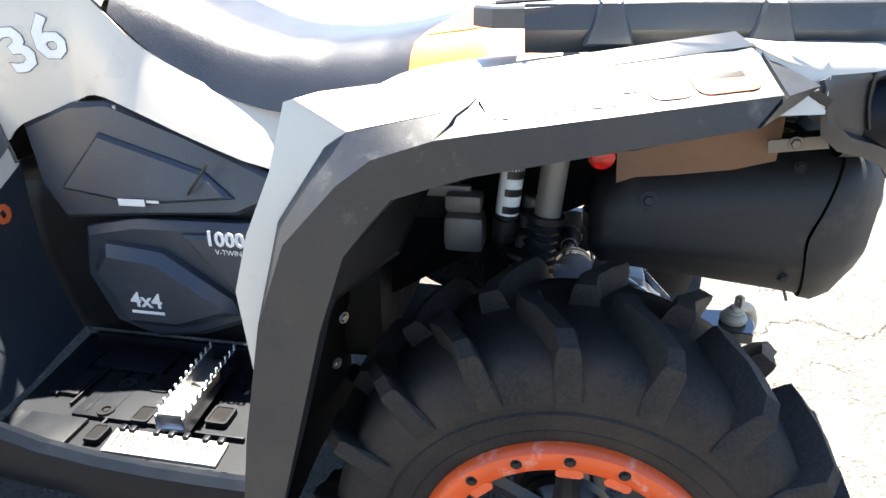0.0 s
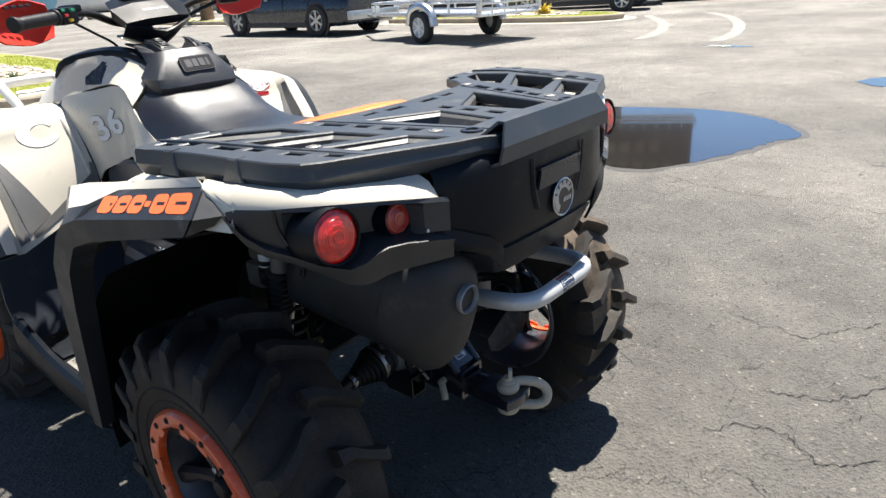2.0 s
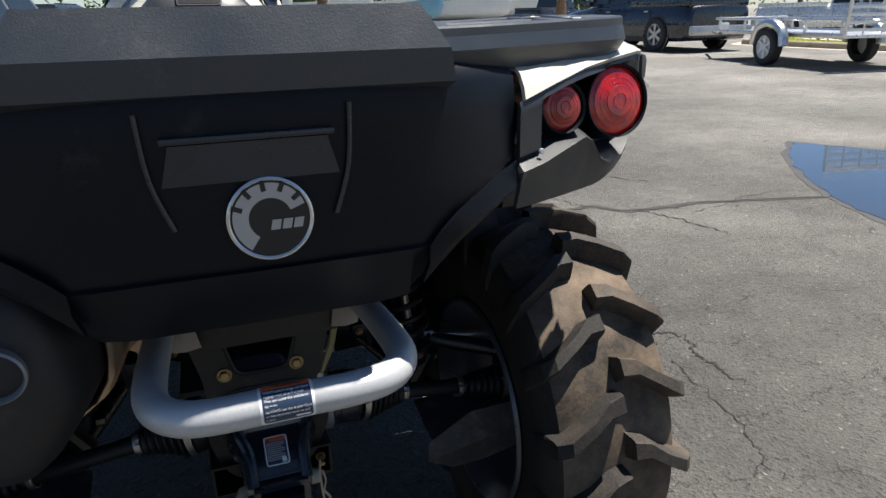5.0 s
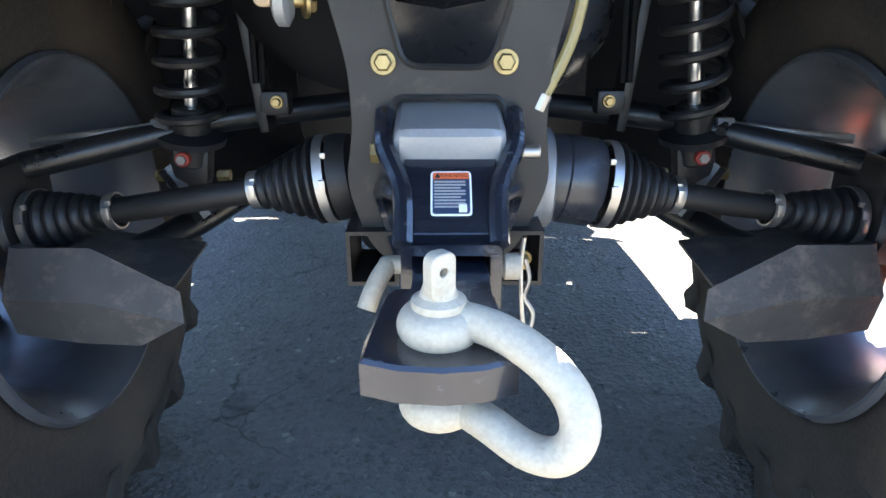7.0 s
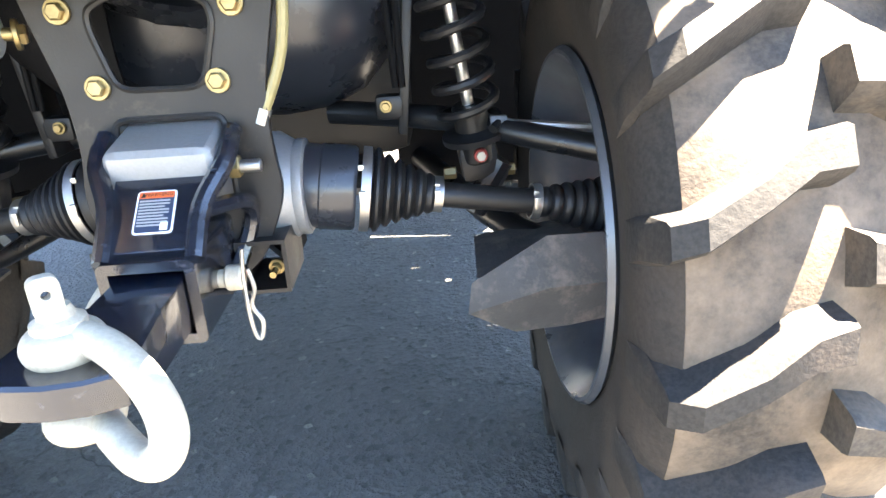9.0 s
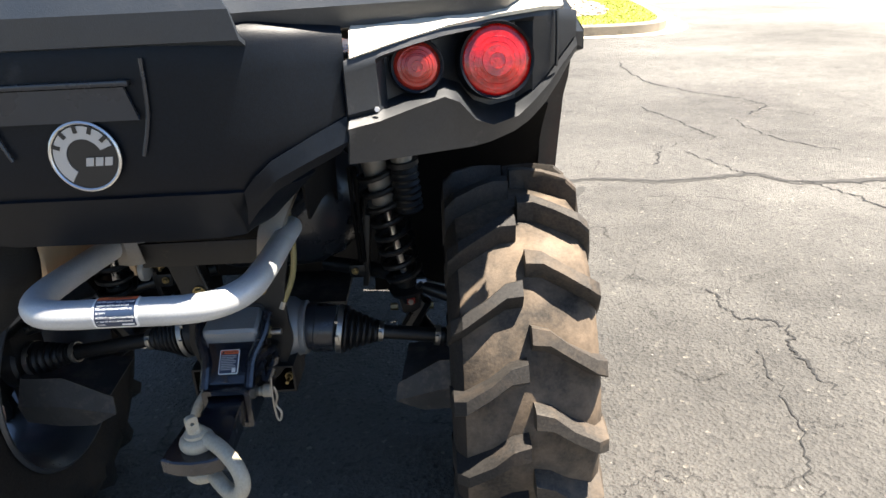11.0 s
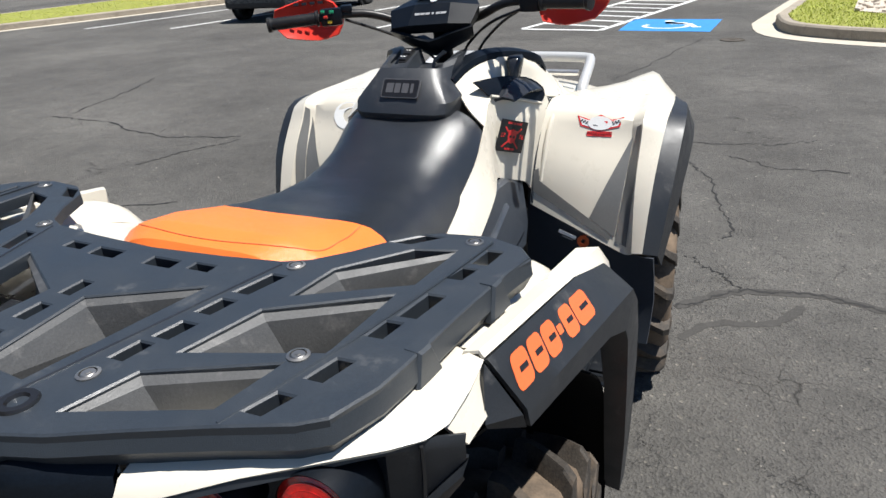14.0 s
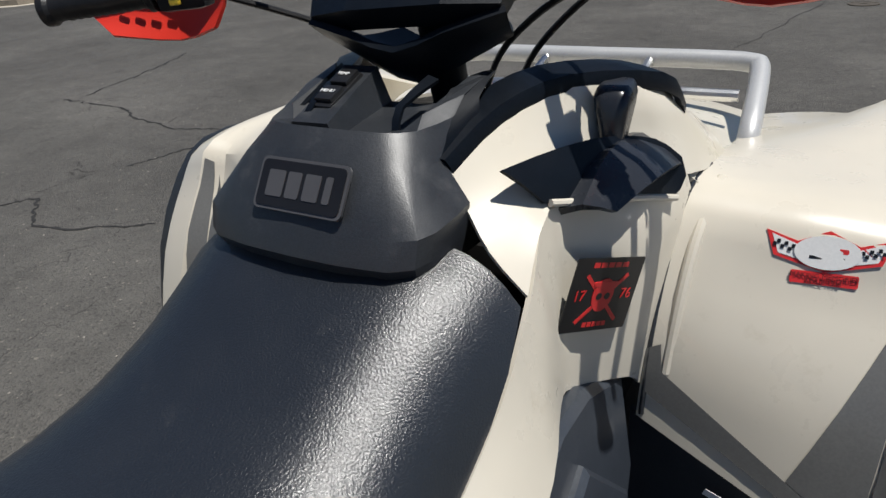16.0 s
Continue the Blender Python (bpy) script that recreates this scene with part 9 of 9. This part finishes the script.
def car(name, label, at, turn, paint, length=4.6, width=1.85, height=1.68, kind="suv", r=0.35, rim="wheel_car", front_only=False):
    """Front of the car looks along its +y."""
    t = thing(name, label, "pickup truck" if kind == "pickup" else "car", at, turn)
    L, W, H = length / 2, width / 2, height
    belt = H * 0.60 if kind != "sedan" else H * 0.62
    nose = belt * 0.93
    st = [(-L, 0.86, 0.45, belt * 0.88), (-L * 0.97, 0.95, 0.30, belt * 0.97), (-L * 0.8, 1.0, 0.26, belt), (-L * 0.2, 1.0, 0.24, belt * 1.0), (L * 0.35, 1.0, 0.24, belt * 0.98), (L * 0.72, 0.98, 0.26, nose * 0.97), (L * 0.93, 0.90, 0.28, nose * 0.88), (L, 0.74, 0.42, nose * 0.72)]
    rows = []
    for y, ws, z0, z1 in st:
        w = W * ws
        rows.append([(-w * 0.92, y, z0), (-w, y, z0 + 0.12), (-w * 1.0, y, (z0 + z1) / 2), (-w * 0.97, y, z1 - 0.08), (-w * 0.88, y, z1), (0, y, z1 + 0.035), (w * 0.88, y, z1), (w * 0.97, y, z1 - 0.08), (w, y, (z0 + z1) / 2), (w, y, z0 + 0.12), (w * 0.92, y, z0), (0, y, z0)])
    part("body", loft(rows, 0, 2, 1, closed=True, cap=True), paint, t, angle=50)
    if kind == "pickup":
        c0, c1, d0, d1 = -L * 0.16, L * 0.50, 0.10, 0.42
    elif kind == "sedan":
        c0, c1, d0, d1 = -L * 0.78, L * 0.45, 0.62, 0.62
    else:
        c0, c1, d0, d1 = -L * 0.95, L * 0.48, 0.22, 0.62
    wb, wt = W * 0.90, W * 0.70

    def ring(f, out):
        y0, y1 = c0 + d0 * f, c1 - d1 * f
        w = wb + (wt - wb) * f + out
        z = belt - 0.02 + (H - belt + 0.02) * f
        return [(-w, y0 - out, z), (w, y0 - out, z), (w, y1 + out, z), (-w, y1 + out, z)]

    part("cabin", loft([ring(0, 0), ring(0.9, 0), [(x * 0.9, y * 0.96, H) for x, y, z in ring(1, 0)]], 0, 1, 1, closed=True, cap=True), paint, t)
    lo, hi = ring(0.10, 0.012), ring(0.86, 0.012)
    for i, nm in ((0, "rear_window"), (1, "side_window"), (2, "windscreen"), (3, "side_window")):
        a, b, c, d = (Vector(lo[i]), Vector(lo[(i + 1) % 4]), Vector(hi[(i + 1) % 4]), Vector(hi[i]))
        if i in (1, 3):
            for f0, f1 in ((0.04, 0.46), (0.52, 0.95)):
                part(nm, loft([[a.lerp(b, f0), a.lerp(b, f1)], [d.lerp(c, f0), d.lerp(c, f1)]], 0.006, 1, 1), "car_glass", t)
        else:
            part(nm, loft([[a.lerp(b, 0.06), a.lerp(b, 0.94)], [d.lerp(c, 0.06), d.lerp(c, 0.94)]], 0.006, 1, 1), "car_glass", t)
    if kind == "pickup":
        part("bed", join(box((W * 1.62, L * 0.74, 0.02), (0, -L * 0.57, belt + 0.05)), *[box((0.06, L * 0.78, 0.14), (s * W * 0.9, -L * 0.58, belt + 0.03), 0.02) for s in (1, -1)], box((W * 1.8, 0.06, 0.16), (0, -L * 0.97, belt + 0.02), 0.02)), paint, t)
        part("rear_bumper", box((W * 1.85, 0.16, 0.22), (0, -L - 0.04, 0.52), 0.03), "wheel_car", t)
    part("front_bumper", box((W * 1.6, 0.14, 0.24), (0, L * 0.965, 0.42), 0.05), "trim_car", t)
    part("grille", box((W * 1.0, 0.06, 0.22), (0, L * 0.985, nose * 0.66), 0.02), "trim_car", t)
    for k in range(4):
        part("grille_bar", box((W * 0.95, 0.02, 0.015), (0, L * 0.985 + 0.03, nose * 0.60 + 0.05 * k), 0.004), "wheel_car", t)
    for s in (1, -1):
        part("sill", box((0.05, L * 1.0, 0.14), (s * W * 0.985, 0, 0.30), 0.02), "trim_car", t)
        part("head_lamp", box((W * 0.34, 0.16, 0.13), (s * W * 0.66, L * 0.94, nose * 0.80), 0.03, (0, 0, -s * 22)), "lamp_car", t)
        part("tail_lamp", box((W * 0.22, 0.08, 0.22), (s * W * 0.80, -L * 0.97, belt * 0.82), 0.02, (0, 0, s * 16)), "lens_red", t)
        part("door_mirror", box((0.16, 0.10, 0.12), (s * (W + 0.06), L * 0.40, belt + 0.08), 0.03), paint, t)
        part("fog_lamp", box((0.14, 0.04, 0.08), (s * W * 0.66, L * 0.985, 0.42), 0.02), "wheel_car", t)
        for dy in (0.12, -0.45):
            part("door_handle", box((0.03, 0.16, 0.03), (s * W * 1.0, L * dy, belt - 0.16), 0.008), "wheel_car", t)
        for y in (L * 0.34, -L * 0.12, -L * 0.5):
            part("door_seam", box((0.006, 0.012, belt * 0.55), (s * W * 1.0, y, belt * 0.62), 0), "trim_car", t)
        if kind == "suv":
            part("side_cladding", box((0.03, L * 0.86, 0.16), (s * (W + 0.004), 0, 0.42), 0.012), "trim_car", t)
        for y in (L * 0.62, -L * 0.60):
            arch = Matrix.Translation((s * (W - 0.012), y, r)) @ Matrix.Rotation(radians(90 * s), 4, "Y")
            part("wheel_well", lathe([(0, 0), (r * 1.14, 0), (r * 1.14, 0.012), (0, 0.012)], arch, 32), "trim_car", t)
            part("arch_moulding", lathe([(r * 1.12, 0.0), (r * 1.12, 0.034), (r * 1.17, 0.040), (r * 1.30, 0.030), (r * 1.34, 0.0)], arch @ Matrix.Rotation(radians(90 if s > 0 else 90), 4, "Z"), 28, 180) if kind == "suv" else lathe([(r * 1.12, 0.0), (r * 1.13, 0.026), (r * 1.18, 0.026), (r * 1.20, 0.0)], arch @ Matrix.Rotation(radians(90), 4, "Z"), 28, 180), "trim_car" if kind == "suv" else paint, t)
            car_wheel(t, s * (W - 0.05), y, r, 0.22, rim)
    part("number_plate", box((0.30, 0.02, 0.15), (0, -L - (0.13 if kind == "pickup" else 0.005), 0.62), 0.004), "white_film", t)
    part("roof_rail", join(*[tube([(s * W * 0.62, c0 + d0 + 0.25, H + 0.02), (s * W * 0.62, c1 - d1 - 0.2, H + 0.02)], 0.016, 1, 8) for s in (1, -1)]), "trim_car", t) if kind == "suv" else None
    return t


P_SLATE = car_paint("slate_blue_car_paint", (0.040, 0.054, 0.072))
P_GREY = car_paint("grey_car_paint", (0.16, 0.17, 0.175))
P_BLACK = car_paint("black_car_paint", (0.012, 0.013, 0.016))
P_NAVY = car_paint("dark_blue_car_paint", (0.012, 0.018, 0.03))
P_WHITE = car_paint("white_car_paint", (0.80, 0.80, 0.78))
P_RED = car_paint("red_car_paint", (0.3, 0.02, 0.02))
car("parked_suv", "slate blue sport utility car parked nose outward in a bay", (-9.25, 13.55, 0), 186, P_SLATE)
car("parked_suv", "grey sport utility car parked tail outward", (-4.35, 17.9, 0), -13, P_GREY, 4.8, 1.95, 1.75)
car("parked_car", "dark car parked in the far row", (-9.6, 20.0, 0), 180, P_BLACK, 4.7, 1.85, 1.5, "sedan")
car("parked_car", "dark blue car in the far row", (-1.4, 25.0, 0), 170, P_NAVY, 4.7, 1.85, 1.5, "sedan")
car("parked_car", "black car in the far row", (-4.6, 26.0, 0), 170, P_BLACK, 4.8, 1.9, 1.6)
car("parked_car", "red car in the far row", (-19.5, 27.0, 0), 100, P_RED, 4.5, 1.8, 1.5, "sedan")
car("parked_car", "blue car in the far row", (-16.0, 28.0, 0), 120, P_NAVY, 4.5, 1.8, 1.5, "sedan")
car("tow_truck", "dark blue-black pickup truck hitched to a trailer", (12.2, 15.7, 0), 2, P_NAVY, 5.8, 2.0, 1.9, "pickup", 0.42)
car("white_pickup", "white pickup truck parked beyond the trailer", (20.5, 16.2, 0), 215, P_WHITE, 5.3, 1.85, 1.75, "pickup", 0.36)
car("dark_sedan", "dark blue sedan parked beside a planted island", (19.4, 10.6, 0), 205, P_NAVY, 4.8, 1.84, 1.45, "sedan", 0.34)
car("silver_truck", "pale silver pickup truck with a dark grille", (21.9, 11.6, 0), 205, P_WHITE, 5.4, 1.95, 1.85, "pickup", 0.38)
car("dark_suv", "black sport utility car at the end of the row", (25.6, 8.3, 0), 205, P_BLACK, 4.9, 2.0, 1.8, "suv", 0.38)
car("far_pickup", "dark pickup truck parked far across the lot", (21.8, 38.5, 0), 300, P_BLACK, 5.8, 2.0, 1.9, "pickup", 0.4)
car("far_car", "dark car by the boats", (2.2, 30.0, 0), 200, P_NAVY, 4.6, 1.85, 1.5, "sedan")

# utility trailer with a mesh ramp
trailer = thing("utility_trailer", "open aluminium utility trailer with an upright mesh ramp", "trailer", (11.15, 8.9, 0), -24.5 + 14)
TL, TW = 1.9, 0.85
part("deck", box((TW * 2, TL * 2, 0.05), (0, 0.2, 0.55), 0.01), "alu", trailer)
for s in (1, -1):
    part("side_rail", join(tube([(s * TW, -TL + 0.2, 0.82), (s * TW, TL + 0.2, 0.82)], 0.025, 1, 8), tube([(s * TW, -TL + 0.2, 0.58), (s * TW, TL + 0.2, 0.58)], 0.03, 1, 8)), "alu", trailer)
    for k in range(5):
        part("rail_post", box((0.04, 0.04, 0.26), (s * TW, -TL + 0.25 + 0.9 * k, 0.70), 0.004), "alu", trailer)
    car_wheel(trailer, s * (TW + 0.16), 0.0, 0.33, 0.2, "boat_white")
    part("mud_guard", tube([(s * (TW + 0.16), -0.44, 0.36), (s * (TW + 0.16), -0.34, 0.64), (s * (TW + 0.16), 0.0, 0.76), (s * (TW + 0.16), 0.34, 0.64), (s * (TW + 0.16), 0.44, 0.36)], 0.09, 3, 8), "alu", trailer)
part("front_rail", tube([(-TW, TL + 0.2, 0.82), (TW, TL + 0.2, 0.82)], 0.025, 1, 8), "alu", trailer)
part("tongue", join(tube([(-TW, TL, 0.52), (0, TL + 1.7, 0.50)], 0.035, 1, 8), tube([(TW, TL, 0.52), (0, TL + 1.7, 0.50)], 0.035, 1, 8)), "casting", trailer)
ramp = part("ramp", join(tube([(-TW, -TL + 0.18, 0.58), (-TW, -TL + 0.10, 1.66)], 0.03, 1, 8), tube([(TW, -TL + 0.18, 0.58), (TW, -TL + 0.10, 1.66)], 0.03, 1, 8), tube([(-TW, -TL + 0.10, 1.66), (TW, -TL + 0.10, 1.66)], 0.03, 1, 8)), "alu", trailer, "upright aluminium loading ramp")
for k in range(9):
    part("ramp_bar", box((TW * 2, 0.02, 0.05), (0, -TL + 0.17 - 0.005 * k, 0.66 + 0.12 * k), 0.004), "alu", ramp)
for k in range(4):
    part("ramp_upright", tube([(-TW + 0.34 * (k + 1), -TL + 0.19, 0.58), (-TW + 0.34 * (k + 1), -TL + 0.11, 1.66)], 0.014, 1, 6), "alu", ramp)


def boat(x, y, turn, mat, L, label):
    t = thing("boat", label, "boat", (x, y, 0), turn)
    t.matrix_world = t.matrix_world @ Matrix.Scale(0.8, 4)
    rows = []
    for f, w, k, s in ((-1, 0.95, 0.62, 2.45), (-0.5, 1.0, 0.55, 2.45), (0.1, 1.0, 0.55, 2.58), (0.6, 0.78, 0.65, 2.90), (0.9, 0.36, 1.10, 3.16), (1.0, 0.05, 1.95, 3.26)):
        W = 1.25 * w
        rows.append([(-W, f * L / 2, s), (-W * 0.95, f * L / 2, k + (s - k) * 0.5), (-W * 0.78, f * L / 2, k + (s - k) * 0.25), (0, f * L / 2, k), (W * 0.78, f * L / 2, k + (s - k) * 0.25), (W * 0.95, f * L / 2, k + (s - k) * 0.5), (W, f * L / 2, s)])
    for sx in (1, -1):
        part("gunwale", loft([[(sx * (1.25 * w + 0.03), f * L / 2, z - 0.28), (sx * (1.25 * w + 0.05), f * L / 2, z + 0.02)] for f, w, z in ((-1, 0.95, 2.45), (-0.5, 1.0, 2.45), (0.1, 1.0, 2.58), (0.6, 0.78, 2.90), (0.9, 0.36, 3.16), (1.0, 0.05, 3.26))], 0.03, 3, 1), "boat_white", t)
    part("hull", loft(rows, 0.04, 3, 2), mat, t)
    part("deck", loft([[(-1.1 * w, f * L / 2, z), (0, f * L / 2, z + 0.05), (1.1 * w, f * L / 2, z)] for f, w, z in ((-0.98, 0.95, 2.15), (0.1, 1.0, 2.2), (0.6, 0.74, 2.66), (0.92, 0.27, 3.0))], 0.03, 2, 1), "boat_white", t)
    part("console", box((0.9, 0.9, 1.3), (0, 0.2, 2.75), 0.08), "boat_white", t)
    part("windshield", loft([[(-0.5, 0.62, 3.35), (0.0, 0.75, 3.35), (0.5, 0.62, 3.35)], [(-0.45, 0.40, 3.85), (0.0, 0.52, 3.85), (0.45, 0.40, 3.85)]], 0.02, 1, 2), "car_glass", t)
    part("canopy", box((1.9, 2.2, 0.09), (0, 0.0, 4.30), 0.04), "boat_white", t)
    for sx in (1, -1):
        for sy in (0.7, -0.7):
            part("canopy_post", tube([(sx * 0.6, sy, 2.2), (sx * 0.8, sy, 4.27)], 0.03, 1, 8), "alu", t)
        part("trailer_rail", box((0.10, L * 1.1, 0.16), (sx * 0.62, 0.3, 0.58), 0.02), "trim_car", t)
        for dy in (-0.9, 0.0):
            car_wheel(t, sx * 1.15, dy - 0.5, 0.33, 0.2)
    part("motor", join(box((0.4, 0.5, 0.7), (0, -L / 2 - 0.35, 2.6), 0.1), box((0.16, 0.2, 1.1), (0, -L / 2 - 0.35, 1.7), 0.04)), "trim_car", t)
    return t


boat(4.0, 47.0, 240, "boat_white", 7.5, "white motor boat on a trailer")
boat(10.0, 50.0, 240, "boat_white", 8.0, "white and dark motor boat on a trailer")
boat(15.5, 50.5, 245, "boat_blue", 8.0, "light blue centre-console boat on a trailer")
boat(21.5, 51.0, 245, "boat_white", 8.0, "white centre-console boat on a trailer")
boat(27.0, 51.0, 245, "boat_white", 8.0, "white centre-console boat on a trailer")

# tree line, pale building and the billboard that the puddle mirrors
for k, (x, y) in enumerate([(-60, 95), (-42, 92), (-25, 96), (-8, 100), (6, 98), (16, 104), (28, 96), (40, 99), (52, 92), (66, 84), (78, 72), (86, 56), (92, 40), (94, 22), (90, 2), (88, -20), (-75, 80), (-85, 60), (-90, 35)]):
    t = thing("tree", "dark green broadleaf tree far across the lot", "tree", (x, y, 0))
    h = 7.5 + (k * 37 % 5) * 0.7
    part("trunk", join(tube([(0, 0, 0), (0.1, 0, h * 0.3), (0.0, 0.1, h * 0.6)], 0.3, 3, 8, radii=(0.4, 0.2)), *[tube([(0.05, 0, h * 0.35), (math.cos(a) * 1.6, math.sin(a) * 1.6, h * 0.62)], 0.1, 2, 6, radii=(0.16, 0.06)) for a in (0.4, 1.9, 3.4, 5.0)]), "bark", t)
    me = leaf_clump(1500, 5.6, 4.6, 3.4, 0.75, k + 20)
    me.materials.append(M["leaf"])
    cr_ = new("crown", me)
    cr_.parent = t
    cr_.matrix_basis = Matrix.Translation((0, 0, h * 0.62))
hedge_mesh = leaf_clump(9000, 62.0, 5.0, 2.0, 0.8, 77)
hedge_mesh.materials.append(M["leaf"])
hedge = tagged(new("hedge", hedge_mesh), "dense dark green hedge and bushes behind the boats", "hedge", kind="stuff")
hedge.matrix_world = pose(10, 76, 1.4)
shed = thing("store_building", "low tan store building behind the lot", "building", (46, 82, 0), -30)
part("wall", box((34, 12, 5), (0, 0, 2.5), 0.05), "stucco", shed)
part("roof", box((35, 13, 0.5), (0, 0, 5.2), 0.05), "casting", shed)
for k in range(9):
    part("window", box((2.2, 0.1, 2.4), (-14 + 3.5 * k, -6.04, 1.6), 0.02), "car_glass", shed)
bb = thing("billboard", "brown roadside billboard on a steel post with a catwalk", "billboard", (41.4, 20.0, 0), 117)
part("post", rod((0, -0.75, 0), (0, -0.75, 11), 0.5, 24), "casting", bb)
part("panel", box((10.4, 0.35, 6.2), (0.0, 0, 11.9), 0.04), "brown_sign", bb)
for s in (1, -1):
    for r_, (w, z) in enumerate(((7.2, 13.4), (8.4, 11.9), (6.6, 10.4))):
        for j in range(int(w)):
            part("letter_bar", box((0.62, 0.04, 0.75), (-w / 2 + 0.5 + j, s * 0.19, z), 0.01), "tan_bar", bb)
part("catwalk", join(box((10.6, 0.9, 0.06), (0, 0.65, 8.45), 0), box((10.6, 0.9, 0.06), (0, -0.65, 8.45), 0), *[box((0.05, 0.05, 0.5), (-5.2 + 0.8 * k, 1.0, 8.7), 0) for k in range(14)]), "casting", bb)
